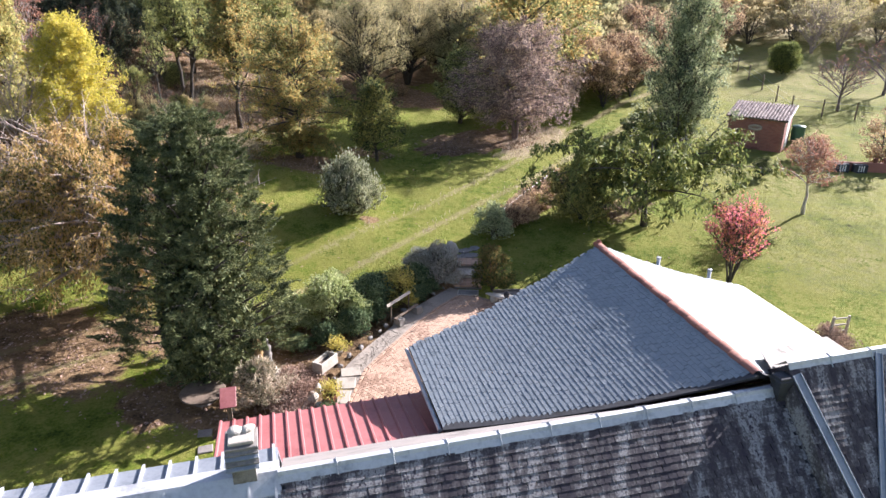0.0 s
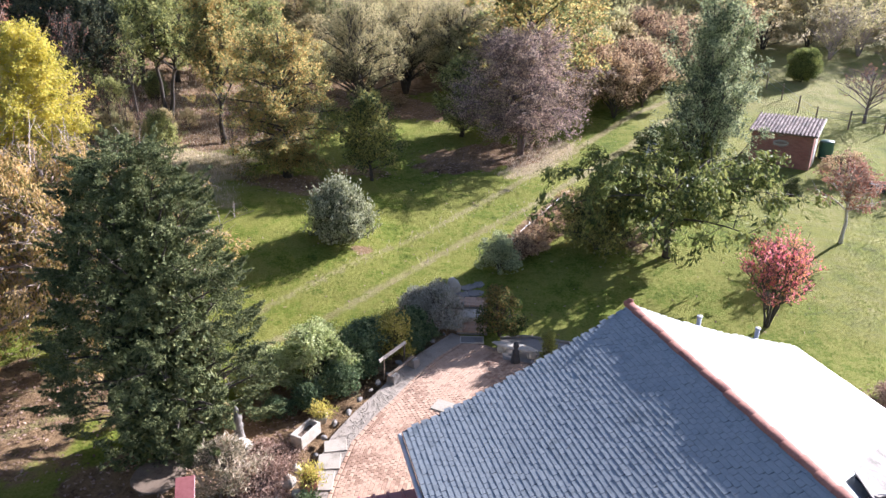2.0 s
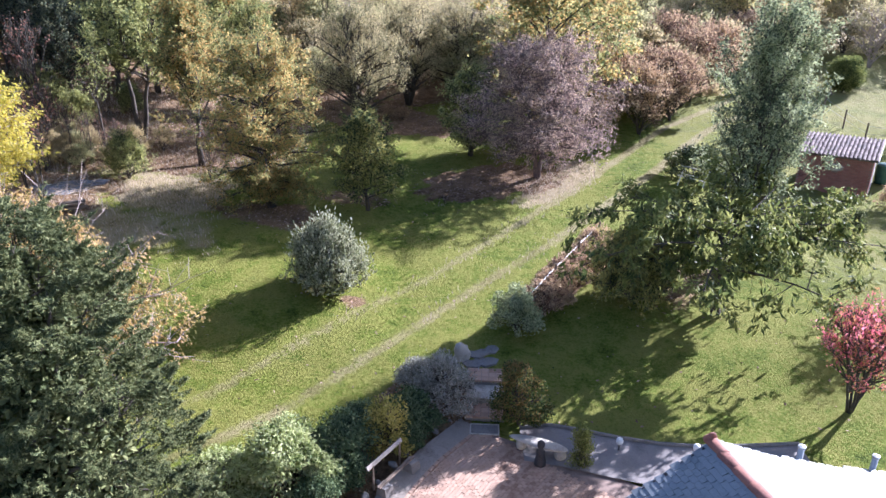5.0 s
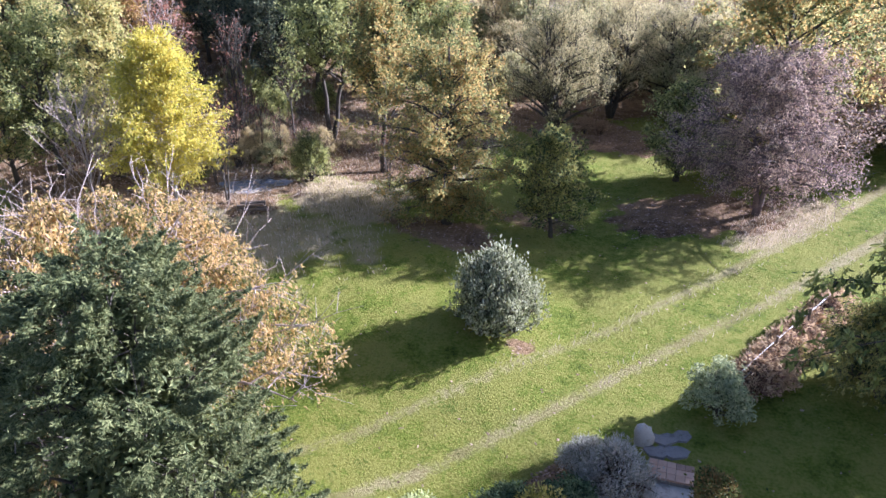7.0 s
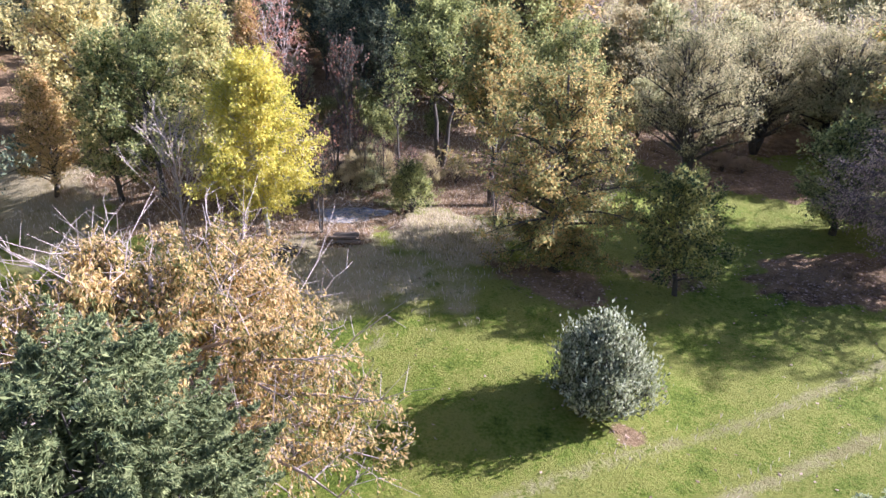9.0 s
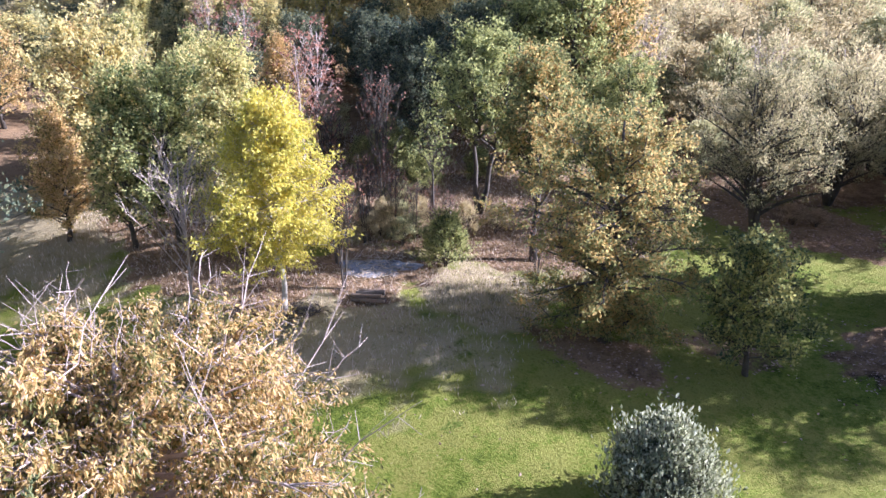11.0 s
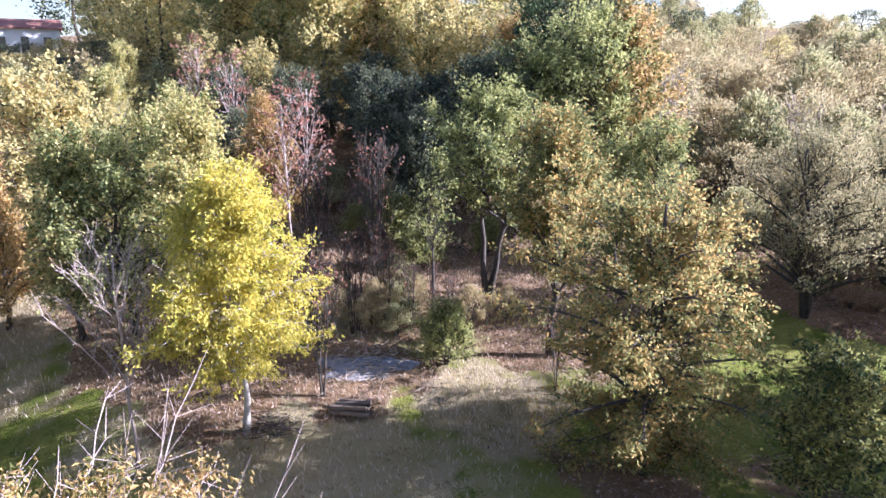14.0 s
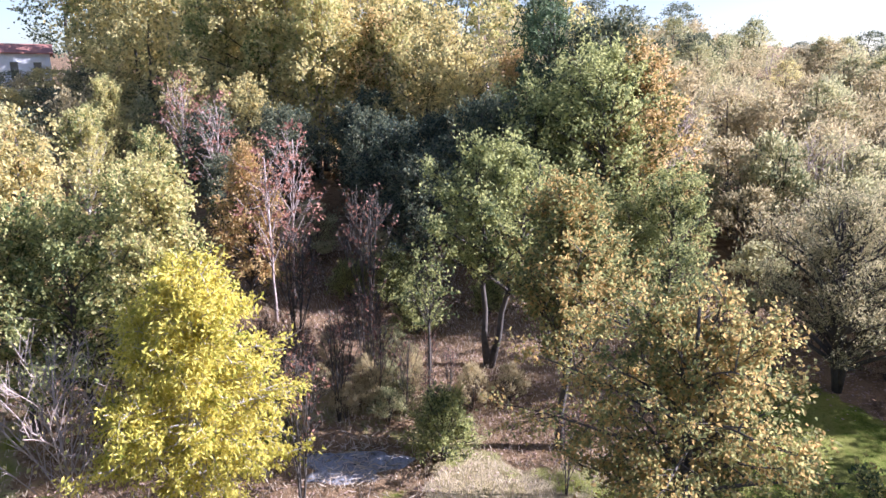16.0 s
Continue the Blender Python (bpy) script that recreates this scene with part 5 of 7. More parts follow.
# the higher roof to the east
R2, T2 = 4.70, 1.075
# black here too: shade of the slate gaps put into the deck colour
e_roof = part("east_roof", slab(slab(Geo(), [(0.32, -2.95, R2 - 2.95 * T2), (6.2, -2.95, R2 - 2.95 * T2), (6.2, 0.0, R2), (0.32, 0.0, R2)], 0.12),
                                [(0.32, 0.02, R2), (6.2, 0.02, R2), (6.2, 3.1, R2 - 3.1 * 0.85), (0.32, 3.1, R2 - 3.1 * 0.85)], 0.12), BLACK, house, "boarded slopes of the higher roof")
c2, s2 = 1 / math.hypot(1, T2), T2 / math.hypot(1, T2)
DN2, UP2 = np.array([0, -c2, -s2]), np.array([0, -s2, c2])
lay_slates(e_roof, lambda s, d: (np.array([0.36, 0, R2]) + np.array([s, 0, 0]) + DN2 * d, np.array([1.0, 0, 0]), DN2, UP2), 29, 36, 0.166, 0.132, SLATE_OLD, lambda s, d: s < 2.4 and d < 2.2, lambda s, d: s < 5.8 and d < 3.95, 2)
for k in range(6):
    a0 = 0.3 + 0.98 * k
    g = Geo()
    prof = [(-0.15, -0.155), (-0.07, -0.04), (-0.04, 0.035), (0.05, 0.035), (0.10, -0.03), (0.34, -0.24)]
    vv = [(a, b, R2 + 0.05 + z) for a in (a0, a0 + 1.0) for b, z in prof]
    g.add(vv, [(i, i + 1, 6 + i + 1, 6 + i) for i in range(5)])
    g.add([(x, y, z - 0.02) for x, y, z in vv], [(6 + i, 6 + i + 1, i + 1, i) for i in range(5)])
    tube(g, [(a0 + 0.985, b, R2 + 0.06 + z) for b, z in prof], 0.014, 5)
    part("ridge_cap", g, ZINC, house, "pale zinc ridge capping")
for (a0, d0), (a1, d1), w in (((0.40, 0.2), (0.86, 2.9), 0.095), ((2.42, 0.05), (1.15, 3.1), 0.07)):
    g = Geo()
    A, B = np.array([a0, 0, R2]) + DN2 * d0, np.array([a1, 0, R2]) + DN2 * d1
    dd = (B - A) / np.linalg.norm(B - A)
    sd = np.cross(dd, UP2)
    slab(g, [tuple(q + UP2 * 0.07) for q in (A - sd * w, A + sd * w, B + sd * w, B - sd * w)][::-1], 0.03)
    tube(g, [A + UP2 * 0.08 - sd * w, B + UP2 * 0.08 - sd * w], 0.016, 6)
    tube(g, [A + UP2 * 0.08 + sd * w, B + UP2 * 0.08 + sd * w], 0.016, 6)
    part("valley_strip", g, LEAD, house, "blue-grey lead valley strip")

# slated step between the two roofs
g = Geo()
prism(g, [(0.2, -2.95, RIDGE - 2.95 * TAN_S - 0.1), (0.335, -2.95, RIDGE - 2.95 * TAN_S - 0.1), (0.335, -0.12, RIDGE - 0.2), (0.2, -0.12, RIDGE - 0.2)],
      [(0.3, -2.95, R2 - 2.95 * T2 + 0.05), (0.335, -2.95, R2 - 2.95 * T2 + 0.05), (0.335, -0.12, R2 - 0.12 * T2 + 0.05), (0.3, -0.12, R2 - 0.12 * T2 + 0.05)])
part("step_cladding", g, SLATE_OLD, house, "slate-hung step between the roofs")
# garden room: low-pitched slate roof with terracotta ridge
room = frame_thing("garden_room", "garden room with low slate roof and terracotta ridge tiles", "outbuilding")


def ext_z(d):
    return 4.50 - 0.5 * d + 0.0215 * d * d


def across_of(d):
    """Distance from the ridge in plan for a distance down the slope."""
    return d * (0.894 + 0.0105 * d)


def rake(d, side):
    return 7.05 - (0.10 if side < 0 else -0.05) * d


def valley(d, side):
    return 0.12 + (0.47 if side < 0 else 0.42) * d


DMAX = {-1: 5.72, 1: 5.25}
wg = Geo()
for side in (-1, 1):
    aw = side * (DMAX[side] - 0.45) - 0.2
    box(wg, (aw - 0.12, 3.0, GROUND_Z), (aw + 0.12, 6.3, ext_z(DMAX[side] - 0.45) - 0.16))
prof = [(-5.6, GROUND_Z), (4.9, GROUND_Z), (4.9, 2.45), (2.1, 3.25), (-0.2, 4.3), (-2.5, 3.25), (-5.6, 2.2)]
prism(wg, [(a, 6.3, z) for a, z in prof], [(a, 6.06, z) for a, z in prof])
part("wall", wg, PLASTER, room, "cream rendered walls")
for side in (-1, 1):
    g = Geo()
    ds = list(np.linspace(0, DMAX[side], 7))
    for d0, d1 in zip(ds[:-1], ds[1:]):
        pts = [(-0.2 + side * d0, valley(d0, side), ext_z(d0)), (-0.2 + side * d1, valley(d1, side), ext_z(d1)), (-0.2 + side * d1, rake(d1, side), ext_z(d1)), (-0.2 + side * d0, rake(d0, side), ext_z(d0))]
        slab(g, pts if side > 0 else pts[::-1], 0.09)
    # slope painted black to give the joints of the slates their shade
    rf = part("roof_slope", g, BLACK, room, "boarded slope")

    def place(s, d, side=side):
        h = across_of(d)
        k = 0.5 - 0.043 * h
        c, q = 1 / math.hypot(1, k), k / math.hypot(1, k)
        up = np.array([side * q, 0, c])
        dn = np.array([side * c, 0, -q])
        # courses sink slowly from the peak towards the house
        return np.array([-0.2 + side * h, s, ext_z(h)]), np.array([0, -1.0 if side < 0 else 1.0, 0]), dn, up

    def inside(s, d, side=side):
        h = across_of(d)
        return valley(h, side) + 0.02 < s < rake(h, side) - 0.02 and h < DMAX[side] + 0.04
    lay_slates(rf, place, 55, 46, 0.158, 0.112, SLATE, (lambda s, d: s > 4.6 and d < 2.7) if side < 0 else (lambda s, d: 4.6 < s and d < 2.7), inside, 5 + side)
    part("barge_board", tube(Geo(), [(-0.2 + side * d, rake(d, side) + 0.02, ext_z(d) - 0.05) for d in np.linspace(0, DMAX[side], 7)], 0.045, 4), LEAD, room, "grey barge board")
    vg = Geo()
    ed = [np.array([-0.2 + side * d, valley(d, side), ext_z(d)]) for d in np.linspace(0.05, DMAX[side], 7)]
    for A, B in zip(ed[:-1], ed[1:]):
        dd = (B - A) / np.linalg.norm(B - A)
        sd = np.array([-dd[1], dd[0], 0]) * (1 if side > 0 else -1)
        q4 = [A - sd * 0.12 + (0, 0, 0.05), A + sd * 0.13 + (0, 0, 0.06), B + sd * 0.13 + (0, 0, 0.06), B - sd * 0.12 + (0, 0, 0.05)]
        slab(vg, [tuple(q) for q in (q4 if side > 0 else q4[::-1])], 0.03)
    part("valley_gutter", vg, BLACK, room, "dark valley gutter")
    # near-black strip laid over the east valley edge
    if side > 0:
        fl = Geo()
        for A, B in zip(ed[1:-2], ed[2:-1]):
            slab(fl, [(A[0], A[1] + 0.1, A[2] + 0.1), (B[0], B[1] + 0.1, B[2] + 0.1), (B[0], B[1] + 0.55, B[2] + 0.1), (A[0], A[1] + 0.55, A[2] + 0.1)], 0.03)
        part("flashing", fl, BLACK, room, "dark strip over the valley")
    gt = Geo()
    dm = DMAX[side] + 0.07
    tube(gt, [(-0.2 + side * dm, b, ext_z(DMAX[side]) - 0.07) for b in (valley(dm, side), rake(dm, side))], 0.055, 8)
    part("gutter", gt, ZINC, room, "half-round zinc gutter")
ridge_g = Geo()
an = np.linspace(0, np.pi, 7)
ring0 = [(math.cos(t) * 0.128, math.sin(t) * 0.10 - 0.03) for t in an]
ring1 = [(math.cos(t) * 0.117, math.sin(t) * 0.088 - 0.03) for t in an]
vv = [(x, 0, z) for x, z in ring0] + [(x, -0.42, z) for x, z in ring1] + [(x * 0.85, 0, z - 0.015) for x, z in ring0]
ridge_g.add(vv, [(i, i + 1, 7 + i + 1, 7 + i) for i in range(6)] + [(14 + i, 14 + i + 1, i + 1, i) for i in range(6)])
rm = ridge_g.mesh("ridge_tile", TERRA, True)
rs_ = np.random.RandomState(4)
for k in range(18):
    ob = new("ridge_tile", rm)
    ob.parent = room
    ob.matrix_basis = pose(-0.2 + rs_.randn() * 0.006, 7.1 - 0.385 * k, 4.53 + rs_.randn() * 0.006, rs_.randn() * 1.0, 0, rs_.randn() * 1.2)
part("ridge_end", blob(Geo(), (-0.2, 7.08, 4.55), (0.12, 0.07, 0.12), 8), TERRA, room, "terracotta end piece of the ridge")
# grey strip between the east slope and the house roof
part("flashing", slab(Geo(), [(0.15, 0.2, 4.54), (4.9, 2.35, 2.74), (4.9, 3.5, 2.74), (0.5, 0.95, 4.44)], 0.02), GREYSTONE, room, "grey strip against the house roof")
for a, b, zt in ((2.0, 7.3, 3.84), (3.9, 7.35, 3.2)):
    pv = thing("vent_pipe", "grey metal vent pipe with rain cap behind the roof", "pipe", tuple(HOUSE @ Vector((a, b, GROUND_Z))), group="vent pipes")
    part("pipe", tube(Geo(), [(0, 0, 0), (0, 0, zt - GROUND_Z - 0.1)], 0.055, 12), ZINC, pv, smooth=True)
    part("cap", lathe(Geo(), [(0.055, zt - GROUND_Z - 0.1), (0.07, zt - GROUND_Z - 0.09), (0.07, zt - GROUND_Z - 0.05), (0.01, zt - GROUND_Z - 0.03)], 12), ZINC, pv)

# red sheet roof over the side yard
canopy = frame_thing("metal_canopy", "ribbed wine-red sheet metal canopy beside the terrace", "canopy")
zc = lambda b: 1.93 - 0.215 * (b - 3.1)
sheet = part("sheet", slab(Geo(), [(-10.95, 3.12, zc(3.12)), (-5.75, 3.12, zc(3.12)), (-5.75, 5.72, zc(5.72)), (-10.95, 5.72, zc(5.72))], 0.012), REDMETAL, canopy)
for k in range(17):
    a = -10.93 + 0.322 * k
    g = Geo()
    pr = [(-0.045, 0), (-0.02, 0.048), (0.02, 0.048), (0.045, 0)]
    vv = [(a + x, b, zc(b) + z) for b in (3.12, 5.74) for x, z in pr]
    g.add(vv, [(i, i + 1, 4 + i + 1, 4 + i) for i in range(3)] + [(4, 5, 6, 7), (3, 2, 1, 0)])
    part("rib", g, REDMETAL, sheet)
for a in (-10.8, -8.3, -5.9):
    part("post", box(Geo(), (a - 0.05, 5.5, GROUND_Z), (a + 0.05, 5.6, zc(5.6) - 0.03)), WOODBROWN, canopy)
part("beam", box(Geo(), (-10.9, 5.48, zc(5.55) - 0.15), (-5.8, 5.6, zc(5.6) - 0.02)), WOODBROWN, canopy)

# ---- brick shed on the far lawn ----
shed = thing("brick_shed", "small red brick shed with old clay tile roof", "shed", (18.35, 43.9, g1(19.6, 43.6) - 0.1), -33.8)
W, D, H = 3.3, 2.75, 1.98
g = Geo()
box(g, (0, 0, 0), (W, 0.2, H))
box(g, (0, D - 0.2, 0), (W, D, H + 0.42))
for x in (0, W - 0.2):
    prism(g, [(x, 0.2, 0), (x + 0.2, 0.2, 0), (x + 0.2, D - 0.2, 0), (x, D - 0.2, 0)], [(x, 0.2, H), (x + 0.2, 0.2, H), (x + 0.2, D - 0.2, H + 0.4), (x, D - 0.2, H + 0.4)])
wall = part("wall", g, MORTAR, shed, "mortar joints of the brick walls")
bm_ = box(Geo(), (-0.118, -0.012, -0.034), (0.118, 0.012, 0.034)).mesh("brick", SHEDBRICK)
bricks = Geo()
vb = np.array([v.co for v in bm_.vertices])
fb = [tuple(p.vertices) for p in bm_.polygons]
cnt = 0
for r in range(26):
    for c in range(14):
        x = 0.125 + 0.25 * c + 0.125 * (r % 2) - 0.06
        if x > W - 0.1:
            continue
        z = 0.05 + 0.077 * r
        if z > H - 0.03:
            continue
        if (x - 1.62) ** 2 / 0.42 ** 2 + (z - 1.42) ** 2 / 0.22 ** 2 < 1:
            continue
        if cnt < 290:
            ob = new("brick", bm_)
            ob.parent, ob.matrix_basis = wall, pose(x, -0.006, z)
            cnt += 1
        else:
            bricks.add(vb + (x, -0.006, z), fb)
    for c in range(11):
        y = 0.13 + 0.25 * c + 0.125 * (r % 2)
        if y < D - 0.1 and 0.05 + 0.077 * r < H + 0.14 * y:
            bricks.add(vb[:, [1, 0, 2]] + (W + 0.006, y, 0.05 + 0.077 * r), [f[::-1] for f in fb])
            bricks.add(vb[:, [1, 0, 2]] + (-0.006, y, 0.05 + 0.077 * r), [f[::-1] for f in fb])
tagged(part("bricks", bricks, SHEDBRICK, wall), kind="stuff")
win = part("window", lathe(Geo(), [(0.02, 0), (0.3, 0.0), (0.3, 0.04), (0.02, 0.04)], 20), GLASS, shed, "small oval window with pale surround")
win.matrix_basis = Matrix.Translation((1.62, -0.005, 1.42)) @ Matrix.Rotation(radians(90), 4, "X") @ Matrix.Diagonal((1.0, 0.36, 1, 1))
sur = Geo()
tt = np.linspace(0, 2 * np.pi, 25)
tube(sur, [(math.cos(t) * 0.34 * (1 if abs(math.cos(t)) < 0.8 else 1.08), math.sin(t) * 0.13, 0.02) for t in tt], 0.06, 6, False)
su = part("surround", sur, PAVE, win, "cream painted surround")
su.matrix_basis = win.matrix_basis.inverted() @ Matrix.Translation((1.62, -0.005, 1.42)) @ Matrix.Rotation(radians(90), 4, "X")
rl = math.degrees(math.atan2(0.42, D))
rf = part("roof", box(Geo(), (-0.18, -0.2, -0.05), (W + 0.18, D + 0.15, 0.0), pose(0, 0, H + 0.06, rl)), WOODBROWN, shed, "wooden roof deck")
tg = Geo()
an = np.linspace(0, np.pi, 6)
vv = [(math.cos(t) * 0.095, 0, math.sin(t) * 0.07) for t in an] + [(math.cos(t) * 0.075, 0.42, math.sin(t) * 0.055) for t in an]
tg.add(vv, [(i + 1, i, 6 + i, 6 + i + 1) for i in range(5)])
tg.add([(x * 0.86, y, z - 0.012) for x, y, z in vv], [(i, i + 1, 6 + i + 1, 6 + i) for i in range(5)])
tg.add([vv[i] for i in range(6)] + [(x * 0.86, y, z - 0.012) for x, y, z in vv[:6]], [(i, i + 1, 7 + i, 6 + i) for i in range(5)])
SHEDTILE = surface("old_clay_tile", [(0.03, 0.014, 0.014), (0.05, 0.025, 0.024), (0.08, 0.042, 0.038), (0.22, 0.16, 0.14)], 2, 20, 0.85, bump=0.4, piece=0.45)
tm = tg.mesh("roof_tile", SHEDTILE, True)
for r in range(9):
    for c in range(19):
        ob = new("roof_tile", tm)
        ob.parent = rf
        ob.matrix_basis = pose(0, 0, H + 0.06, rl) @ pose(-0.1 + 0.195 * c + rs_.randn() * 0.006, -0.22 + 0.335 * r, 0.012 + 0.02 * rs_.rand(), 2.2, 0, rs_.randn() * 1.5)
part("gable_trim", box(Geo(), (W + 0.16, -0.2, -0.06), (W + 0.21, D + 0.15, 0.06), pose(0, 0, H + 0.06, rl)), WHITE, shed, "white verge board")
part("door", box(Geo(), (W + 0.012, 0.9, 0.05), (W + 0.05, 1.75, 1.9), bevel=0.01), WHITE, shed, "white painted plank door")
tank = solid("water_butt", lathe(Geo(), [(0.36, 0), (0.40, 0.1), (0.42, 0.5), (0.40, 0.95), (0.42, 0.98), (0.36, 1.05), (0.02, 1.1)], 20), GREENPL, "dark green plastic water butt beside the shed", "water butt", (23.1, 44.2, g1(23.1, 44.2)), smooth=True)


# ---- distant houses ----
def far_house(name, label, at, turn, L, B, h, pitch, roofmat, band=False):
    ob = thing(name, label, "house", (at[0], at[1], g1(*at) - 0.3), turn)
    g = Geo()
    for lo, hi in (((-L / 2, -B / 2, 0), (L / 2, -B / 2 + 0.3, h)), ((-L / 2, B / 2 - 0.3, 0), (L / 2, B / 2, h)), ((-L / 2, -B / 2 + 0.3, 0), (-L / 2 + 0.3, B / 2 - 0.3, h)), ((L / 2 - 0.3, -B / 2 + 0.3, 0), (L / 2, B / 2 - 0.3, h))):
        box(g, lo, hi)
    part("wall", g, WHITE, ob, "white rendered walls")
    o = 0.4
    rr = h + pitch * (B / 2 + o)
    g = Geo()
    slab(g, [(-L / 2 - o, -B / 2 - o, h), (L / 2 + o, -B / 2 - o, h), (L / 2 + o, 0, rr), (-L / 2 - o, 0, rr)], 0.15)
    slab(g, [(-L / 2 - o, 0, rr), (L / 2 + o, 0, rr), (L / 2 + o, B / 2 + o, h), (-L / 2 - o, B / 2 + o, h)], 0.15)
    part("roof", g, roofmat, ob)
    for x in np.linspace(-L / 2 + 1.4, L / 2 - 1.4, 4):
        w = part("window", box(Geo(), (x - 0.5, -B / 2 - 0.05, h * 0.35), (x + 0.5, -B / 2 + 0.02, h * 0.8)), WHITE, ob)
        part("pane", box(Geo(), (x - 0.42, -B / 2 - 0.07, h * 0.35 + 0.08), (x + 0.42, -B / 2 - 0.052, h * 0.8 - 0.08)), GLASS, w)
    return ob


far_house("white_house", "white house with orange-red roof edge behind the wood", (-96.5, 68.6), 62, 10, 7, 5.0, 0.3, TERRA)
far_house("grey_roofed_house", "distant white house with pale grey roof", (30, 112), 20, 11, 8, 3.0, 0.5, ZINC)


# ---- terrace, steps and garden ----
CURVE = np.array([(-2.85, 14.6), (-2.86, 16.2), (-2.74, 17.4), (-2.45, 19.1), (-1.95, 20.2), (-1.45, 21.1), (-0.75, 22.5), (-0.2, 23.4), (0.45, 24.2), (0.9, 24.75)])
seg = np.hypot(*np.diff(CURVE, axis=0).T)
arc = np.concatenate([[0], np.cumsum(seg)])
TZ = -0.20


def along(s, w):
    """A point on the terrace edge, s along it and w to the right of it, with its heading."""
    x, y = np.interp(s, arc, CURVE[:, 0]), np.interp(s, arc, CURVE[:, 1])
    x2, y2 = np.interp(s + 0.4, arc, CURVE[:, 0]), np.interp(s + 0.4, arc, CURVE[:, 1])
    x1, y1 = np.interp(s - 0.4, arc, CURVE[:, 0]), np.interp(s - 0.4, arc, CURVE[:, 1])
    t = math.atan2(y2 - y1, x2 - x1)
    return x + w * math.sin(t), y - w * math.cos(t), t


g = Geo()
ss = np.linspace(0, arc[-1], 40)
left = [along(s, 0)[:2] for s in ss]
right = [(min(along(s, 5.0)[0] + 1.0, 5.6), along(s, 4.2)[1]) for s in ss]
vv = [(x, y, TZ - 0.03) for x, y in left] + [(x, y, TZ - 0.03) for x, y in right]
n_ = len(ss)
g.add(vv, [(i, n_ + i, n_ + i + 1, i + 1) for i in range(n_ - 1)])
g.add([(x, y, TZ - 0.25) for x, y, z in vv], [(i + 1, n_ + i + 1, n_ + i, i) for i in range(n_ - 1)])
terrace = solid("terrace_paving", g, MORTAR, "terrace of red brick pavers in curved courses", "paving", kind="structure")
bmz = box(Geo(), (-0.072, -0.049, -0.05), (0.072, 0.049, 0.0), bevel=0.006).mesh("brick", BRICK)
vb, fb = np.array([v.co for v in bmz.vertices]), [tuple(p.vertices) for p in bmz.polygons]
rest, cnt = Geo(), 0
rs = np.random.RandomState(12)
for r in range(48):
    w = 0.06 + 0.104 * r
    for c in range(86):
        s = 0.1 + 0.151 * (c + 0.5 * (r % 2))
        if s > arc[-1] - 0.05:
            break
        x, y, t = along(s, w)
        loc = HOUSE.inverted() @ Vector((x, y, 0))
        if (loc.x > -5.55 and loc.y < 6.35) or x > 4.6:
            continue
        m = pose(x, y, TZ + rs.randn() * 0.003, rs.randn() * 0.5, rs.randn() * 0.5, math.degrees(t) + rs.randn() * 0.8)
        if s > 7.2 and w < 2.4 and cnt < 300:
            ob = new("brick", bmz)
            ob.parent, ob.matrix_basis = terrace, m
            cnt += 1
        else:
            mm = np.array(m)
            rest.add(vb @ mm[:3, :3].T + mm[:3, 3], fb)
tagged(part("bricks", rest, BRICK, terrace), "red and buff brick pavers", kind="stuff")
for k in range(52):
    s = 0.05 + 0.235 * k
    if s < arc[-1] - 0.1:
        x, y, t = along(s, -0.06)
        ob = part("kerb_brick", box(Geo(), (-0.11, -0.05, -0.08), (0.11, 0.05, 0.012), pose(x, y, TZ, 0, 0, math.degrees(t)), 0.01), BRICK, terrace)
# gravel strip beside it
g = Geo()
vv = []
for s in ss:
    vv.append((*along(s, -0.12)[:2], TZ - 0.012))
for s in ss:
    vv.append((*along(s, -0.75)[:2], TZ + 0.01))
g.add(vv, [(i + 1, n_ + i + 1, n_ + i, i) for i in range(n_ - 1)])
g.add([(x, y, z - 0.2) for x, y, z in vv], [(i, n_ + i, n_ + i + 1, i + 1) for i in range(n_ - 1)])
gravel = solid("gravel_strip", g, GRAVEL, "strip of pale gravel along the terrace", "gravel", kind="structure")
g = Geo()
for k in range(2600):
    s, w = rs.rand() * arc[-1], -0.14 - 0.62 * rs.rand()
    x, y, t = along(s, w)
    q = 0.008 + 0.010 * rs.rand()
    d = rand_dirs(rs, 4) * q
    p = np.array([x, y, TZ + 0.012])
    g.add(np.array([p + (-q, -q * 0.8, 0), p + (q, -q, 0), p + (q * 0.2, q, 0), p + (0.2 * d[0, 0], 0.2 * d[0, 1], q * 1.1)]), [(0, 1, 3), (1, 2, 3), (2, 0, 3)])
solid("pebbles", g, GRAVEL, "loose pale pebbles on the gravel strip", "pebbles", kind="stuff")
for k, (x, y, w, l, t) in enumerate([(-2.98, 18.95, 0.62, 0.5, 10), (-3.05, 18.3, 0.6, 0.62, 5), (-3.1, 17.55, 0.55, 0.7, 2), (0.05, 20.75, 0.55, 0.75, 62)]):
    solid("paving_slab", box(Geo(), (-w / 2, -l / 2, -0.05), (w / 2, l / 2, 0.025), bevel=0.012), PAVE, "pale stone paving slab set beside the brick terrace", "paving slab", (x, y, TZ + 0.005), t, "pale paving slabs")
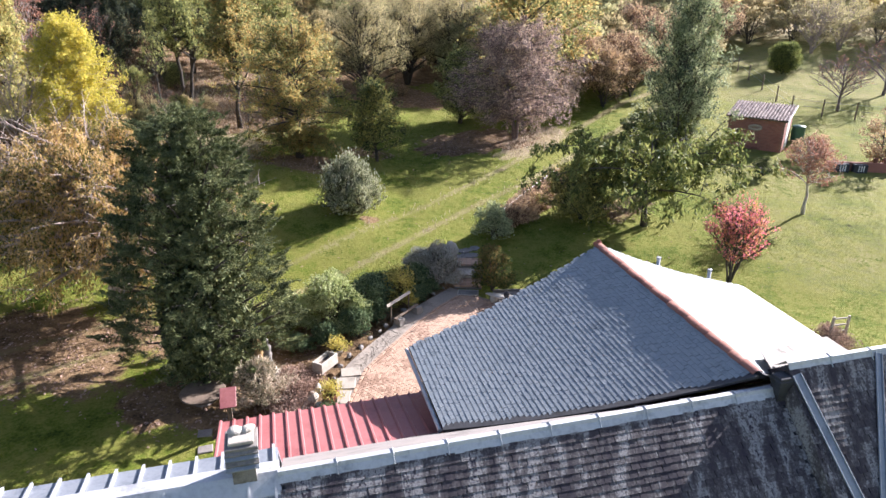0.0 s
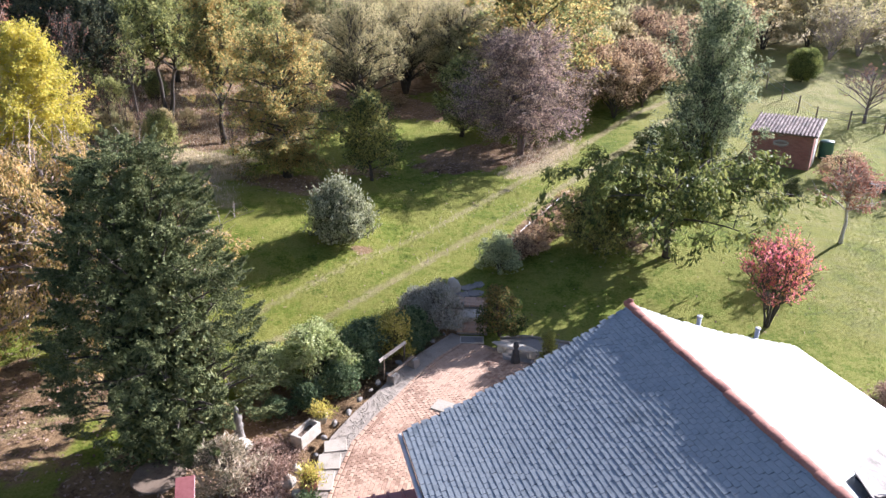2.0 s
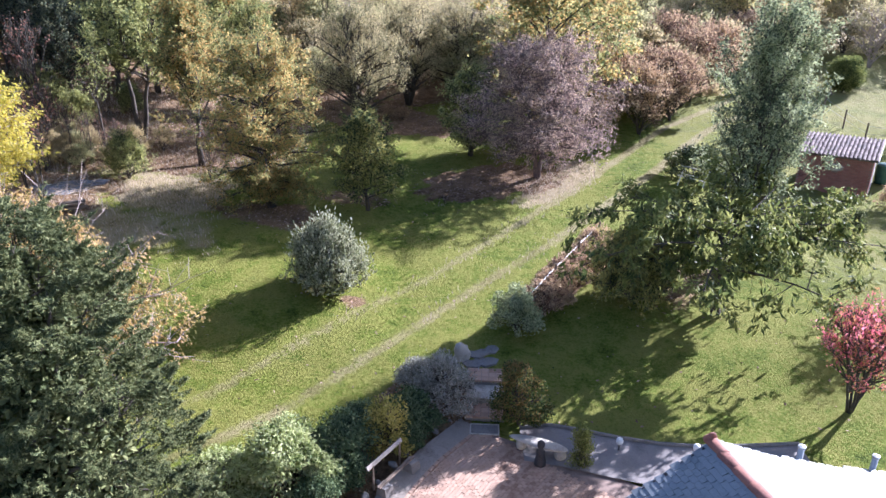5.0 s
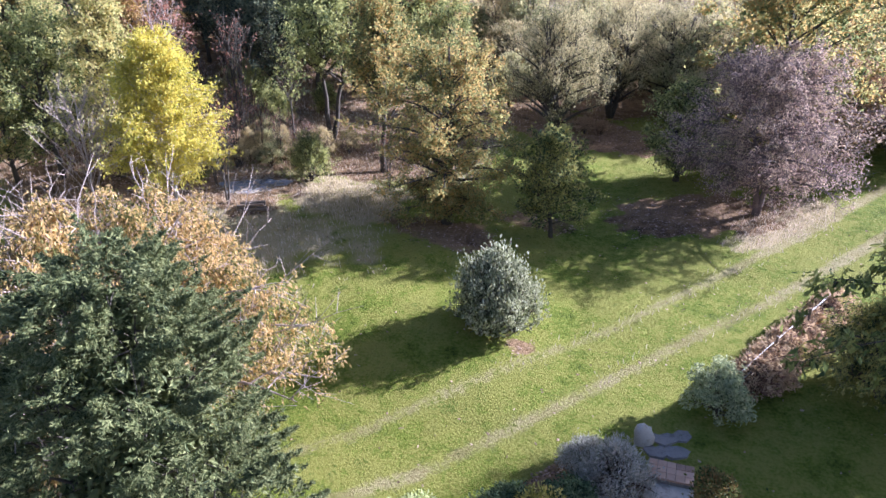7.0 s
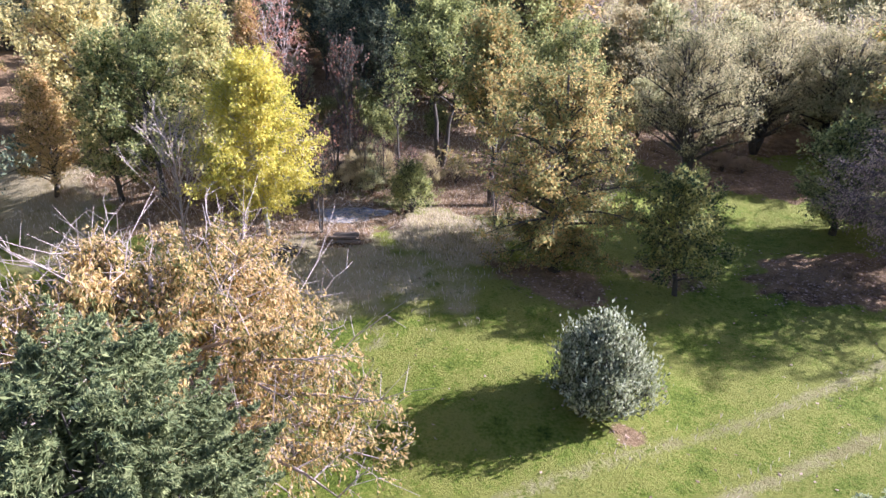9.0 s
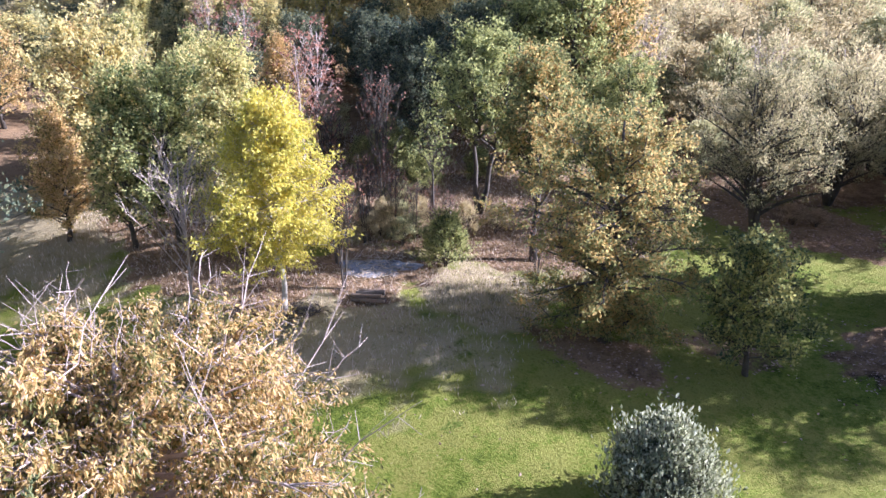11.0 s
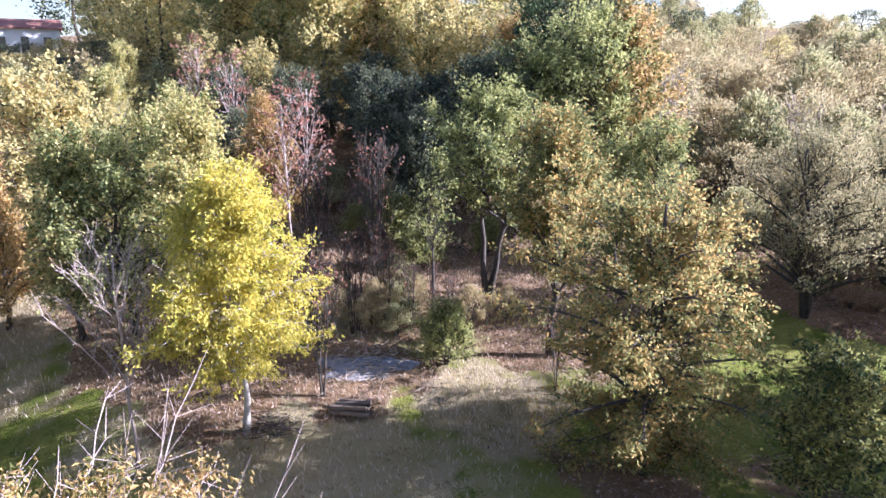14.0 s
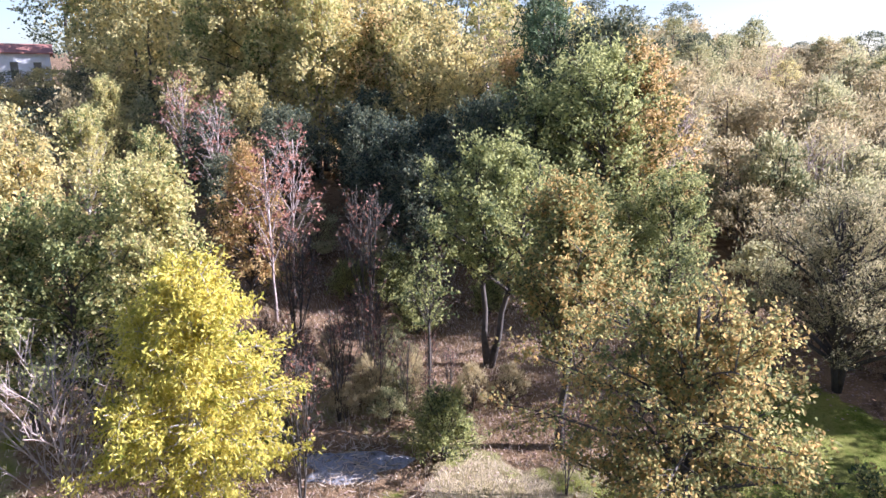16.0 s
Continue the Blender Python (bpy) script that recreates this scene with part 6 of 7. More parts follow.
# edging rocks
for k in range(13):
    s = 3.8 + 0.58 * k + 0.15 * rs.rand()
    x, y, t = along(s, -0.88 - 0.12 * rs.rand())
    q = 0.045 + 0.055 * rs.rand()
    solid("edging_stone", blob(Geo(), (0, 0, 0), (q * (1.1 + 0.6 * rs.rand()), q, q * 0.75), 30 + k, 6, 0.22), GREYSTONE, "rough grey fieldstone edging the flower bed", "stone", (x, y, TZ + 0.03), math.degrees(t) + 90 * rs.rand(), "edging stones")
# bench of planks on stone blocks
bench = thing("garden_bench", "weathered plank bench between stone blocks under shrubs", "bench", (-1.62, 22.75, TZ), 57)
part("seat", box(Geo(), (-0.7, -0.36, 0.28), (0.72, -0.26, 0.315), bevel=0.008), WOODBROWN, bench, "dark narrow seat plank")
part("backrest", box(Geo(), (-0.7, -0.02, -0.055), (0.7, 0.02, 0.055), pose(0, 0.03, 0.72, -24), 0.006), WOOD, bench, "pale grey backrest board")
for x in (-0.5, 0.6):
    part("support", prism(Geo(), [(x - 0.17, -0.52, -0.05), (x + 0.17, -0.54, -0.05), (x + 0.15, -0.2, -0.05), (x - 0.15, -0.18, -0.05)], [(x - 0.13, -0.46, 0.27), (x + 0.14, -0.5, 0.24), (x + 0.12, -0.22, 0.28), (x - 0.12, -0.21, 0.26)]), GREYSTONE, bench, "rough stone block")
    part("back_post", box(Geo(), (x - 0.025, -0.01, -0.05), (x + 0.025, 0.03, 0.7)), WOODBROWN, bench)
# steps up to the lawn
steps = thing("garden_steps", "brick and stone garden steps up to the lawn", "steps", (1.02, 25.15, TZ), -3, kind="structure")
for k, (y0, y1, z, brick) in enumerate([(0.0, 0.75, 0.13, True), (0.72, 1.42, 0.29, False), (1.4, 2.15, 0.45, True)]):
    sp_ = part("step", box(Geo(), (-0.55, y0, -0.3), (0.55, y1, z - 0.055), bevel=0.015), GREYSTONE if k != 1 else SANDSTONE, steps, "stone riser")
    if brick:
        for r in range(3):
            for c in range(5):
                part("brick", box(Geo(), (-0.105, -0.115, -0.06), (0.105, 0.115, 0.0), pose(-0.44 + 0.22 * c, y0 + 0.1 + 0.24 * r, z + rs.randn() * 0.004), 0.008), BRICK, sp_)
    else:
        part("tread", box(Geo(), (-0.57, y0 - 0.03, z - 0.06), (0.57, y1, z), bevel=0.015), SANDSTONE, sp_, "pale stone tread")
mat = thing("doormat", "rubber mat with pale frame at the foot of the steps", "doormat", (1.0, 24.72, TZ + 0.005), -3)
part("mat", box(Geo(), (-0.38, -0.2, 0), (0.38, 0.2, 0.02)), GREYSTONE, mat)
for x0, y0, x1, y1 in ((-0.42, -0.24, 0.42, -0.2), (-0.42, 0.2, 0.42, 0.24), (-0.42, -0.2, -0.38, 0.2), (0.38, -0.2, 0.42, 0.2)):
    part("edge", box(Geo(), (x0, y0, 0), (x1, y1, 0.03)), SANDSTONE, mat, "pale edge strip")
for k, (x, y, w, l) in enumerate([(0.75, 27.75, 0.35, 0.3), (1.25, 27.85, 0.4, 0.28), (0.95, 28.3, 0.42, 0.32), (1.4, 28.5, 0.3, 0.25)]):
    solid("flagstone", prism(Geo(), [(w * math.cos(a) * (0.9 + 0.2 * rs.rand()), l * math.sin(a), -0.05) for a in np.arange(0, 6.2, 1.05)], [(w * 0.95 * math.cos(a), l * 0.95 * math.sin(a), 0.03) for a in np.arange(0, 6.2, 1.05)]), GREYSTONE,
          "flat irregular flagstone set in the grass", "flagstone", (x, y, g1(x, y)), 20 * k, "flagstones")
solid("standing_stone", blob(Geo(), (0, 0, 0.26), (0.28, 0.16, 0.36), 71, 7, 0.34), SANDSTONE, "pale upright boulder beside the steps", "boulder", (0.4, 28.0, g1(0.4, 28.0) - 0.05), 20, smooth=True)
# concrete path round to the right with its kerb
g = Geo()
pth = [(2.0, 24.75, 23.4), (2.9, 24.85, 23.2), (3.8, 24.6, 22.9), (4.74, 24.3, 22.6), (5.8, 24.05, 22.4), (6.82, 23.95, 22.2), (8.2, 24.0, 22.2), (9.6, 24.1, 22.3)]
vv = [(x, y, TZ + 0.03) for x, y, y2 in pth] + [(x, y2, TZ + 0.02) for x, y, y2 in pth]
n_ = len(pth)
g.add(vv, [(i, n_ + i, n_ + i + 1, i + 1) for i in range(n_ - 1)])
g.add([(x, y, z - 0.2) for x, y, z in vv], [(i + 1, n_ + i + 1, n_ + i, i) for i in range(n_ - 1)])
path_ = solid("concrete_path", g, CONCRETE, "curving pale concrete path beside the lawn", "path", kind="structure")
part("kerb", tube(Geo(), [(x, y + 0.04, TZ + 0.06) for x, y, y2 in pth], 0.055, 6), GREYSTONE, path_, "low stone kerb")
low = thing("rustic_bench", "low seat of rough pale stone slabs", "bench", (2.5, 23.75, TZ), -24)
part("seat_slab", blob(Geo(), (-0.05, 0, 0.3), (0.8, 0.2, 0.06), 90, 10, 0.08), SANDSTONE, low)
for x in (-0.55, 0.5):
    part("support", blob(Geo(), (x, 0, 0.12), (0.16, 0.16, 0.18), 91 + int(x * 10), 8, 0.1), SANDSTONE, low)
orn = Geo()
lathe(orn, [(0.16, 0), (0.15, 0.12), (0.11, 0.3), (0.12, 0.42), (0.05, 0.5), (0.10, 0.58), (0.10, 0.68), (0.03, 0.76)], 12)
solid("garden_ornament", orn, BLACK, "dark upright garden ornament", "ornament", (2.4, 23.3, TZ), smooth=True)
for x, y in ((4.6, 23.85), (6.6, 23.6)):
    lp = thing("globe_lamp", "small pale globe garden lamp on short stem", "lamp", (x, y, TZ + 0.02), group="globe lamps")
    part("stem", tube(Geo(), [(0, 0, 0), (0, 0, 0.22)], 0.02, 8), BLACK, lp)
    part("globe", lathe(Geo(), [(0.03, 0.2), (0.08, 0.24), (0.1, 0.31), (0.08, 0.38), (0.01, 0.41)], 14), WHITE, lp, smooth=True)
# trough and pots
tr = thing("stone_trough", "rectangular pale stone trough", "trough", (-3.85, 19.3, TZ - 0.02), 62)
g = Geo()
for lo, hi in (((-0.42, -0.2, 0), (0.42, 0.2, 0.08)), ((-0.42, -0.2, 0.08), (0.42, -0.14, 0.36)), ((-0.42, 0.14, 0.08), (0.42, 0.2, 0.36)), ((-0.42, -0.14, 0.08), (-0.35, 0.14, 0.36)), ((0.35, -0.14, 0.08), (0.42, 0.14, 0.36))):
    box(g, lo, hi, None, 0.01)
part("basin", g, SANDSTONE, tr)
part("soil", box(Geo(), (-0.345, -0.135, 0.09), (0.345, 0.135, 0.2)), SOIL, tr, "dark soil")


def potted(name, label, at, r, h, mat, leaf, seed, ph):
    ob = thing(name, label, "plant pot", (at[0], at[1], TZ))
    part("pot", lathe(Geo(), [(r * 0.75, 0), (r * 0.95, h * 0.8), (r * 1.08, h * 0.85), (r * 1.08, h), (r * 0.9, h), (r * 0.85, h * 0.85), (0.01, h * 0.84)], 18), mat, ob, smooth=True)
    w, c = build_tree(seed=seed, h=ph, R=r * 1.2, lo=0.0, env="dome", limbs=16, twigs=4, n=500, size=0.09, aspect=0.4, trunk=0.02, spread=0.06, stems=3, hang=-0.3)
    c.v = [v + np.array([0, 0, h * 0.8]) for v in c.v]
    part("plant", c, leaf, ob)
    return ob


potted("clay_pot", "square-shouldered clay pot with yellow-green plant", (-3.35, 17.25), 0.23, 0.38, TERRA, L_GOLD, 201, 0.35)
potted("small_pot", "small terracotta pot with sparse plant", (-3.3, 16.6), 0.15, 0.24, TERRA, L_DEEP, 202, 0.15)
potted("stone_pot", "pale stone pot with golden plant by the trough", (-3.55, 20.05), 0.2, 0.22, SANDSTONE, L_GOLD, 203, 0.4)
for k, (x, y, q) in enumerate([(-3.85, 17.9, 0.16), (-3.95, 17.45, 0.2), (-3.7, 17.0, 0.15), (-4.0, 16.7, 0.18)]):
    solid("pale_rock", blob(Geo(), (0, 0, q * 0.5), (q, q * 0.8, q * 0.9), 120 + k), SANDSTONE, "jagged pale rock among dry plants", "rock", (x, y, TZ), 40 * k, "pale rocks")
# statue pair on rocks, plain shapes
g = Geo()
lathe(g, [(0.17, 0), (0.16, 0.15), (0.13, 0.4), (0.15, 0.58), (0.11, 0.66), (0.14, 0.78), (0.13, 0.9), (0.05, 0.97), (0.075, 1.03), (0.08, 1.1), (0.02, 1.18)], 12)
solid("stone_statue", g, GREYSTONE, "grey stone garden statue", "statue", (-5.66, 19.15, TZ - 0.02), smooth=True)
g = Geo()
lathe(g, [(0.24, 0), (0.24, 0.25), (0.18, 0.5), (0.2, 0.75), (0.13, 0.95), (0.1, 1.1), (0.02, 1.25)], 10)
solid("ochre_statue", g, surface("ochre_stone", [(0.30, 0.15, 0.09), (0.42, 0.24, 0.13), (0.52, 0.36, 0.16)], 5, 20, 0.9, bump=0.5), "ochre and rust garden statue among leaves", "statue", (-6.0, 19.3, TZ - 0.02), smooth=True)
solid("statue_base_rock", blob(Geo(), (0, 0, 0.12), (0.36, 0.28, 0.2), 131), SANDSTONE, "pale lichened rock before the statues", "rock", (-5.55, 18.75, TZ))
# small tiled hood, stepping stones and round table on the shaded grass
hood = thing("tiled_hood", "little red tiled roof on a post", "garden shelter", (-6.0, 16.1, GROUND_Z), 14.8)
part("post", box(Geo(), (-0.06, -0.06, 0), (0.06, 0.06, 1.0)), WOODBROWN, hood)
for k in range(4):
    part("roof_tile", box(Geo(), (-0.22, -0.09, 0), (0.22, 0.1, 0.025), pose(0, 0.26 - 0.155 * k, 1.17 - 0.06 * k, 22), 0.008), REDMETAL, hood, "red roof tile")
for k, (x, y) in enumerate([(-6.73, 15.95), (-6.5, 15.25), (-6.2, 14.6)]):
    solid("stepping_stone", box(Geo(), (-0.2, -0.16, -0.04), (0.2, 0.16, 0.03), bevel=0.015), CONCRETE, "square pale stepping stone in the grass", "stepping stone", (x, y, GROUND_Z + 0.01), 12 + 5 * k, "stepping stones")
tb = thing("round_table", "low round stone slab table, shade put into its dark top", "table", (-7.25, 17.5, GROUND_Z))
# dark brown top colour stands in for tree shade on the slab
part("tabletop", lathe(Geo(), [(0.05, 0.3), (0.66, 0.31), (0.68, 0.34), (0.66, 0.37), (0.05, 0.38)], 28), WOODBROWN, tb, smooth=False)
part("pedestal", lathe(Geo(), [(0.3, 0), (0.2, 0.08), (0.18, 0.25), (0.25, 0.31)], 16), GREYSTONE, tb)

# shrubs of the border
B = dict(lo=0.0, env="dome", limbs=34, twigs=6, trunk=0.06, spread=0.11, stems=4, gap=0.15, inner=0.65, wig=0.1)
plant("variegated_shrub", "pale variegated shrub in the border", "shrub", (-4.0, 22.35), L_VARIEG, seed=301, h=1.85, R=1.1, n=13000, size=0.1, aspect=0.5, hang=0.2, **B)
plant("spilling_shrub", "loose pale green shrub under the yew", "shrub", (-5.6, 22.0), L_VARIEG, seed=302, h=1.3, R=0.9, n=5000, size=0.1, aspect=0.5, hang=0.2, **B)
plant("laurel_bush", "dark green laurel in the border", "shrub", (-3.0, 22.9), L_DEEP, seed=303, h=1.25, R=0.85, n=5000, size=0.11, aspect=0.45, hang=0.1, group="dark border shrubs", **B)
for x, y, q in ((-2.6, 23.6, 1.0), (-2.4, 24.6, 0.75), (-1.1, 25.0, 0.85), (-3.1, 21.6, 0.75), (-4.0, 20.9, 0.6), (-0.95, 24.1, 0.5), (-3.5, 23.2, 0.75), (-2.45, 22.6, 0.65), (-0.5, 24.8, 0.45), (-4.9, 20.4, 0.5)):
    again(bpy.data.objects["laurel_bush"], (x, y), rs.rand() * 6, (q, q))
plant("golden_shrub", "golden-yellow upright shrub in the border", "shrub", (-1.75, 24.15), L_GOLD, seed=304, h=1.3, R=0.66, n=4200, size=0.09, aspect=0.5, hang=-0.3, **B)
plant("lavender_bush", "grey lavender bush with spiky stems by the steps", "shrub", (-0.15, 26.0), L_GREY, seed=305, h=1.25, R=0.95, n=9000, size=0.13, aspect=0.18, hang=-0.5, group="grey shrubs", **B)
again(bpy.data.objects["lavender_bush"], (-0.95, 26.5), 2.0, (0.8, 0.75))
plant("firethorn_bush", "upright rust and green firethorn bush beside the steps", "shrub", (2.0, 25.05), L_FIRE, seed=306, h=1.75, R=0.68, n=8000, size=0.075, aspect=0.5, hang=-0.2, **{**B, "env": "tall"})
plant("corner_bush", "grey-green bush at the corner of the dry hedge", "shrub", (2.3, 29.6), L_EUCA, seed=307, h=1.5, R=0.72, n=4500, size=0.12, aspect=0.4, hang=0.1, **B)
plant("cypress_cone", "small pointed green conifer beside the path", "shrub", (3.45, 23.25), L_SUMAC, seed=308, h=1.15, R=0.3, n=2600, size=0.07, aspect=0.35, hang=-0.6, **{**B, "env": "cone", "spread": 0.05, "stems": 1})
plant("box_ball", "dark clipped box ball on the lawn", "shrub", (18.1, 37.7), L_YEW, seed=309, h=1.05, R=0.45, n=3500, size=0.07, aspect=0.5, hang=-0.2, **{**B, "env": "tall", "spread": 0.05, "wig": 0.03})
plant("round_bush", "large clipped round green bush on the far lawn", "bush", (30.2, 62.6), L_SUMAC, seed=310, h=2.6, R=1.2, n=13000, size=0.11, aspect=0.5, hang=-0.2, fill=2000, clumps=200, ragged=0.0, **{**B, "env": "tall", "wig": 0.03, "gap": 0.0})
plant("fruit_tree", "bare grey fruit tree with spreading twigs", "tree", (29.6, 51.6), L_RUSSET, BARK_PLUM, seed=311, h=3.7, R=2.3, lo=0.22, env="vase", limbs=26, twigs=6, n=420, size=0.1, trunk=0.1, rise=0.45, hang=0.0, group="fruit trees", sub=6, reach=0.3, lift=0.4, bare=0.6)
again(bpy.data.objects["fruit_tree"], (35.5, 56.0), 2.0, (1.15, 1.1))
plant("hazel_shrub", "thin russet shrub beside the low wall", "shrub", (26.0, 39.6), L_BRAMBLE, seed=312, h=3.0, R=1.3, n=2200, size=0.14, aspect=0.6, hang=0.1, **{**B, "env": "vase"})
plant("rose_tangle", "tangled rose with yellow and russet leaves behind the wall", "shrub", (22.3, 40.6), L_BRAMBLE, seed=313, h=1.5, R=1.2, n=2200, size=0.12, aspect=0.5, hang=0.1, **B)
plant("dry_grass_clump", "tall clump of dry straw-coloured grasses and stems", "grass", (-5.5, 17.4), L_STRAW, seed=314, h=1.3, R=0.75, n=3500, size=0.2, aspect=0.12, hang=-0.4, **B)
plant("seedhead_clump", "low clump of pinkish dry seed heads", "grass", (-4.6, 17.4), L_DRY, seed=315, h=0.5, R=0.75, n=4000, size=0.08, aspect=0.4, hang=-0.1, group="dry clumps", **B)
again(bpy.data.objects["seedhead_clump"], (-4.7, 18.5), 2.0, (0.95, 0.7))
again(bpy.data.objects["seedhead_clump"], (-4.3, 16.5), 4.0, (0.9, 0.8))
# dry bracken along the wire fence
plant("dry_bracken", "russet dry bracken along the wire fence", "bracken", (3.3, 30.9), L_BRAMBLE, seed=316, h=1.05, R=0.62, n=3600, size=0.16, aspect=0.25, hang=0.1, group="bracken along the fence", **B)
for k in range(1, 7):
    again(bpy.data.objects["dry_bracken"], (3.3 + 0.52 * k, 30.9 + 0.85 * k), 1.3 * k, (1.0 + 0.1 * rs.rand(), 0.95 + 0.25 * rs.rand()))
fence = thing("wire_fence", "old wire fence with dark wooden posts", "fence", (0, 0, 0))
fp = [(2.7, 29.9), (3.9, 31.9), (5.1, 33.9), (6.3, 35.9)]
for x, y in fp:
    part("post", tube(Geo(), [(x, y, g1(x, y) - 0.2), (x + 0.03, y, g1(x, y) + 1.35)], [0.05, 0.04], 7), WOODBROWN, fence)
for h_ in (0.5, 0.85, 1.2):
    part("wire", tube(Geo(), [(x, y, g1(x, y) + h_) for x, y in fp], 0.006, 4), ZINC, fence)
ff = thing("field_fence", "wire fence with wooden posts across the far lawn", "fence", (0, 0, 0))
fp = [(26.6, 63.5), (26.4, 60.5), (26.2, 57.2), (26.0, 54.0), (25.8, 51.0), (27.6, 50.0), (29.6, 49.2), (31.6, 48.6), (33.6, 48.0), (35.6, 47.4)]
for x, y in fp:
    part("post", tube(Geo(), [(x, y, g1(x, y) - 0.2), (x, y, g1(x, y) + 1.25)], [0.06, 0.05], 7), WOODBROWN, ff)
for h_ in (0.6, 1.05):
    part("wire", tube(Geo(), [(x, y, g1(x, y) + h_) for x, y in fp], 0.007, 4), ZINC, ff)
# low garden wall with cold frame
wl = thing("garden_wall", "low dark brick garden wall with cold frames", "wall", (22.4, 38.9, g1(23, 38.5) - 0.05), -9)
part("wall", box(Geo(), (0, 0, 0), (9, 0.25, 0.55), bevel=0.02), SHEDBRICK, wl)
for x in (0.35, 1.35, 4.2):
    fr = part("cold_frame", box(Geo(), (x, -0.35, 0), (x + 0.75, -0.02, 0.5), bevel=0.02), BLACK, wl, "dark cold frame with white slats")
    for q in (0.25, 0.38, 0.51):
        part("slat", box(Geo(), (x + q, -0.38, 0.1), (x + q + 0.05, -0.352, 0.45)), WHITE, fr)
for k in range(5):
    solid("clay_flowerpot", lathe(Geo(), [(0.1, 0), (0.15, 0.22), (0.16, 0.25), (0.12, 0.25), (0.01, 0.2)], 12), TERRA, "empty flowerpot on the garden wall", "plant pot", tuple(wl.matrix_basis @ Vector((2.6 + 0.55 * k, 0.12, 0.55))), group="flowerpots on the wall")
# white metal trestle beside the dark clipped shrub
ts = thing("metal_trestle", "white painted metal trestle beside the dark shrub", "trestle", (12.9, 43.6, g1(12.9, 43.6)), 40)
for y in (-0.7, 0.7):
    part("leg", tube(Geo(), [(-0.45, y, 0), (0, y, 1.0), (0.45, y, 0)], 0.025, 6), WHITE, ts)
for x, z in ((0, 1.0), (-0.22, 0.5), (0.22, 0.5)):
    part("rail", tube(Geo(), [(x, -0.9, z), (x, 0.9, z)], 0.03, 6), WHITE, ts)
# trellis by the red bush
tl = thing("trellis", "small wooden trellis with two posts and rungs", "trellis", (13.9, 21.2, g1(14, 21)), 10)
for x in (-0.3, 0.3):
    part("post", box(Geo(), (x - 0.035, -0.035, -0.1), (x + 0.035, 0.035, 0.95)), WOOD, tl)
for z in (0.35, 0.6, 0.85):
    part("rung", box(Geo(), (-0.34, -0.02, z), (0.34, 0.02, z + 0.045)), WOOD, tl)
again(bpy.data.objects["seedhead_clump"], (13.6, 21.0), 1.0, (0.9, 0.9))
# patch of pale ash and silt in the clearing
g = Geo()
ra = np.random.RandomState(61)
ang = np.linspace(0, 2 * np.pi, 40, endpoint=False)
edge_r = 1 + 0.16 * np.sin(3 * ang + 1) + 0.12 * np.sin(5 * ang + 2) + 0.08 * np.sin(9 * ang)
rings = []
for q, lift_ in ((0.12, 0.05), (0.4, 0.06), (0.7, 0.05), (0.9, 0.03), (1.0, -0.05)):
    x_ = -17.2 + q * edge_r * (1.6 * np.cos(ang) * 0.68 - 0.75 * np.sin(ang) * 0.73)
    y_ = 38.2 + q * edge_r * (1.6 * np.cos(ang) * 0.73 + 0.75 * np.sin(ang) * 0.68)
    rings.append(np.stack([x_, y_, gz(x_, y_) + lift_ + ra.randn(40) * 0.012], -1))
i, j = np.meshgrid(np.arange(4), np.arange(40), indexing="ij")
g.add(np.concatenate(rings), np.stack([i * 40 + j, (i + 1) * 40 + j, (i + 1) * 40 + (j + 1) % 40, i * 40 + (j + 1) % 40], -1).reshape(-1, 4))
g.f.append(np.array([np.arange(40)]))
solid("ash_patch", g, ASH, "pale blue-grey patch of ash and silt among dry stems", "ash", smooth=True)
rd = np.random.RandomState(62)
x_, y_ = -17.2 + rd.randn(420) * 0.85, 38.2 + rd.randn(420) * 0.85
solid("dry_debris", leaves(Geo(), np.stack([x_, y_, gz(x_, y_) + 0.07 + 0.05 * rd.rand(420)], -1), rand_dirs(rd, 420) * np.array([1, 1, 0.25]), 0.34, 0.09, rd, 0.05), L_STRAW, "dry broken stems strewn over the ash", "stems", kind="stuff")
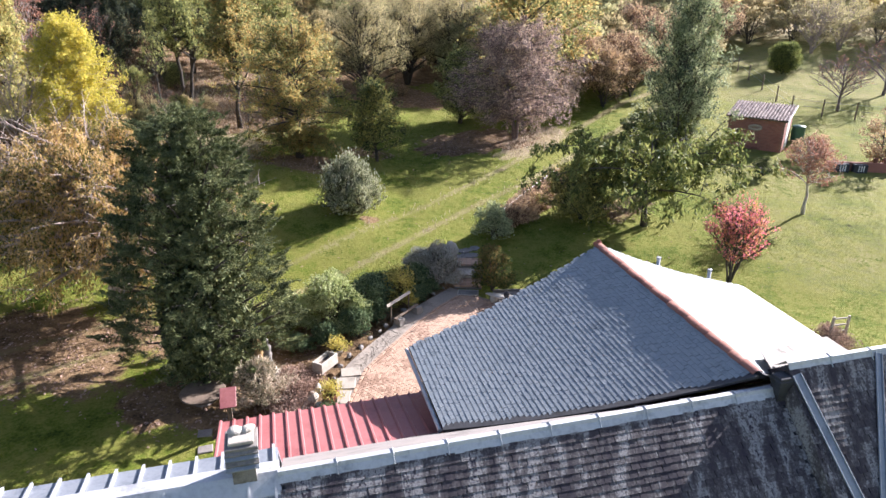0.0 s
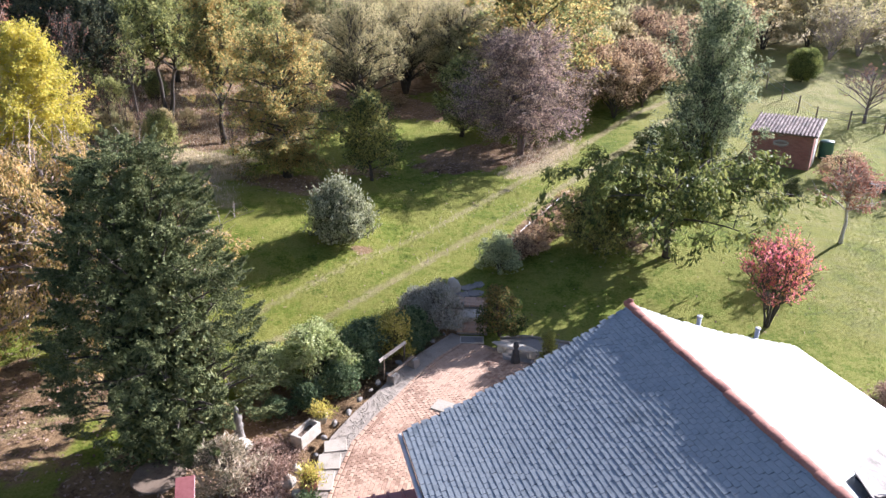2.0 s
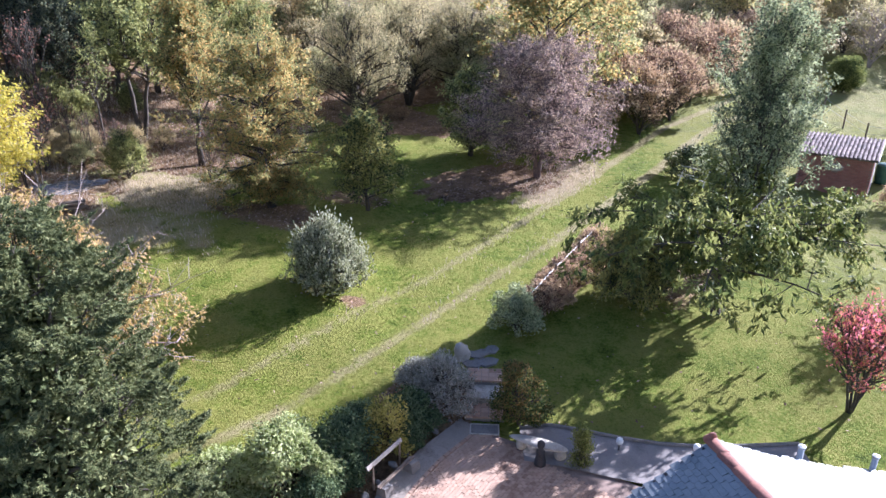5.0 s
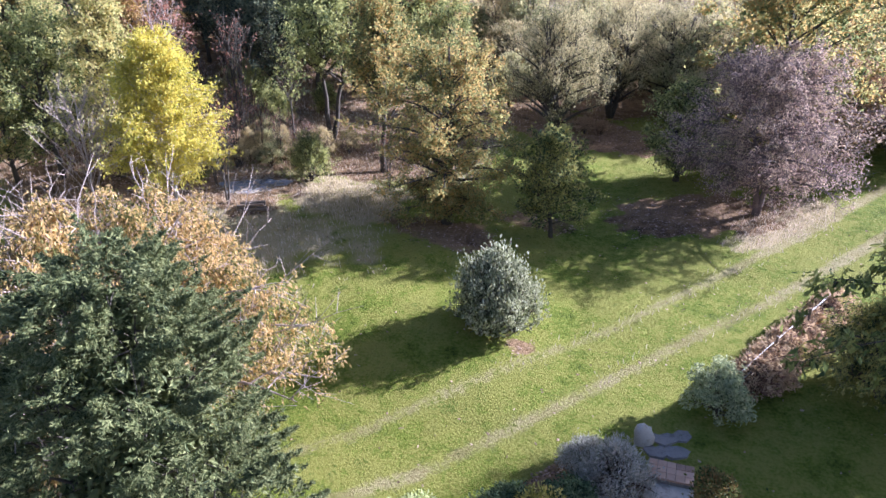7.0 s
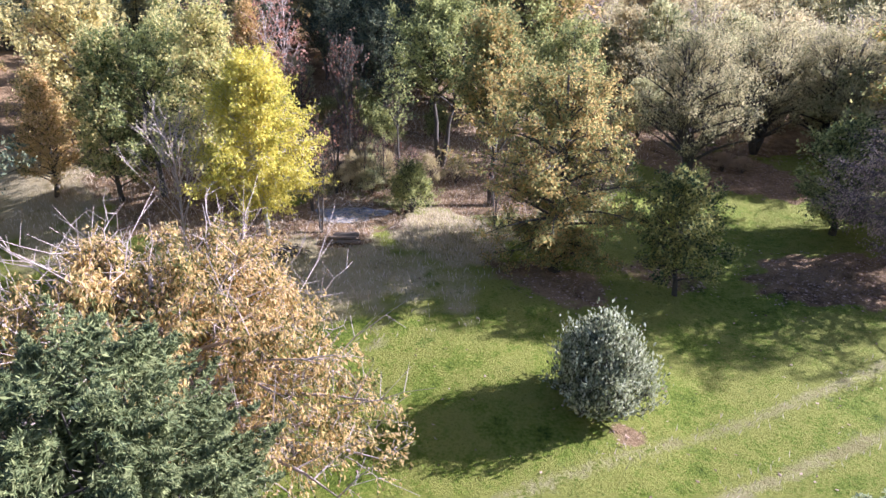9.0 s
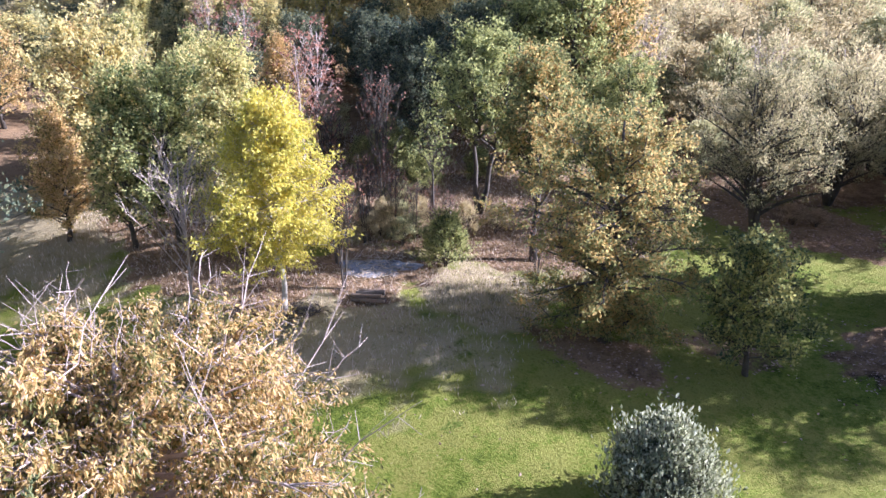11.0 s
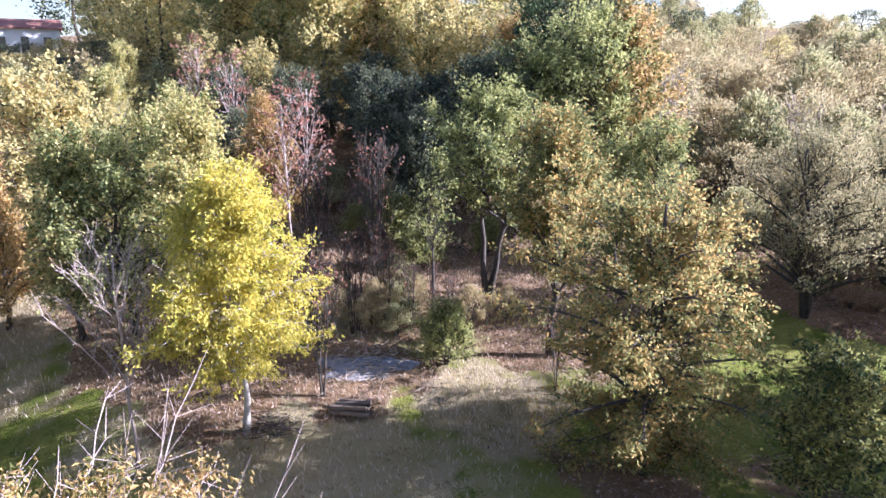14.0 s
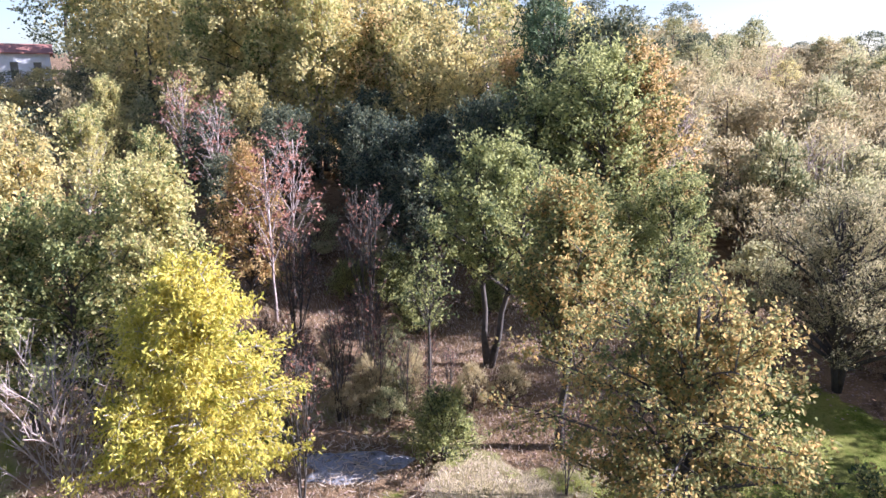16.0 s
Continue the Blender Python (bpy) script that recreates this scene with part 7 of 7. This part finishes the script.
# log pile and stumps at the wood's edge
lg = thing("log_pile", "small heap of dark cut logs", "logs", (-16.0, 36.0, g1(-16.0, 36.0)), 20)
for k in range(7):
    x, z = -0.3 + 0.22 * (k % 4), 0.09 + 0.15 * (k // 4)
    part("log", tube(Geo(), [(-0.6 + 0.2 * rs.rand(), x, z), (0.5 + 0.2 * rs.rand(), x + 0.08 * rs.randn(), z + 0.03)], [0.085, 0.07], 8), BARK if k % 2 else WOODBROWN, lg)
heap = thing("brush_heap", "heap of dark cut twigs at a tree's foot", "twigs", (-17.3, 34.0, g1(-17.3, 34.0)))
rb = np.random.RandomState(5)
for k in range(90):
    a_, d_ = rb.randn(3) * np.array([0.42, 0.32, 0.06]), rand_dirs(rb, 1)[0] * np.array([1, 1, 0.25])
    a_[2] = 0.06 + abs(a_[2]) + 0.16 * rb.rand()
    part("twig", tube(Geo(), [a_ - d_ * 0.3, a_ + rb.randn(3) * 0.02, a_ + d_ * 0.3], [0.014, 0.010, 0.005], 5), BARK, heap)


# ---- grass, fallen leaves ----
def scatter(name, label, cat, mat, count, box_, size, aspect, weight, up, seed):
    r = np.random.RandomState(seed)
    x = box_[0] + (box_[1] - box_[0]) * r.rand(count * 3)
    y = box_[2] + (box_[3] - box_[2]) * r.rand(count * 3)
    k = r.rand(count * 3) < weight(x, y)
    x, y = x[k][:count], y[k][:count]
    z = gz(x, y)
    n = len(x)
    P = np.stack([x, y, z + (size * 0.4 * up + 0.012)], -1)
    D = rand_dirs(r, n) * np.array([1, 1, 0.15])
    D = D * (1 - 0.75 * up) + np.array([0, 0, 1.0]) * up
    g = leaves(Geo(), P, D, size, aspect, r, 0.1, None if up else (0, 0, 1.0))
    return solid(name, g, mat, label, cat, kind="stuff")


def lawn_w(x, y):
    z = zones(x, y)
    inside_terrace = (y < 24.6) & (x > -4.2) & (x < 9.5)
    return np.clip(1 - 1.3 * z[:, 0] - 0.8 * z[:, 1] - 0.3 * z[:, 2], 0, 1) * (~inside_terrace)


scatter("grass", "short mown lawn grass", "grass", L_GRASS, 70000, (-14, 22, 22, 50), 0.045, 0.25, lawn_w, 0.8, 401)
scatter("tall_grass", "long dry grass at the wood's edge", "grass", L_STRAW, 42000, (-30, 8, 30, 58), 0.2, 0.1, lambda x, y: np.clip(zones(x, y)[:, 2] * 1.2 - 0.25, 0, 1), 0.75, 402)
scatter("fallen_leaves", "brown fallen leaves on the ground", "leaves", L_DRY, 40000, (-30, 14, 14, 60), 0.11, 0.65, lambda x, y: np.clip(zones(x, y)[:, 0], 0.015, 1) * ((y > 24.8) | (x < -4.2)), 0.0, 403)
